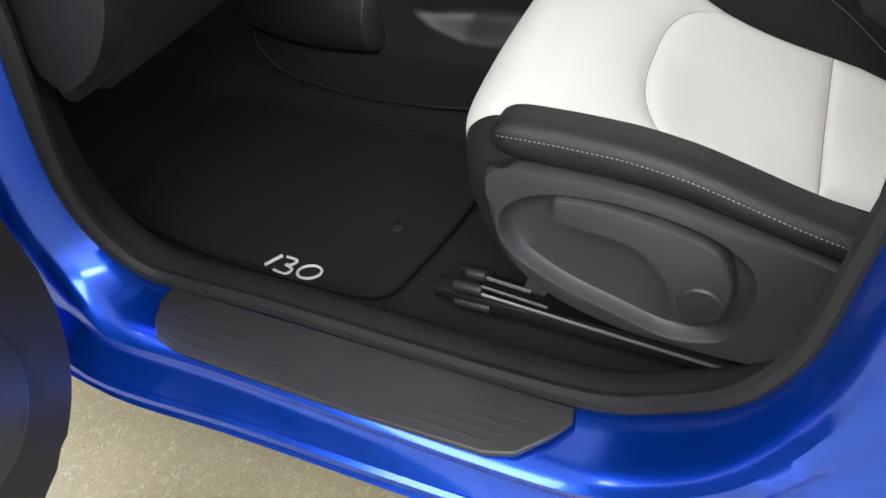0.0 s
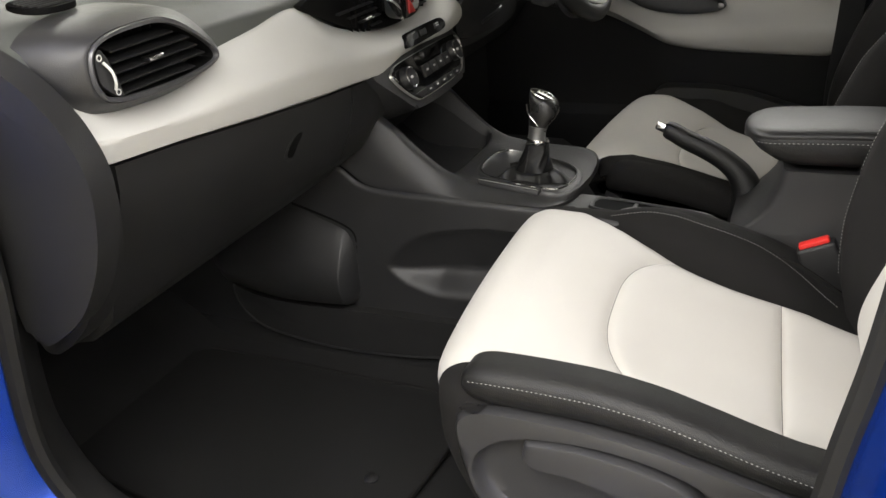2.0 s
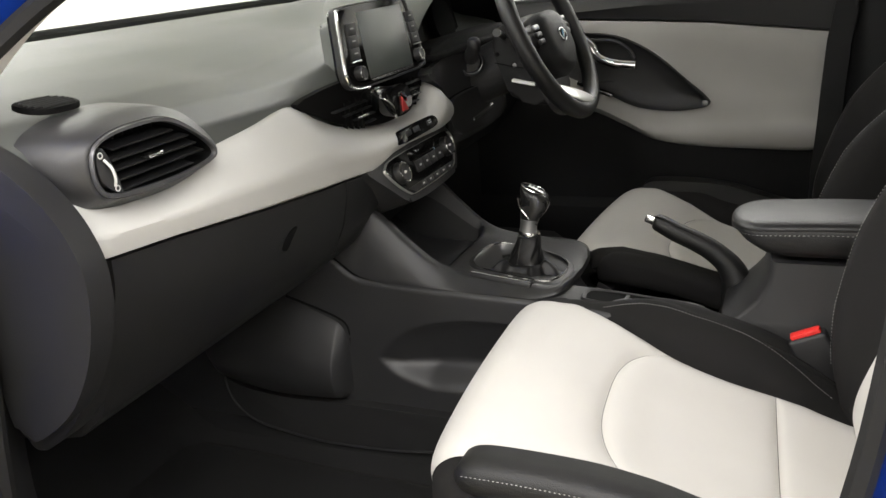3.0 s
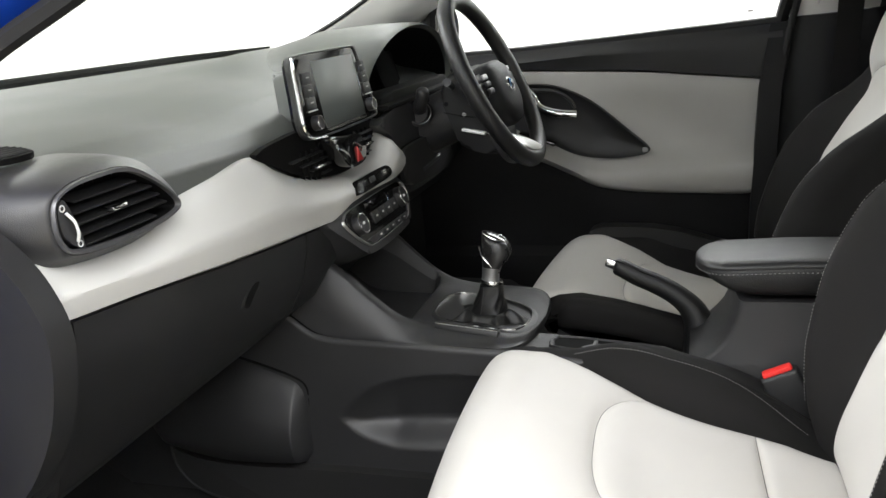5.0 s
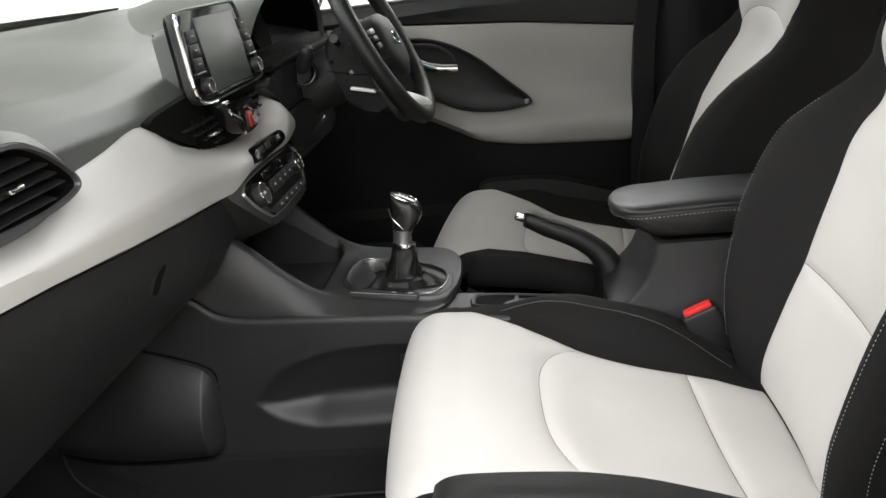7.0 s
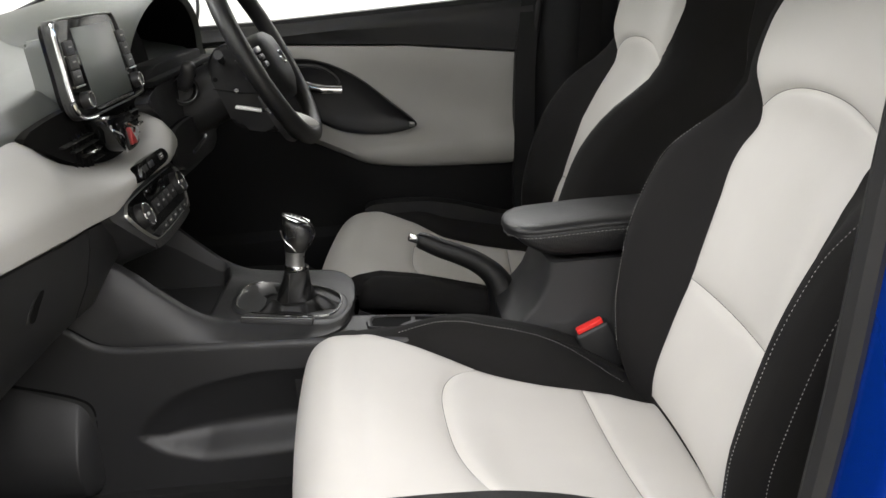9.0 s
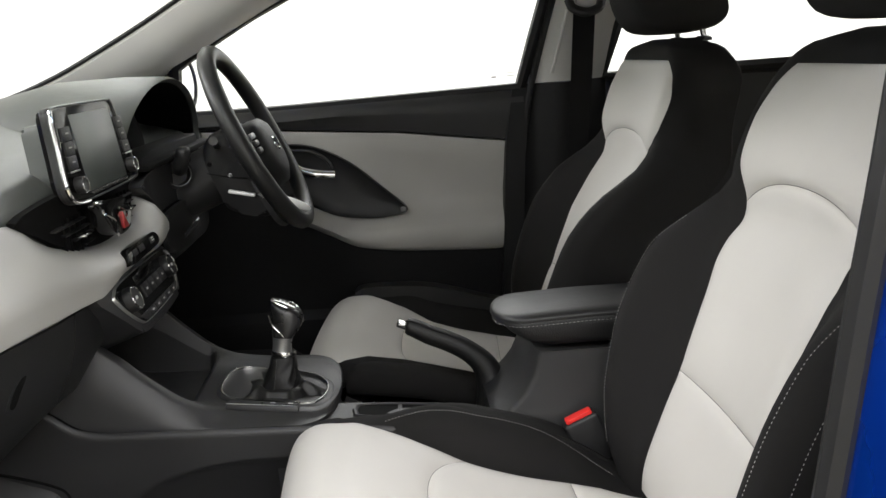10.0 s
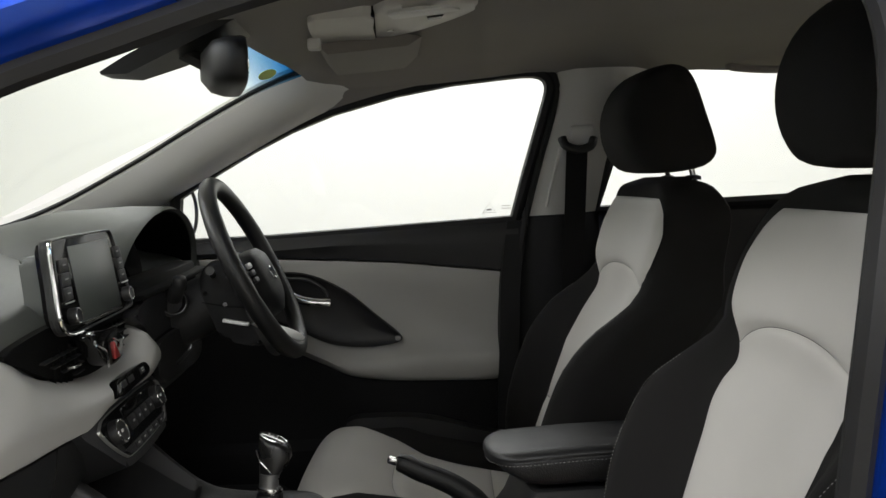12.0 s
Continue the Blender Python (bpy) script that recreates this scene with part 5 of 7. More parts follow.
def hollow(x, z):
    """Depth of the map pocket in the console flank: a sloping ledge below, a wall leaning out above."""
    top = smooth(x, [-0.225, -0.215, -0.205, -0.185, -0.161, -0.10, -0.03, 0.04, 0.3], [0.490, 0.503, 0.514, 0.531, 0.547, 0.565, 0.572, 0.571, 0.56])
    low = smooth(x, [-0.225, -0.21, -0.19, -0.16, -0.135, -0.06, 0.0, 0.3], [0.489, 0.470, 0.455, 0.444, 0.438, 0.4395, 0.443, 0.45])
    if x <= -0.225 or z >= top or z <= low:
        return 0.0
    t = (z - low) / (top - low)
    deep = 0.036 * min(1.0, (x + 0.225) / 0.09) ** 0.8
    rise = min(t / 0.34, 1.0)
    rise = rise * rise * (3 - 2 * rise)
    fall = min((1 - t) / 0.62, 1.0)
    return deep * rise * fall ** 0.75


def flank(sign):
    """One side panel of the console, with a rounded lip at the groove."""
    def f(u, v):
        x = -1.12 + 1.78 * u
        top = crease_z(x) - 0.001
        if sign > 0:
            top = min(top, smooth(x, [0.02, 0.09], [0.62, 0.47]))
        z = 0.30 + (top - 0.30) * v
        y = 0.174 - 0.010 * max(0.0, (z - 0.30) / 0.3) - hollow(x, z)
        e = max(0.0, 1 - (top - z) / 0.010)
        y -= 0.006 * (1 - math.sqrt(max(0.0, 1 - e * e)))
        return x, MIDY + sign * y, z
    return f


part("console_side", sheet(flank(-1), 230, 110), CONSOLE, con, "charcoal console flank with map pocket", angle=50)
part("console_side", sheet(flank(1), 40, 30), CONSOLE, con, "charcoal console flank", angle=50)
part("groove", sheet(lambda u, v: (-0.40 + 0.56 * u, MIDY - (0.160 - 0.020 * v), crease_z(-0.40 + 0.56 * u) - 0.004 - 0.004 * v), 60, 2, 0.003), DARK, con)


def plinth_half(x):
    """Half width of the raised gear platform, round at its rear end."""
    base = smooth(x, [-0.42, -0.2, 0.02], [0.1455, 0.1455, 0.1440])
    if x > 0.0:
        base *= max(0.0, 1 - ((x) / 0.0855) ** 3.2) ** (1 / 2.6)
    return base


def upper_ring(x):
    rim = smooth(x, [-0.42, -0.30, -0.24, -0.209, -0.183, -0.16, -0.137, -0.115, -0.097, -0.055, 0.03, 0.085], [0.765, 0.752, 0.738, 0.717, 0.692, 0.671, 0.652, 0.639, 0.632, 0.6245, 0.6165, 0.611])
    o = plinth_half(x)
    half = min(smooth(x, [-0.42, -0.2, -0.1, 0.0], [0.120, 0.116, 0.110, 0.108]), o * 0.80)
    low = min(crease_z(x), rim) - 0.012
    wall = smooth(x, [-0.144, -0.137, -0.127, -0.120], [0.0, 0.12, 0.88, 1.0])
    floor = (0.575 + 0.0 * x) * (1 - wall) + min(deck_z(x), rim - 0.0005) * wall
    k = min(1.0, half / 0.05)
    pts = [(o, low), (o - 0.001, low + 0.004), (o - 0.004 * k, low + 0.3 * (rim - low)), (half + 0.012 * k, rim - 0.006), (half + 0.007 * k, rim - 0.002), (half, rim), (half - 0.006 * k, rim - 0.0008), (half - 0.012 * k, rim * 0.72 + floor * 0.28), (half - 0.020 * k, rim * 0.3 + floor * 0.7), (half - 0.032 * k, floor + 0.04 * (rim - floor)), (half - 0.045 * k, floor)]
    pts = pts + [(0.3 * half, floor), (0.0, floor)]
    near = [(x, MIDY - a, b) for a, b in pts]
    return near + [(x, MIDY + a, b) for a, b in pts[-2::-1]]


def lining_ring(x):
    ring = upper_ring(x)
    return [(p[0], p[1], p[2] + 0.0012) for p in ring[7:-7]]


part("tray_lining", loft([lining_ring(x) for x in np.concatenate([np.linspace(-0.42, -0.16, 30), np.linspace(-0.156, -0.124, 20)])], False, False), RUBBER, con, "black rubber tray lining", angle=60)
part("console_body", loft([upper_ring(x) for x in np.concatenate([np.linspace(-0.42, -0.16, 50), np.linspace(-0.156, -0.10, 30), np.linspace(-0.095, 0.05, 30), np.linspace(0.054, 0.0853, 26)])]), CONSOLE, con, "charcoal moulded gear platform and tray", angle=50)


def rear_ring(x):
    """The lower deck behind the gear platform, with the trough beside the handbrake."""
    top = smooth(x, [0.0, 0.10, 0.2, 0.28, 0.31, 0.34, 0.66], [0.602, 0.598, 0.590, 0.582, 0.560, 0.53, 0.53])
    o = smooth(x, [0.0, 0.26, 0.33, 0.7], [0.152, 0.152, 0.112, 0.112])
    dip = 0.10 * smooth(x, [0.075, 0.10], [0.0, 1.0]) * smooth(x, [0.34, 0.40], [1.0, 0.0])
    near = [(o, 0.45), (o, top - 0.034), (o - 0.012, top - 0.022), (0.122, top - 0.006), (0.114, top - 0.001), (0.106, top), (0.055, top), (0.0495, top - 0.003 - 0.2 * dip), (0.041, top - dip), (-0.007, top - dip)]
    far = [(-0.10, min(top - dip, 0.50)), (-0.12, 0.47), (-0.12, 0.45)]
    return [(x, MIDY - a, b) for a, b in near + far]


part("rear_deck", loft([rear_ring(x) for x in np.linspace(0.0, 0.66, 70)]), CONSOLE, con, "charcoal rear deck of the console", angle=40)
CFOOT = crom([(-0.545, 0.400), (-0.548, 0.425), (-0.52, 0.408), (-0.42, 0.398), (-0.3, 0.401), (-0.2, 0.403), (0.0, 0.402), (0.2, 0.40), (0.2, 0.34), (0.0, 0.336), (-0.12, 0.334), (-0.21, 0.324), (-0.34, 0.318), (-0.43, 0.326), (-0.50, 0.342), (-0.538, 0.375)], 4)
part("carpet_side", prism(CFOOT, "y", 0.7035, 0.73, 0.003), CARPET, con, "black carpet up the console side")
part("carpet_piping", tube(crom([(-0.538, 0.7025, 0.50), (-0.5395, 0.7025, 0.470), (-0.548, 0.7025, 0.432), (-0.540, 0.7025, 0.381), (-0.500, 0.7025, 0.343), (-0.432, 0.7025, 0.327), (-0.34, 0.7025, 0.318), (-0.205, 0.7025, 0.323), (-0.11, 0.7025, 0.334), (0.1, 0.7025, 0.34)], 5, False), 0.0022, 6), PLASTIC, con, "thin edge of the carpet")


def cover_ring(x):
    """Section of the bulging footwell cover: upright below, sloping back above."""
    top = smooth(x, [-0.60, -0.47, -0.398, -0.337, -0.305, -0.29, -0.284], [0.50, 0.565, 0.583, 0.565, 0.553, 0.540, 0.515])
    low = smooth(x, [-0.60, -0.54, -0.41, -0.294, -0.284], [0.47, 0.425, 0.404, 0.410, 0.430])
    k = math.sqrt(max(0.0, min(1.0, (-0.2835 - x) / 0.018))) * math.sqrt(max(0.0, min(1.0, (x + 0.60) / 0.05)))
    mid = low + 0.54 * (top - low)
    pts = [(0.735, low), (0.735 - 0.030 * k, low + 0.002), (0.735 - 0.046 * k, low + 0.012), (0.735 - 0.053 * k, low + 0.3 * (top - low)), (0.735 - 0.052 * k, mid - 0.014), (0.735 - 0.048 * k, mid), (0.735 - 0.036 * k, mid + 0.35 * (top - mid)), (0.735 - 0.016 * k, top - 0.012), (0.735 - 0.005 * k, top - 0.002), (0.737, top)]
    return [(x, a, b) for a, b in pts]


part("footwell_cover", loft([cover_ring(x) for x in np.concatenate([np.linspace(-0.60, -0.31, 34), np.linspace(-0.305, -0.2838, 14)])]), CONSOLE, con, "black bulging cover beside the footwell", angle=50)
part("cover_gap", tube(crom([(-0.40, 0.728, 0.588), (-0.337, 0.728, 0.569), (-0.302, 0.728, 0.556), (-0.285, 0.728, 0.543), (-0.2815, 0.728, 0.519), (-0.287, 0.728, 0.46), (-0.292, 0.728, 0.405)], 5, False), 0.0022, 6), DARK, con)

# gear lever
gear = thing("gear_lever", (-0.01, 0.885, 0.615), "gear lever with black knob and leather gaiter", "gear lever")
GF = crom([(-0.092, 0.885), (-0.090, 0.845), (-0.078, 0.822), (-0.058, 0.812), (-0.010, 0.806), (0.036, 0.802), (0.058, 0.814), (0.068, 0.852), (0.062, 0.893), (0.036, 0.919), (-0.017, 0.934), (-0.068, 0.940), (-0.087, 0.921)], 4)


def hoop(c, z, k=1.0):
    """A closed outline scaled by k, z above the sloping gear platform (or level, for a plain height)."""
    m = sum((Vector((q[0], q[1], 0)) for q in c), Vector()) / len(c)
    return [(m.x + (q[0] - m.x) * k, m.y + (q[1] - m.y) * k, z) for q in c]


def decked(c, dz, k=1.0):
    return [(x, y, deck_z(x) + dz) for x, y, _ in hoop(c, 0, k)]


part("gear_plinth", loft([decked(GF, -0.010, 1.10), decked(GF, 0.001, 1.09), decked(GF, 0.003, 1.05), decked(GF, 0.003, 0.99), decked(GF, -0.006, 0.97)], True, False), CONSOLE, gear, "charcoal plinth", angle=50)
part("chrome_frame", loft([decked(GF, 0.002, 1.005), decked(GF, 0.0052, 0.998), decked(GF, 0.0052, 0.980), decked(GF, 0.002, 0.972), decked(GF, -0.004, 0.970)], True, False), CHROME, gear, "chrome gaiter frame", angle=60)
FINE = crom([(q[0], q[1], 0) for q in GF], 3)
top = Vector((0.004, 0.866, 0.672))
foot = Vector((-0.003, 0.862, 0.626))
skirt = []
for k in range(15):
    t = k / 14
    row = []
    for q in decked(FINE, 0.0, 0.965):
        a = math.atan2(q[1] - foot.y, q[0] - foot.x)
        near_ring = Vector((foot.x + 0.0285 * math.copysign(abs(math.cos(a)) ** 0.6, math.cos(a)), foot.y + 0.024 * math.copysign(abs(math.sin(a)) ** 0.6, math.sin(a)), foot.z + 0.002))
        p = Vector(q).lerp(near_ring, t)
        p.z += -0.010 * math.sin(math.pi * min(1.0, t * 1.2)) + 0.018 * math.sin(math.pi * t) * max(0.0, math.cos(3 * a + 0.5)) ** 4 + 0.005 * math.sin(math.pi * t) * max(0.0, math.sin(5 * a + 1.0)) ** 3
        row.append(p)
    skirt.append(row)
part("gaiter_skirt", loft(skirt, True, False), GAITER, gear, "folded black leather gaiter skirt", angle=75)
sleeve = []
for k in range(15):
    t = k / 14
    c = foot.lerp(top, t)
    ra, rb = 0.0285 - 0.0105 * t ** 0.8, 0.024 - 0.0065 * t ** 0.8
    row = []
    for i in range(40):
        a = 2 * math.pi * i / 40
        w = 1 + 0.07 * math.sin(4 * a + 4.0 * t) * (1 - t) + 0.045 * math.sin(7 * a - 9 * t + 1) * math.sin(math.pi * t)
        row.append((c.x + w * ra * math.copysign(abs(math.cos(a)) ** 0.65, math.cos(a)), c.y + w * rb * math.copysign(abs(math.sin(a)) ** 0.65, math.sin(a)), c.z))
    sleeve.append(row)
gaiter = part("gaiter", loft(sleeve), GAITER, gear, "upright black leather gaiter sleeve", angle=75)
part("gaiter_seam", tube([(foot.x + (top.x - foot.x) * t - 0.008, foot.y - 0.0245 + (top.y - foot.y + 0.0065) * t, foot.z + (top.z - foot.z) * t) for t in np.linspace(0.05, 0.98, 10)], 0.0009, 5), LEATHERBLACK, gaiter)
part("collar", turned([(0.0, 0), (0.0175, 0), (0.0185, 0.003), (0.0175, 0.007), (0.0, 0.007)], top, (0.12, 0.1, 1), 24), CHROME, gear, "chrome collar")
kr = []
for z, x, y, a, b in ((0.672, 0.0, 0.869, 0.014, 0.014), (0.690, 0.003, 0.872, 0.0145, 0.015), (0.703, 0.005, 0.874, 0.018, 0.018), (0.718, 0.010, 0.877, 0.024, 0.0215), (0.735, 0.013, 0.880, 0.0275, 0.0235), (0.748, 0.013, 0.882, 0.028, 0.024), (0.757, 0.012, 0.883, 0.0255, 0.0225), (0.761, 0.011, 0.883, 0.019, 0.017)):
    z, a, b = 0.672 + (z - 0.672) * 0.84, a * (0.86 if z > 0.7 else 0.9), b * (0.88 if z > 0.7 else 0.9)
    kr.append([(x + a * math.copysign(abs(math.cos(t)) ** 0.8, math.cos(t)), y + b * math.copysign(abs(math.sin(t)) ** 0.8, math.sin(t)), z - 0.42 * (a * math.cos(t)) * min(max((z - 0.70) / 0.04, 0), 1)) for t in [2 * math.pi * k / 28 for k in range(28)]])
knob = part("knob", loft(kr), KNOBSKIN, gear, "glossy black leather gear knob", angle=60)
KT = 0.7475
# grey metal here stands in for the highlight on a dark neck
part("neck", turned([(0.0145, 0), (0.0140, 0.010), (0.0148, 0.022)], Vector((0.002, 0.868, 0.677)), (0.12, 0.1, 1), 24), STEEL, knob, "dark neck, made grey metal for its highlight")
part("knob_cap", loft([[(0.0105 + k * a * math.cos(t), 0.883 + k * 0.0150 * math.sin(t), z - 0.42 * k * a * math.cos(t)) for t in [2 * math.pi * j / 24 for j in range(24)]] for a, k, z in ((0.0185, 1.0, KT - 0.003), (0.0185, 1.0, KT + 0.001), (0.0185, 0.9, KT + 0.002))]), GLOSS, knob, "gloss shift pattern cap")
part("cap_rim", tube([(0.0105 + 0.0192 * math.cos(t), 0.883 + 0.0157 * math.sin(t), KT - 0.42 * 0.0192 * math.cos(t)) for t in [2 * math.pi * j / 28 for j in range(28)]], 0.0010, 6, True), CHROME, knob, "chrome cap rim")
for d in (-0.006, 0.0, 0.006):
    part("shift_mark", box((0.0105 + d, 0.883, KT + 0.0024 - 0.42 * d), (0.0012, 0.013, 0.0008), 0), WHITEPRINT, knob)
part("shift_mark", box((0.0105, 0.883, KT + 0.0024), (0.014, 0.0012, 0.0008), 0, 1, pose(0, 0, 0, 0, 22.8, 0)), WHITEPRINT, knob)
part("knob_trim", tube(crom([(-0.013, 0.870, 0.734), (-0.008, 0.862, 0.722), (0.002, 0.8585, 0.710), (0.010, 0.860, 0.699), (0.018, 0.866, 0.690)], 5, False), 0.0013, 6), CHROME, knob, "curved chrome line")
part("button_bed", moved(box((-0.021, 0.0, -0.002), (0.104, 0.020, 0.010), 0.002, 2), Matrix.Translation((0.0, 0.790, deck_z(0.0) + 0.003)) @ pose(0, 0, 0, -16, 5.7, -2.5)), PLASTIC, gear, "black button bed")
for k, (xa, xb) in enumerate(((-0.071, -0.022), (-0.0205, 0.0065), (0.008, 0.029))):
    bm_btn = Matrix.Translation((0.0, 0.790, deck_z(0.0) + 0.003)) @ pose(0, 0, 0, -16, 5.7, -2.5)
    btn = part("console_button", moved(box(((xa + xb) / 2, 0.0, 0.0035), (xb - xa, 0.017, 0.004), 0.001, 1), bm_btn), PLASTIC, gear, "black console button")
    if k:
        part("button_mark", moved(box(((xa + xb) / 2, 0.0, 0.0058), (0.007, 0.005, 0.0006), 0), bm_btn), WHITEPRINT, btn)
part("button_strip", moved(tube([(-0.072, -0.0100, 0.0035), (0.030, -0.0100, 0.0035)], 0.0005, 6), bm_btn), SILVER, gear, "thin silver line below the buttons")
# cup holder
CUP = crom([(0.112, 0.800), (0.122, 0.786), (0.2, 0.784), (0.28, 0.784), (0.298, 0.795), (0.298, 0.812), (0.285, 0.824), (0.2, 0.829), (0.125, 0.827), (0.112, 0.816)], 4)


def on_deck(c, dz, k):
    return [(x, y, smooth(x, [0.0, 0.10, 0.2, 0.28, 0.31], [0.602, 0.598, 0.590, 0.582, 0.574]) + dz) for x, y, _ in hoop(c, 0, k)]


cup = part("cup_holder", loft([on_deck(CUP, -0.003, 1.08), on_deck(CUP, 0.004, 1.04), on_deck(CUP, 0.004, 1.0), on_deck(CUP, 0.001, 0.97)], True, False), PLASTIC, con, "black cup holder rim", angle=60)
# flat near-black plate paints the shade of the cup's depth; nothing is hollow
part("cup_well", loft([on_deck(CUP, -0.002, 0.98), on_deck(CUP, 0.0012, 0.98)]), DARK, cup)
for cx in (0.175, 0.245):
    part("cup_grip", box((cx, 0.806, smooth(cx, [0.1, 0.28], [0.598, 0.582]) + 0.003), (0.006, 0.036, 0.003), 0.001), PLASTIC_G, cup)
# handbrake
hb = thing("handbrake", (0.31, 0.955, 0.58), "black handbrake lever with chrome release button", "handbrake")
hpath = crom([(0.192, 0.967, 0.670), (0.205, 0.966, 0.6655), (0.228, 0.965, 0.653), (0.258, 0.964, 0.640), (0.290, 0.962, 0.622), (0.317, 0.958, 0.596), (0.330, 0.954, 0.556), (0.33, 0.948, 0.495)], 4, False)
hrad = [smooth(k / (len(hpath) - 1), [0.0, 0.08, 0.3, 0.6, 0.75, 1.0], [0.0115, 0.0145, 0.0160, 0.0180, 0.0225, 0.036]) for k in range(len(hpath))]
grip = part("grip", tube(hpath, hrad, 16), BOLSTER, hb, "black handbrake grip", angle=60)
part("grip_seam", tube([(p.x - 0.002, p.y - 0.55 * r, p.z + 0.86 * r) for p, r in zip(hpath[1:20], hrad[1:20])], 0.0012, 6), DARK, grip)
part("release_button", box((0.1865, 0.967, 0.6725), (0.020, 0.013, 0.0125), 0.003, 2, pose(0, 0, 0, 0, 24, 0)), CHROME, hb, "chrome release button")
part("lever_boot", loft([[(0.335 + a * math.cos(t), 0.955 + b * math.sin(t), z) for t in [2 * math.pi * k / 20 for k in range(20)]] for z, a, b in ((0.478, 0.06, 0.046), (0.488, 0.05, 0.044), (0.51, 0.03, 0.034))]), PLASTIC, hb, "black lever boot")
# armrest on the storage box
arm = thing("armrest", (0.5, 0.89, 0.58), "black leather padded armrest on the console box", "armrest")


def box_ring(z):
    f = lerp(z, [0.57, 0.585, 0.60, 0.614, 0.64, 0.676], [0.318, 0.340, 0.355, 0.366, 0.378, 0.384])
    near = [(f - 0.006, 0.850, z), (f - 0.001, 0.808, z), (f + 0.002, 0.802, z), (f + 0.008, 0.799, z), (0.70, 0.799, z)]
    return near + [(x, 1.786 - y, z) for x, y, z in near[::-1]]


part("storage_box", loft([box_ring(z) for z in (0.46, 0.52, 0.57, 0.578, 0.585, 0.593, 0.60, 0.614, 0.64, 0.667, 0.6715)]), CONSOLE, arm, "charcoal console box", angle=50)


def rest(x):
    """Half width, underside, seam and crown of the padded lid at x."""
    t = min(max((x - 0.322) / 0.055, 0.0), 1.0)
    n = min(max((0.675 - x) / 0.03, 0.0), 1.0)
    h = math.sqrt(max(0.0, 1 - (1 - t) ** 2.6)) * math.sqrt(max(0.0, 1 - (1 - n) ** 2.6))
    seam = lerp(x, [0.322, 0.36, 0.46, 0.68], [0.712, 0.714, 0.718, 0.718])
    return 0.082 * h, seam - (seam - lerp(x, [0.322, 0.335, 0.346, 0.375, 0.40, 0.68], [0.714, 0.706, 0.697, 0.681, 0.6765, 0.6765])) * min(1.0, 0.2 + h), seam, 0.014 * math.sqrt(h)


RX = list(0.3225 + 0.06 * np.linspace(0, 1, 14) ** 1.8) + list(np.linspace(0.40, 0.64, 14)) + list(0.6748 - 0.03 * np.linspace(0.9, 0, 8) ** 1.8)
under, over, line = [], [], []
for x in RX:
    h, zb, zs, cr = rest(x)
    under.append([(x, 0.874 + a * h, b - 0.06 * a * h) for a, b in ((-0.985, zs - 0.0005), (-1.0, zs - 0.004), (-0.995, zs - 0.4 * (zs - zb)), (-0.965, zb + 0.2 * (zs - zb)), (-0.89, zb + 0.02 * (zs - zb)), (-0.7, zb), (0.7, zb), (0.89, zb + 0.02 * (zs - zb)), (0.965, zb + 0.2 * (zs - zb)), (0.995, zs - 0.4 * (zs - zb)), (1.0, zs - 0.004), (0.985, zs - 0.0005))])
    over.append([(x, 0.874 + a * h, b - 0.06 * a * h) for a, b in ((-0.982, zs - 0.001), (-0.998, zs + 0.0025), (-0.985, zs + 0.35 * cr), (-0.92, zs + 0.66 * cr), (-0.75, zs + 0.86 * cr), (-0.4, zs + 0.97 * cr), (0, zs + cr), (0.4, zs + 0.97 * cr), (0.75, zs + 0.86 * cr), (0.92, zs + 0.66 * cr), (0.985, zs + 0.35 * cr), (0.998, zs + 0.0025), (0.982, zs - 0.001))])
    line.append((x, 0.874 - 1.004 * h, zs + 0.06 * h - 0.0055))
part("pad_base", loft(under), LEATHERBLACK, arm, "black leather pad skirt", angle=50)
part("pad", loft(over), LEATHERBLACK, arm, "black leather arm pad", angle=60)
part("stitching", stitches(line[1:-6], 0.006, 0.0004), THREAD, arm, "dark grey stitching", flat=True, recalc=False)
part("latch", box((0.338, 0.893, 0.700), (0.018, 0.05, 0.012), 0.004), PLASTIC, arm, "black lid latch")
# belt buckle
buckle = thing("seatbelt_buckle", (0.455, 0.762, 0.5), "black seat belt buckle with red release button", "seat belt buckle")
bt = pose(0, 0, 0, 0, -24, 0)
part("body", box((0.447, 0.762, 0.548), (0.052, 0.024, 0.075), 0.005, 3, bt), PLASTIC, buckle, "black buckle body")
part("release_button", box((0.4305, 0.762, 0.584), (0.041, 0.015, 0.009), 0.003, 2, bt), RED, buckle, "red release button")
part("stalk", box((0.478, 0.762, 0.485), (0.022, 0.010, 0.08), 0.003, 2, bt), STEEL, buckle, "steel buckle stalk")

# ---- far side: driver door, pillars, windows ----


def side_y(z):
    """The far glass line leans in above the waist."""
    return 1.62 - 0.375 * (z - 1.0)


WIN = [(-0.290, 1.000), (-0.272, 1.098), (-0.232, 1.123), (-0.165, 1.160), (-0.097, 1.196), (-0.01, 1.236), (0.084, 1.270), (0.222, 1.304), (0.346, 1.324), (0.45, 1.333), (0.50, 1.3365), (0.524, 1.336),
       (0.539, 1.3325), (0.549, 1.325), (0.5537, 1.314), (0.5537, 1.302), (0.549, 1.28), (0.537, 1.234), (0.510, 1.13), (0.484, 1.024), (0.20, 1.012), (-0.081, 1.001)]


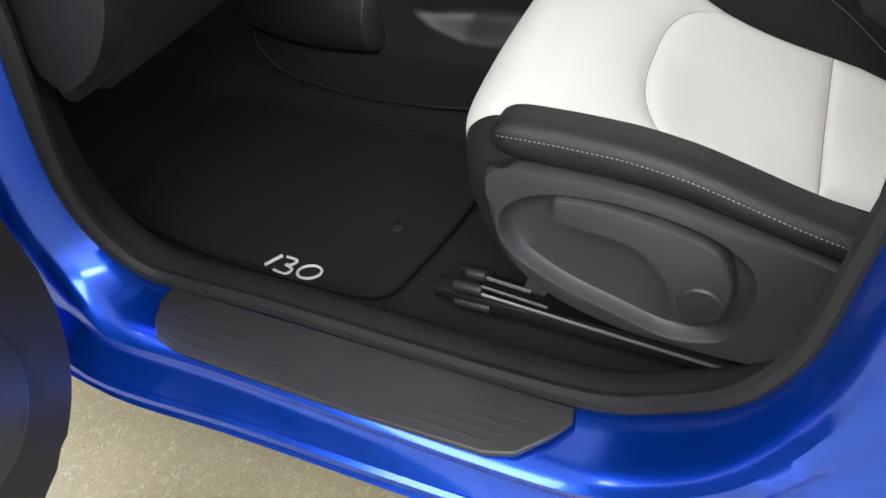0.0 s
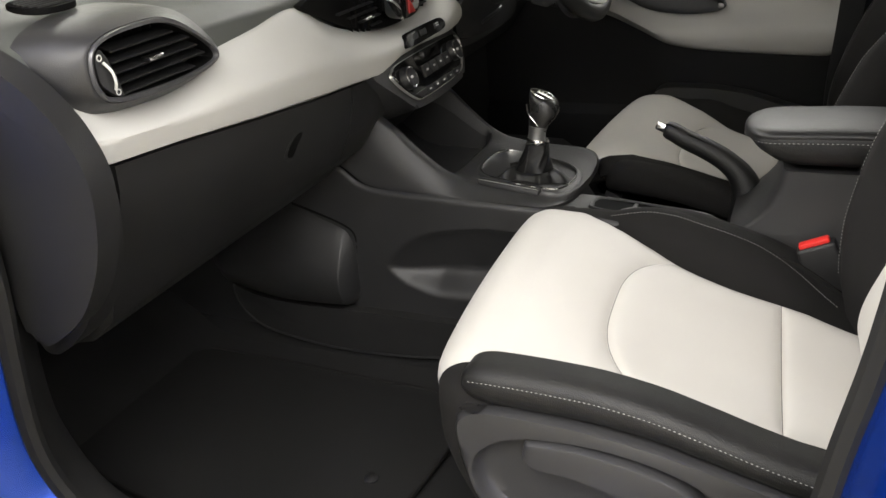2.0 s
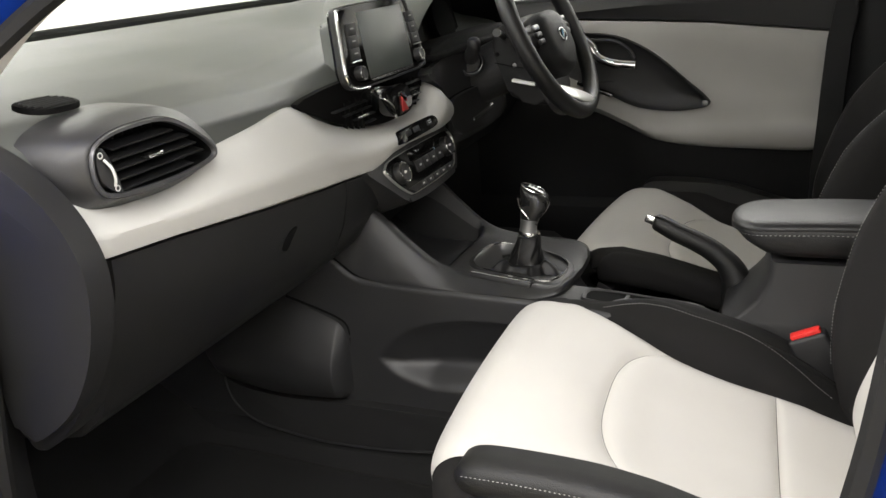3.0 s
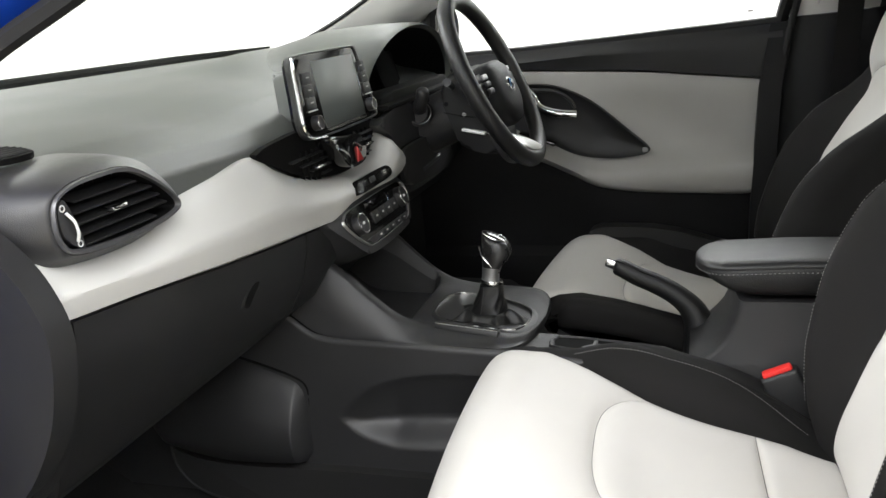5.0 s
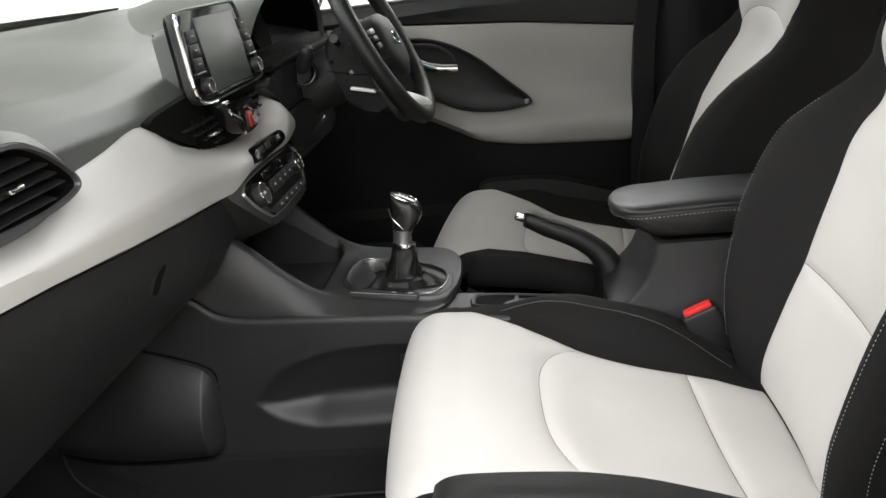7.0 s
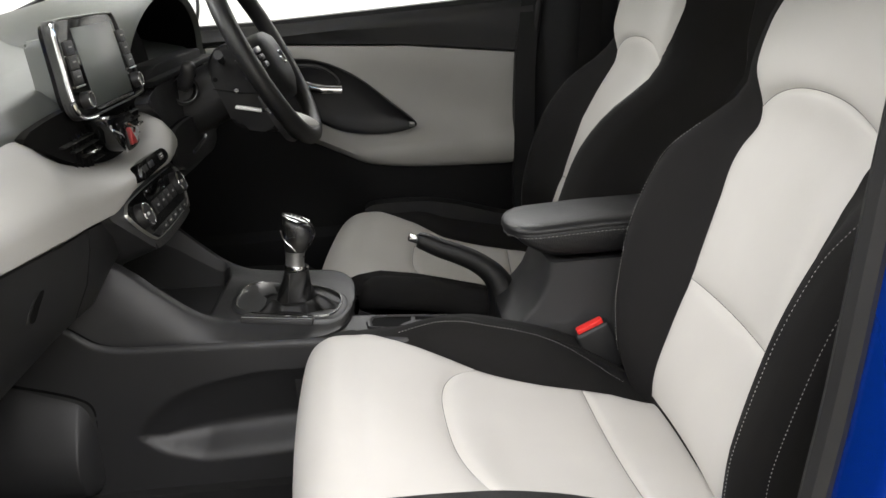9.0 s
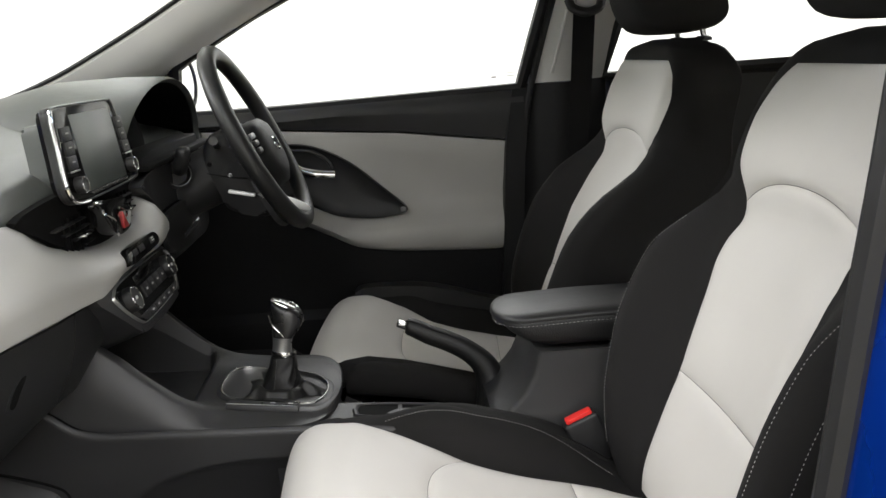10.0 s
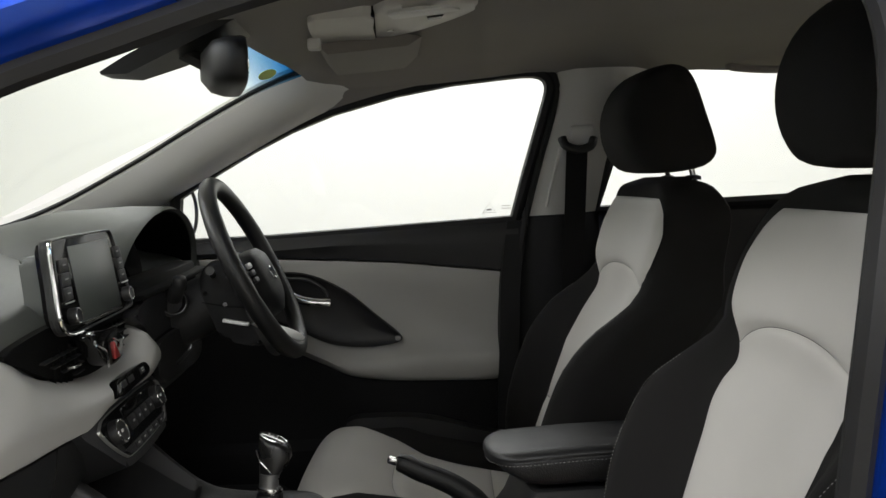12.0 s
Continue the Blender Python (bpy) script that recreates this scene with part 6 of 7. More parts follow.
def offset_poly(poly, d):
    n = len(poly)
    out = []
    area = sum(poly[i - 1][0] * poly[i][1] - poly[i][0] * poly[i - 1][1] for i in range(n))
    sg = 1 if area > 0 else -1
    for i in range(n):
        a, b, c = Vector(poly[i - 1]), Vector(poly[i]), Vector(poly[(i + 1) % n])
        t = ((b - a).normalized() + (c - b).normalized()).normalized()
        out.append((b.x + sg * t.y * d, b.y - sg * t.x * d))
    return out


def on_side(poly, dy=0.0):
    return [(x, side_y(z) + dy, z) for x, z in poly]


door = thing("driver_door", (0.1, 1.64, 0.35), "closed driver door with grey vinyl panel and dark pocket", "car door")
frame_bm = loft([on_side(offset_poly(WIN, 0.026), -0.012), on_side(offset_poly(WIN, 0.010), -0.024), on_side(offset_poly(WIN, -0.002), -0.018), on_side(offset_poly(WIN, -0.004), 0.004), on_side(offset_poly(WIN, 0.03), 0.03), on_side(offset_poly(WIN, 0.034), 0.0)], True, False)
part("window_frame", frame_bm, RUBBER, door, "black rubber window frame", angle=40)
pane = part("window_pane", prism([(x, z) for x, z in WIN], "y", 1.618, 1.622), GLASS, door, "clear side window")
for v in pane.data.vertices:
    v.co.y = side_y(v.co.z) + (v.co.y - 1.62)
pane.visible_shadow = False
mark = part("glass_mark", tube([(x, side_y(z) - 0.0035, z) for x, z in ((0.415, 1.036), (0.446, 1.036), (0.4305, 1.060))], 0.0008, 5, True), STEEL, pane, "small grey glass etching")
for dz in (0.0, 0.006):
    part("glass_mark", box((0.470, side_y(1.045) - 0.0035, 1.045 + dz), (0.020, 0.001, 0.0018), 0), THREAD, pane)
part("glass_mark", box((0.4305, side_y(1.043) - 0.0035, 1.043), (0.012, 0.001, 0.004), 0), STEEL, pane)


def upper_pad(x):
    top = lerp(x, [-0.35, -0.081, 0.484, 0.52], [0.998, 0.999, 1.022, 1.023])
    low = lerp(x, [-0.35, -0.1, 0.206, 0.457, 0.52], [0.96, 0.951, 0.929, 0.897, 0.888])
    return [(x, 1.625, top + 0.003), (x, 1.606, top), (x, 1.590, top - 0.010), (x, 1.581, top - 0.03), (x, 1.583, (top + low) / 2), (x, 1.590, low + 0.004), (x, 1.66, low)]


part("upper_pad", loft([upper_pad(x) for x in np.linspace(-0.36, 0.495, 30)]), PLASTIC, door, "black door waist pad", angle=50)


def grey_low(x):
    return smooth(x, [-0.36, -0.17, -0.09, -0.027, 0.03, 0.10, 0.20, 0.30, 0.42, 0.455, 0.47], [0.875, 0.796, 0.755, 0.730, 0.702, 0.669, 0.655, 0.650, 0.646, 0.655, 0.675])


def grey_ring(x):
    top = lerp(x, [-0.35, -0.1, 0.206, 0.457, 0.52], [0.96, 0.951, 0.929, 0.897, 0.888])
    low = grey_low(x)
    arm_z = max(low + 0.045, lerp(x, [-0.36, -0.1, 0.0, 0.1, 0.2, 0.45], [0.82, 0.78, 0.742, 0.720, 0.726, 0.735]))
    return [(x, 1.65, top), (x, 1.594, top - 0.001), (x, 1.590, top - 0.012), (x, 1.594, top - 0.05), (x, 1.600, arm_z + 0.05), (x, 1.590, arm_z + 0.012), (x, 1.566, arm_z - 0.010), (x, 1.556, arm_z - 0.03), (x, 1.560, low + 0.012), (x, 1.570, low), (x, 1.65, low - 0.004)]


part("vinyl_panel", loft([grey_ring(x) for x in np.linspace(-0.36, 0.470, 60)]), DOORGREY, door, "grey vinyl door panel and armrest", angle=60)
TEAR = crom([(-0.14, 0.918), (-0.06, 0.920), (0.012, 0.908), (0.088, 0.868), (0.162, 0.803), (0.208, 0.762), (0.212, 0.748), (0.19, 0.740), (0.132, 0.735), (0.053, 0.745), (-0.011, 0.774), (-0.06, 0.80), (-0.14, 0.81)], 5)
teardrop = part("handle_recess", loft([[(q[0], y, q[1]) for q in shift(TEAR, k)] for k, y in ((1.0, 1.60), (1.0, 1.580), (0.985, 1.5755), (0.955, 1.578), (0.85, 1.586), (0.4, 1.590))]), PLASTIC, door, "black teardrop pull recess", angle=60)
part("cup_edge", tube(crom([(-0.055, 1.578, 0.905), (0.0, 1.578, 0.900), (0.035, 1.578, 0.878), (0.045, 1.578, 0.855), (0.03, 1.578, 0.845)], 5, False), 0.0045, 8), PLASTIC_G, teardrop, "rim of the handle cup")
part("recess_tip", box((0.204, 1.578, 0.753), (0.014, 0.006, 0.012), 0.003), STEEL, teardrop)
part("door_handle", tube(crom([(-0.075, 1.572, 0.905), (-0.055, 1.566, 0.893), (-0.035, 1.562, 0.866), (-0.005, 1.560, 0.853), (0.03, 1.560, 0.848), (0.052, 1.562, 0.846)], 5, False), [0.015] * 8 + [0.012] * 10 + [0.0105] * 8, 12), CHROME, door, "satin chrome door handle")
part("window_switch", box((-0.045, 1.572, 0.792), (0.09, 0.02, 0.008), 0.002, 2, pose(0, 0, 0, 0, 22, 0)), GLOSS, door, "gloss black window switches")
part("lower_panel", loft([[(x, 1.66, grey_low(x)), (x, 1.580, grey_low(x) - 0.003), (x, 1.586, grey_low(x) - 0.03), (x, 1.590, 0.52), (x, 1.570, 0.50), (x, 1.566, 0.40), (x, 1.59, 0.35), (x, 1.66, 0.34)] for x in np.linspace(-0.36, 0.452, 20)]), DEEP, door, "black lower door panel with bin")
part("outer_skin", loft([[(x, 1.655, 0.999), (x, 1.70, 0.98), (x, 1.765, 0.85), (x, 1.78, 0.6), (x, 1.77, 0.35), (x, 1.70, 0.32), (x, 1.662, 0.33)] for x in np.linspace(-0.42, 0.50, 12)]), BLUE, door, "metallic blue outer skin")


part("door_edge", strip([(0.428, 1.552, 0.35), (0.431, 1.552, 0.6), (0.440, 1.556, 0.75), (0.448, 1.566, 0.88), (0.470, 1.586, 1.015)], [(0.475, 1.552, 0.35), (0.478, 1.552, 0.6), (0.486, 1.556, 0.75), (0.494, 1.566, 0.88), (0.514, 1.586, 1.015)], 0.05), DEEP, door, "black rear edge of the door", angle=60)
# wing mirror outside the far window
wing = thing("wing_mirror", (-0.30, 1.70, 1.0), "dark wing mirror outside the driver window", "wing mirror")
part("housing", loft([[(-0.42 + dx, 1.79 + k * 0.095 * math.cos(a), 1.06 + k * 0.064 * math.sin(a)) for a in [2 * math.pi * j / 24 for j in range(24)]] for dx, k in ((0.0, 0.5), (0.03, 0.85), (0.08, 1.0), (0.115, 1.0), (0.115, 0.93), (0.108, 0.92))]), PLASTIC, wing, "dark mirror housing", angle=50)
part("glass", prism([(1.79 + 0.086 * math.cos(a), 1.06 + 0.057 * math.sin(a)) for a in [2 * math.pi * j / 28 for j in range(28)]], "x", -0.313, -0.309, 0), MIRRORM, wing, "mirror glass")
part("arm", box((-0.35, 1.70, 1.005), (0.06, 0.10, 0.03), 0.01), PLASTIC, wing, "black mirror arm")
part("sail_panel", prism([(-0.50, 0.97), (-0.29, 0.995), (-0.276, 1.10), (-0.31, 1.09), (-0.42, 1.035)], "y", 1.582, 1.615, 0.004), PLASTIC, wing, "black triangular sail panel")

# far body shell: pillars and rear side
shell_far = thing("far_body_side", (0.6, 1.7, 0.3), "inner far side of the car body with trimmed pillars", "car body", kind="structure")
LOW = [(-0.62, 1.615, 0.955), (-0.50, 1.61, 0.99), (-0.40, 1.602, 1.045), (-0.299, 1.578, 1.090), (-0.232, 1.566, 1.123), (-0.162, 1.550, 1.160), (-0.031, 1.526, 1.226), (0.084, 1.508, 1.276), (0.2, 1.495, 1.316)]
UPP = [(-0.72, 1.54, 1.03), (-0.62, 1.525, 1.05), (-0.50, 1.49, 1.09), (-0.40, 1.468, 1.135), (-0.29, 1.45, 1.19), (-0.19, 1.43, 1.243), (-0.071, 1.415, 1.303), (0.024, 1.40, 1.340), (0.12, 1.40, 1.362)]
part("front_pillar_trim", strip(crom(LOW, 3, False), crom(UPP, 3, False), 0.05, (0.01, -0.018, -0.012), 6, (0, 0.8, 0.6)), PILLAR, shell_far, "pale grey windscreen pillar trim", angle=60)
part("windscreen_edge", tube(crom([(a - 0.01, b + 0.004, c + 0.006) for a, b, c in UPP], 3, False), 0.005, 6), RUBBER, shell_far, "thin black windscreen edge")
bpa = [(0.508, 1.600, 1.024), (0.530, 1.566, 1.12), (0.552, 1.53, 1.21), (0.574, 1.495, 1.295), (0.575, 1.47, 1.345)]
bpb = [(0.690, 1.600, 1.030), (0.698, 1.572, 1.11), (0.708, 1.540, 1.19), (0.74, 1.503, 1.28), (0.78, 1.47, 1.345)]
part("centre_pillar_trim", strip(crom(bpa, 4, False), crom(bpb, 4, False), 0.03, (0, -0.028, 0), 6, (0, 1, 0)), PILLAR, shell_far, "pale grey upper centre pillar trim", angle=60)
part("lower_pillar_trim", strip([(0.440, 1.60, 0.36), (0.445, 1.595, 0.53), (0.462, 1.60, 0.75), (0.488, 1.60, 0.95), (0.506, 1.600, 1.023)], [(0.72, 1.60, 0.36), (0.71, 1.60, 0.53), (0.70, 1.60, 0.75), (0.692, 1.60, 0.95), (0.690, 1.600, 1.028)], 0.04, (0, -0.035, 0), 6, (0, 1, 0)), DEEP, shell_far, "black lower centre pillar trim", angle=60)
part("door_seal", tube(crom([(0.452, 1.585, 0.36), (0.455, 1.58, 0.53), (0.475, 1.585, 0.75), (0.500, 1.583, 0.95), (0.516, 1.585, 1.03), (0.54, 1.55, 1.14), (0.572, 1.498, 1.28), (0.565, 1.48, 1.338), (0.50, 1.475, 1.358), (0.35, 1.48, 1.347), (0.222, 1.486, 1.327), (0.084, 1.50, 1.29)], 4, False), 0.008, 8), RUBBER, shell_far, "black door seal")
RW = [(0.690, 1.036), (0.715, 1.14), (0.755, 1.26), (0.80, 1.335), (0.87, 1.345), (1.10, 1.335), (1.35, 1.29), (1.5, 1.20), (1.5, 1.06), (1.2, 1.05), (0.95, 1.045)]
part("rear_window_frame", loft([on_side(offset_poly(RW, 0.022), -0.004), on_side(offset_poly(RW, 0.008), -0.016), on_side(offset_poly(RW, -0.004), -0.01), on_side(offset_poly(RW, -0.004), 0.006), on_side(offset_poly(RW, 0.03), 0.03)], True, False), RUBBER, shell_far, "black rear window frame", angle=40)
rpane = part("rear_side_window", prism(RW, "y", 1.618, 1.622), GLASS, shell_far, "clear rear side window")
for v in rpane.data.vertices:
    v.co.y = side_y(v.co.z) + (v.co.y - 1.62)
rpane.visible_shadow = False
part("rear_door_panel", loft([[(x, 1.66, 1.04), (x, 1.612, 1.038), (x, 1.595, 1.02), (x, 1.60, 0.95), (x, 1.605, 0.9), (x, 1.59, 0.7), (x, 1.60, 0.36), (x, 1.66, 0.35)] for x in np.linspace(0.705, 1.62, 12)]), DEEP, shell_far, "black rear door panel")
part("rear_quarter", box((1.78, 1.60, 0.85), (0.34, 0.08, 1.0), 0.01), PLASTIC, shell_far)
part("outer_side", loft([[(x, 1.662, 1.03), (x, 1.70, 1.0), (x, 1.765, 0.85), (x, 1.78, 0.6), (x, 1.77, 0.35), (x, 1.70, 0.32), (x, 1.664, 0.33)] for x in np.linspace(0.505, 1.95, 12)]), BLUE, shell_far, "metallic blue rear side")
part("outer_fender", loft([[(x, 1.662, 0.99), (x, 1.70, 0.97), (x, 1.765, 0.85), (x, 1.78, 0.6), (x, 1.77, 0.35), (x, 1.70, 0.32), (x, 1.664, 0.33)] for x in np.linspace(-1.3, -0.425, 12)]), BLUE, shell_far, "metallic blue front wing")
part("tailgate_wall", box((1.93, 0.9, 0.8), (0.06, 1.4, 1.05), 0.01), PLASTIC, shell_far, "plain dark rear wall of the cabin")

# seat belt on the far pillar
belt = thing("seat_belt", (0.62, 1.52, 1.18), "black seat belt hanging on the centre pillar", "seat belt")
part("webbing", strip([(0.595, 1.497, 1.175), (0.592, 1.515, 1.05), (0.585, 1.540, 0.85), (0.578, 1.545, 0.55)], [(0.643, 1.497, 1.175), (0.640, 1.515, 1.05), (0.632, 1.540, 0.85), (0.625, 1.545, 0.55)], 0.0015), SEATBLACK, belt, "black belt webbing")
part("belt_loop", tube(crom([(0.585, 1.495, 1.20), (0.592, 1.488, 1.182), (0.62, 1.486, 1.172), (0.648, 1.488, 1.180), (0.656, 1.495, 1.197)], 4, False), 0.010, 10), PLASTIC, belt, "black belt loop")
part("height_slider", box((0.632, 1.503, 1.205), (0.055, 0.022, 0.045), 0.008, 3, pose(0, 0, 0, 18, 0, -6)), PILLAR, belt, "pale grey height slider")
part("slider_track", box((0.573, 1.532, 1.12), (0.008, 0.008, 0.16), 0.003, 2, pose(0, 0, 0, 20, 12, 0)), PILLAR, belt)

# ---- roof, windscreen ----
roof = thing("car_roof", (0.9, 0.9, 1.4), "blue roof with grey cloth headliner inside", "car roof", kind="structure")


def liner(u, v):
    x0 = -0.028 + 0.07 * (2 * v - 1) ** 2
    x = x0 + (1.905 - x0) * u
    half = lerp(x, [0.0, 0.1, 0.3, 1.0, 1.9], [0.50, 0.53, 0.575, 0.585, 0.56])
    q = 2 * v - 1
    y = 0.9 + half * q
    z = lerp(x, [0.0, 0.06, 0.2, 0.5, 1.0, 1.9], [1.356, 1.372, 1.386, 1.392, 1.388, 1.33])
    edge = lerp(x, [0.0, 0.04, 0.12, 0.25, 0.5, 1.2, 1.9], [1.345, 1.340, 1.324, 1.328, 1.350, 1.345, 1.29])
    return x, y, z - (z - edge) * abs(q) ** 4


def rail_points(x):
    """Window-side and liner-side points of the far roof rail at x."""
    z = smooth(x, [0.0, 0.084, 0.222, 0.346, 0.45, 0.56, 0.7], [1.242, 1.272, 1.306, 1.326, 1.335, 1.338, 1.34]) + 0.007
    half = lerp(x, [0.0, 0.1, 0.3, 1.0, 1.9], [0.50, 0.53, 0.575, 0.585, 0.56])
    edge = lerp(x, [0.0, 0.04, 0.12, 0.25, 0.5, 1.2, 1.9], [1.345, 1.340, 1.324, 1.328, 1.350, 1.345, 1.29])
    return (x, side_y(z) - 0.026, z), (x, 0.9 + half - 0.02, edge + 0.004)


RAIL = [rail_points(x) for x in np.linspace(0.06, 0.62, 24)]
part("far_roof_rail", strip([a for a, b in RAIL], [b for a, b in RAIL], 0.012, (0, -0.006, -0.004), 5, (0, 0.5, 0.8)), HEADLINER, roof, "grey cloth roof rail above the window", angle=60)
part("headliner", sheet(liner, 40, 30, 0.01), HEADLINER, roof, "grey cloth headliner", angle=60)
part("roof_skin", sheet(lambda u, v: (lambda p: (p[0] * 1.02 - 0.01, 0.9 + (p[1] - 0.9) * 1.06, p[2] + 0.05))(liner(u, v)), 30, 20, 0.004), BLUE, roof, "metallic blue roof panel", angle=60)
part("near_roof_rail", strip(crom([(0.0, 0.262, 1.222), (0.10, 0.272, 1.25), (0.2, 0.287, 1.277), (0.32, 0.297, 1.292), (0.45, 0.30, 1.29), (1.0, 0.31, 1.29), (1.9, 0.33, 1.27)], 4, False), crom([(0.0, 0.40, 1.330), (0.10, 0.37, 1.33), (0.2, 0.345, 1.335), (0.32, 0.335, 1.350), (0.45, 0.33, 1.352), (1.0, 0.325, 1.348), (1.9, 0.345, 1.295)], 4, False), 0.02, (0, 0.01, -0.01), 5, (0, -0.4, 0.9)), HEADLINER, roof, "grey cloth roof rail")
NLOW = [(-0.40, 0.178, 0.985), (-0.31, 0.19, 1.035), (-0.235, 0.21, 1.098), (-0.15, 0.235, 1.146), (-0.06, 0.255, 1.194), (0.02, 0.268, 1.224), (0.10, 0.28, 1.252)]
NUPP = [(-0.62, 0.275, 1.05), (-0.50, 0.31, 1.09), (-0.40, 0.332, 1.135), (-0.29, 0.35, 1.19), (-0.19, 0.37, 1.243), (-0.071, 0.385, 1.303), (0.03, 0.40, 1.340)]
part("near_pillar_trim", strip(crom(NLOW, 4, False), crom(NUPP, 4, False), 0.03, (0.01, 0.012, -0.01), 5, (0, -0.8, 0.6)), PILLAR, roof, "pale grey near windscreen pillar trim", angle=60)


def screen_surface(u, v):
    q = 2 * v - 1
    half = 0.66 - 0.15 * u
    bow = 0.13 * (1 - q * q) * (1 - 0.75 * u)
    x = lerp(u, [0, 1], [-0.74, 0.06]) - bow
    z = lerp(u, [0, 1], [1.035, 1.352]) + 0.02 * (1 - q * q) * u
    return x, 0.9 + half * q, z + 0.018 * math.sin(math.pi * u)


ws = part("windscreen", sheet(screen_surface, 24, 24, 0.004), WSGLASS, roof, "clear windscreen with blue top band", angle=80)
ws.visible_shadow = False
part("scuttle", box((-1.05, 0.9, 0.95), (0.5, 1.4, 0.05), 0.01), PLASTIC, roof, "black scuttle below the windscreen")
part("bonnet", sheet(lambda u, v: (-1.25 - 0.8 * u, 0.2 + 1.4 * v, 0.95 - 0.14 * u - 0.05 * (2 * v - 1) ** 2), 12, 12, 0.01), BLUE, roof, "metallic blue bonnet")
SA, SB, SC = Vector((0.0149, 0.0105, 0.007)), Vector((-0.0038, 0.0431, -0.0018)), Vector((-0.0188, 1.25, 1.326))
disc = [SC + math.cos(a) * SA + math.sin(a) * SB for a in [2 * math.pi * k / 28 for k in range(28)]]
part("disc_sticker", loft([disc, [q + Vector((0.0004, 0, -0.0008)) for q in disc]]), GREEN, roof, "small green oval sticker")

mirror = thing("interior_mirror", (-0.03, 0.9, 1.30), "black interior mirror on the windscreen", "mirror")


def turned_mirror(bm):
    """The mirror is set towards the driver."""
    c = Vector((-0.025, 0.905, 1.294))
    bmesh.ops.transform(bm, matrix=Matrix.Translation(c) @ pose(0, 0, 0, 0, 0, 14) @ Matrix.Translation(-c), verts=bm.verts)
    return bm


part("housing", turned_mirror(loft([[(-0.020 + dx, 0.905 + q[0] * k * 0.118, 1.292 + q[1] * k * 0.036) for q in [(math.copysign(abs(math.cos(a)) ** 0.55, math.cos(a)), math.copysign(abs(math.sin(a)) ** 0.55, math.sin(a))) for a in [2 * math.pi * j / 28 for j in range(28)]]] for dx, k in ((-0.045, 0.45), (-0.03, 0.85), (-0.01, 0.99), (0.008, 1.0), (0.012, 0.96))])), PLASTIC, mirror, "black mirror housing", angle=50)
part("mirror_glass", turned_mirror(loft([[(-0.0075 + dx, 0.905 + q[0] * k * 0.112, 1.292 + q[1] * k * 0.031) for q in [(math.copysign(abs(math.cos(a)) ** 0.55, math.cos(a)), math.copysign(abs(math.sin(a)) ** 0.55, math.sin(a))) for a in [2 * math.pi * j / 28 for j in range(28)]]] for dx, k in ((-0.004, 1.0), (0.0005, 1.0), (0.0008, 0.98))])), MIRRORM, mirror, "mirror glass")
part("stem", tube([(-0.06, 0.905, 1.30), (-0.10, 0.905, 1.322)], 0.012, 10), PLASTIC, mirror, "black mirror stem")
part("sensor_cover", loft([[(x, 0.905 + w, z) for w, z in ((-hw, z1), (-hw * 0.8, z0), (hw * 0.8, z0), (hw, z1))] for x, hw, z0, z1 in ((-0.20, 0.03, 1.285, 1.288), (-0.16, 0.05, 1.283, 1.305), (-0.10, 0.075, 1.305, 1.328), (-0.03, 0.085, 1.335, 1.352), (0.0, 0.085, 1.350, 1.360))]), PLASTIC, mirror, "black sensor cover on the glass")

lamp = thing("overhead_console", (0.19, 0.93, 1.375), "pale grey overhead lamp console in the headliner", "reading lamp")
part("case", prism(crom([(0.187, 0.895), (0.25, 0.858), (0.31, 0.835), (0.335, 0.85), (0.325, 0.91), (0.27, 1.02), (0.22, 1.085), (0.187, 1.112)], 3), "z", 1.362, 1.392, 0.008, 3), PILLAR, lamp, "pale grey plastic case")
part("glasses_lid", prism(crom([(0.088, 0.93), (0.10, 0.91), (0.14, 0.90), (0.183, 0.897), (0.184, 1.0), (0.183, 1.113), (0.14, 1.126), (0.098, 1.132), (0.088, 1.12), (0.084, 1.03)], 3), "z", 1.358, 1.392, 0.009, 3), PILLAR, lamp, "pale grey lid")
part("lid_gap", prism([(0.1825, 0.9), (0.188, 0.9), (0.188, 1.11), (0.1825, 1.11)], "z", 1.3615, 1.375, 0), DARK, lamp)
part("lens", prism([(0.205, 0.895), (0.30, 0.852), (0.312, 0.872), (0.215, 0.93)], "z", 1.3585, 1.37, 0.003), WHITEPRINT, lamp, "white lamp lens")
part("switch", prism([(0.265, 0.925), (0.29, 0.91), (0.288, 0.93), (0.268, 0.945)], "z", 1.3595, 1.37, 0.002), PLASTIC_G, lamp)
part("screw_cover", prism([(0.205, 1.03), (0.216, 1.022), (0.218, 1.036), (0.208, 1.044)], "z", 1.3595, 1.37, 0.002), LIGHT, lamp)
visor = thing("sun_visor", (0.15, 1.25, 1.355), "grey folded sun visor below the headliner", "sun visor")
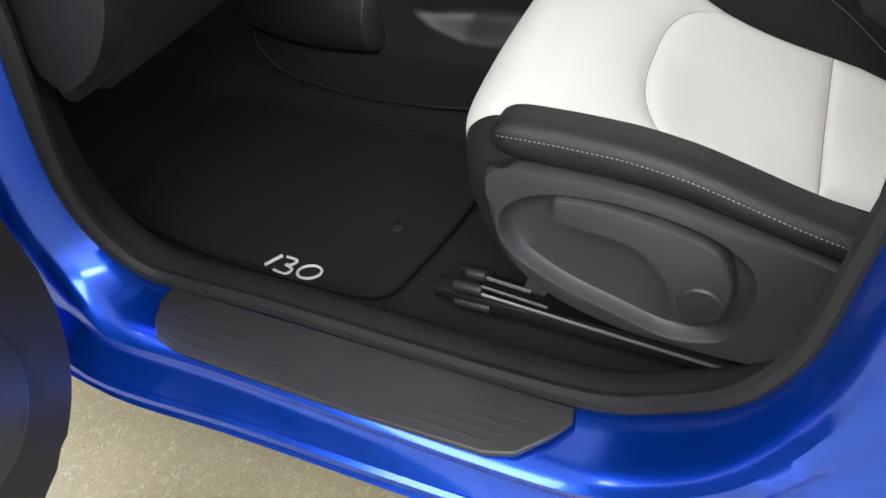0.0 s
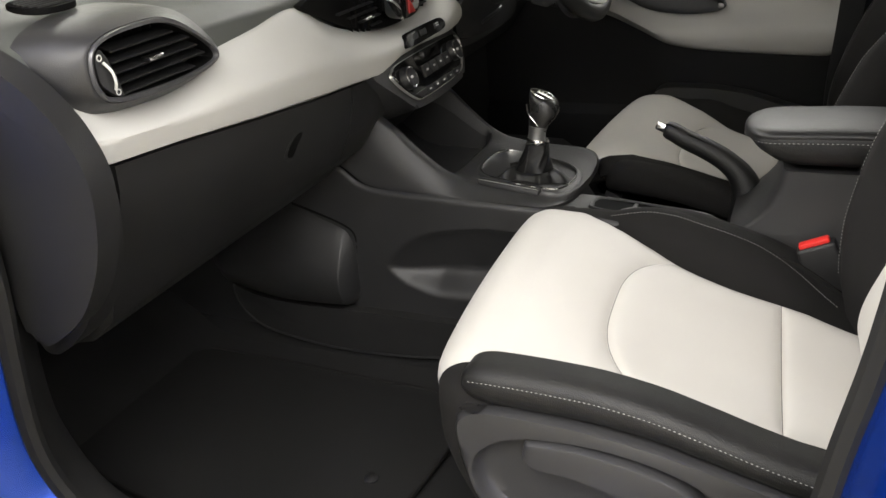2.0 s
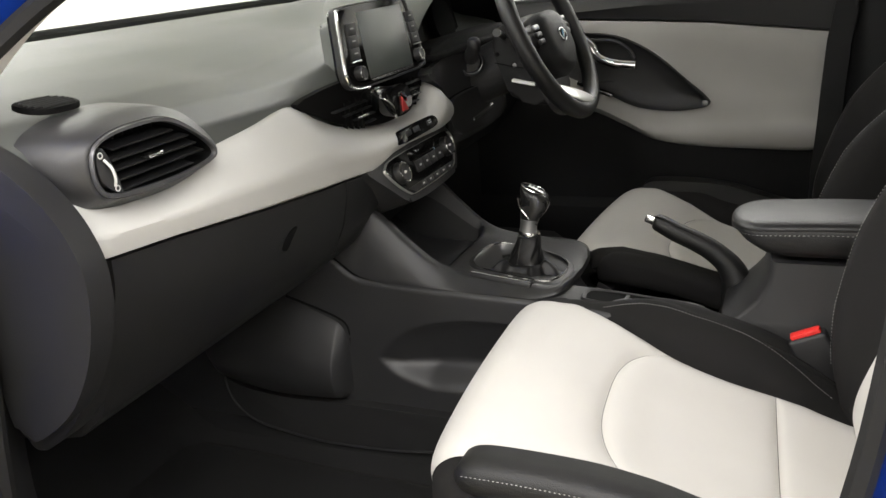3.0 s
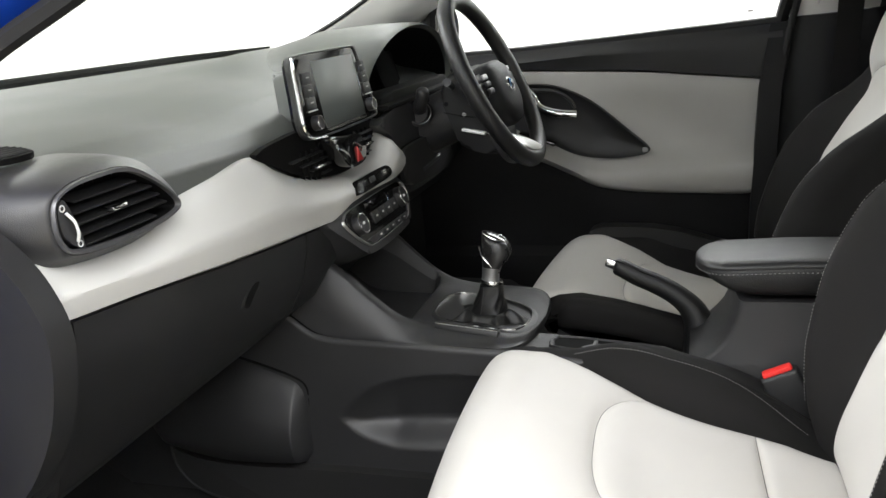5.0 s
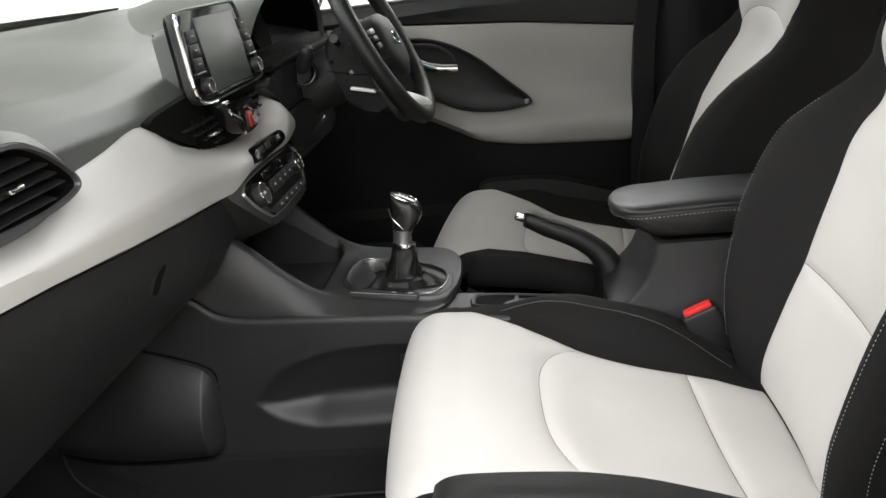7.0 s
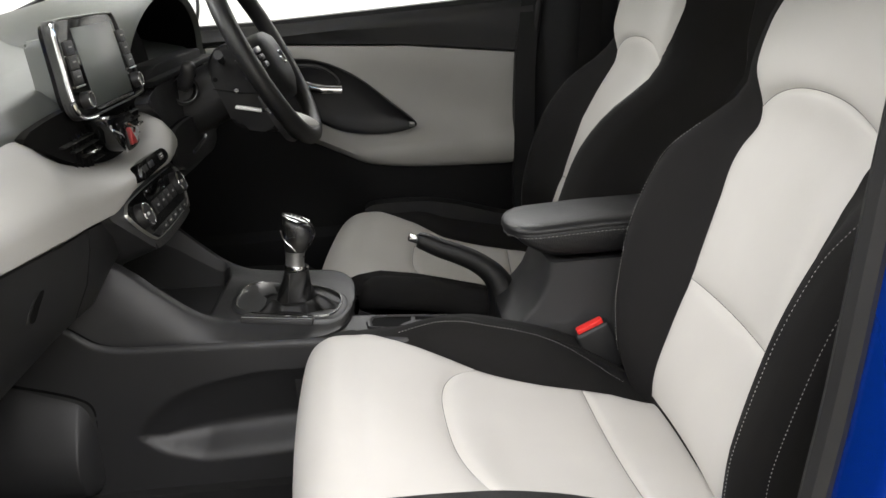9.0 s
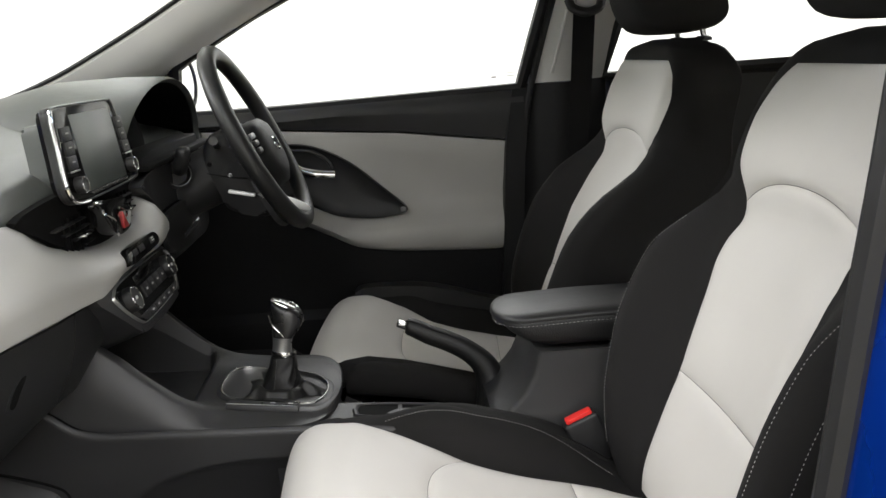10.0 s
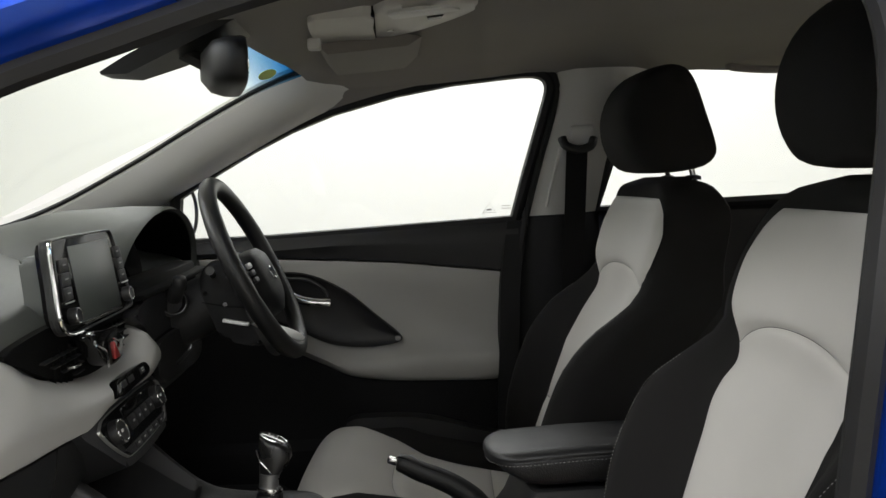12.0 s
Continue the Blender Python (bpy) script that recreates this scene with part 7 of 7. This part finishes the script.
part("visor_board", loft([[(x, y, z + t * 0.010 - 0.03 * (y > 1.4) * 0) for x, z, t in ((0.09, 1.350, 0), (0.105, 1.345, -1), (0.24, 1.356, -1), (0.265, 1.361, 0), (0.24, 1.356, 1), (0.105, 1.345, 1))] for y in (1.09, 1.10, 1.25, 1.42, 1.43)]), HEADLINER, visor, "grey visor board", angle=50)
part("visor_clip", box((0.085, 1.075, 1.35), (0.022, 0.02, 0.02), 0.004), PILLAR, visor, "pale visor clip")
grab = thing("grab_handle", (1.05, 1.45, 1.34), "grey grab handle folded at the roof edge", "grab handle")
part("handle_bar", tube(crom([(0.95, 1.462, 1.345), (0.96, 1.445, 1.335), (1.05, 1.44, 1.328), (1.14, 1.445, 1.335), (1.15, 1.462, 1.345)], 4, False), 0.008, 8), HEADLINER, grab)

# ---- near front door, standing open ----
near = thing("passenger_door", (-0.42, 0.02, 0.3), "wide open passenger door with black lower panel", "car door")
swing = Matrix.Translation((-0.40, 0.02, 0)) @ pose(0, 0, 0, 0, 0, -74)
CARD = crom([(0.035, 0.62), (0.03, 0.52), (0.05, 0.43), (0.10, 0.365), (0.18, 0.335), (0.4, 0.325), (0.8, 0.33), (0.92, 0.40), (0.97, 0.6), (1.0, 0.9), (0.9, 0.98), (0.5, 0.97), (0.1, 0.96), (0.045, 0.9)], 4)


def swung(bm):
    bmesh.ops.transform(bm, matrix=swing, verts=bm.verts)
    return bm


part("inner_panel", swung(prism(CARD, "y", 0.0, 0.085, 0.008, 3)), PLASTIC, near, "black inner door panel")
part("outer_skin", swung(prism(shift(CARD, 1.06), "y", -0.075, -0.003, 0.008, 3)), BLUE, near, "metallic blue outer skin")
part("speaker_grille", swung(turned([(0.0, 0), (0.085, 0), (0.085, 0.008), (0.078, 0.011), (0.0, 0.013)], (0.20, 0.085, 0.50), (0, 1, 0), 32)), PLASTIC_G, near, "round speaker grille")
part("door_bin", swung(prism(crom([(0.32, 0.36), (0.8, 0.37), (0.86, 0.44), (0.8, 0.5), (0.4, 0.48), (0.31, 0.42)], 4), "y", 0.08, 0.14, 0.02, 3)), PLASTIC, near, "black door bin")
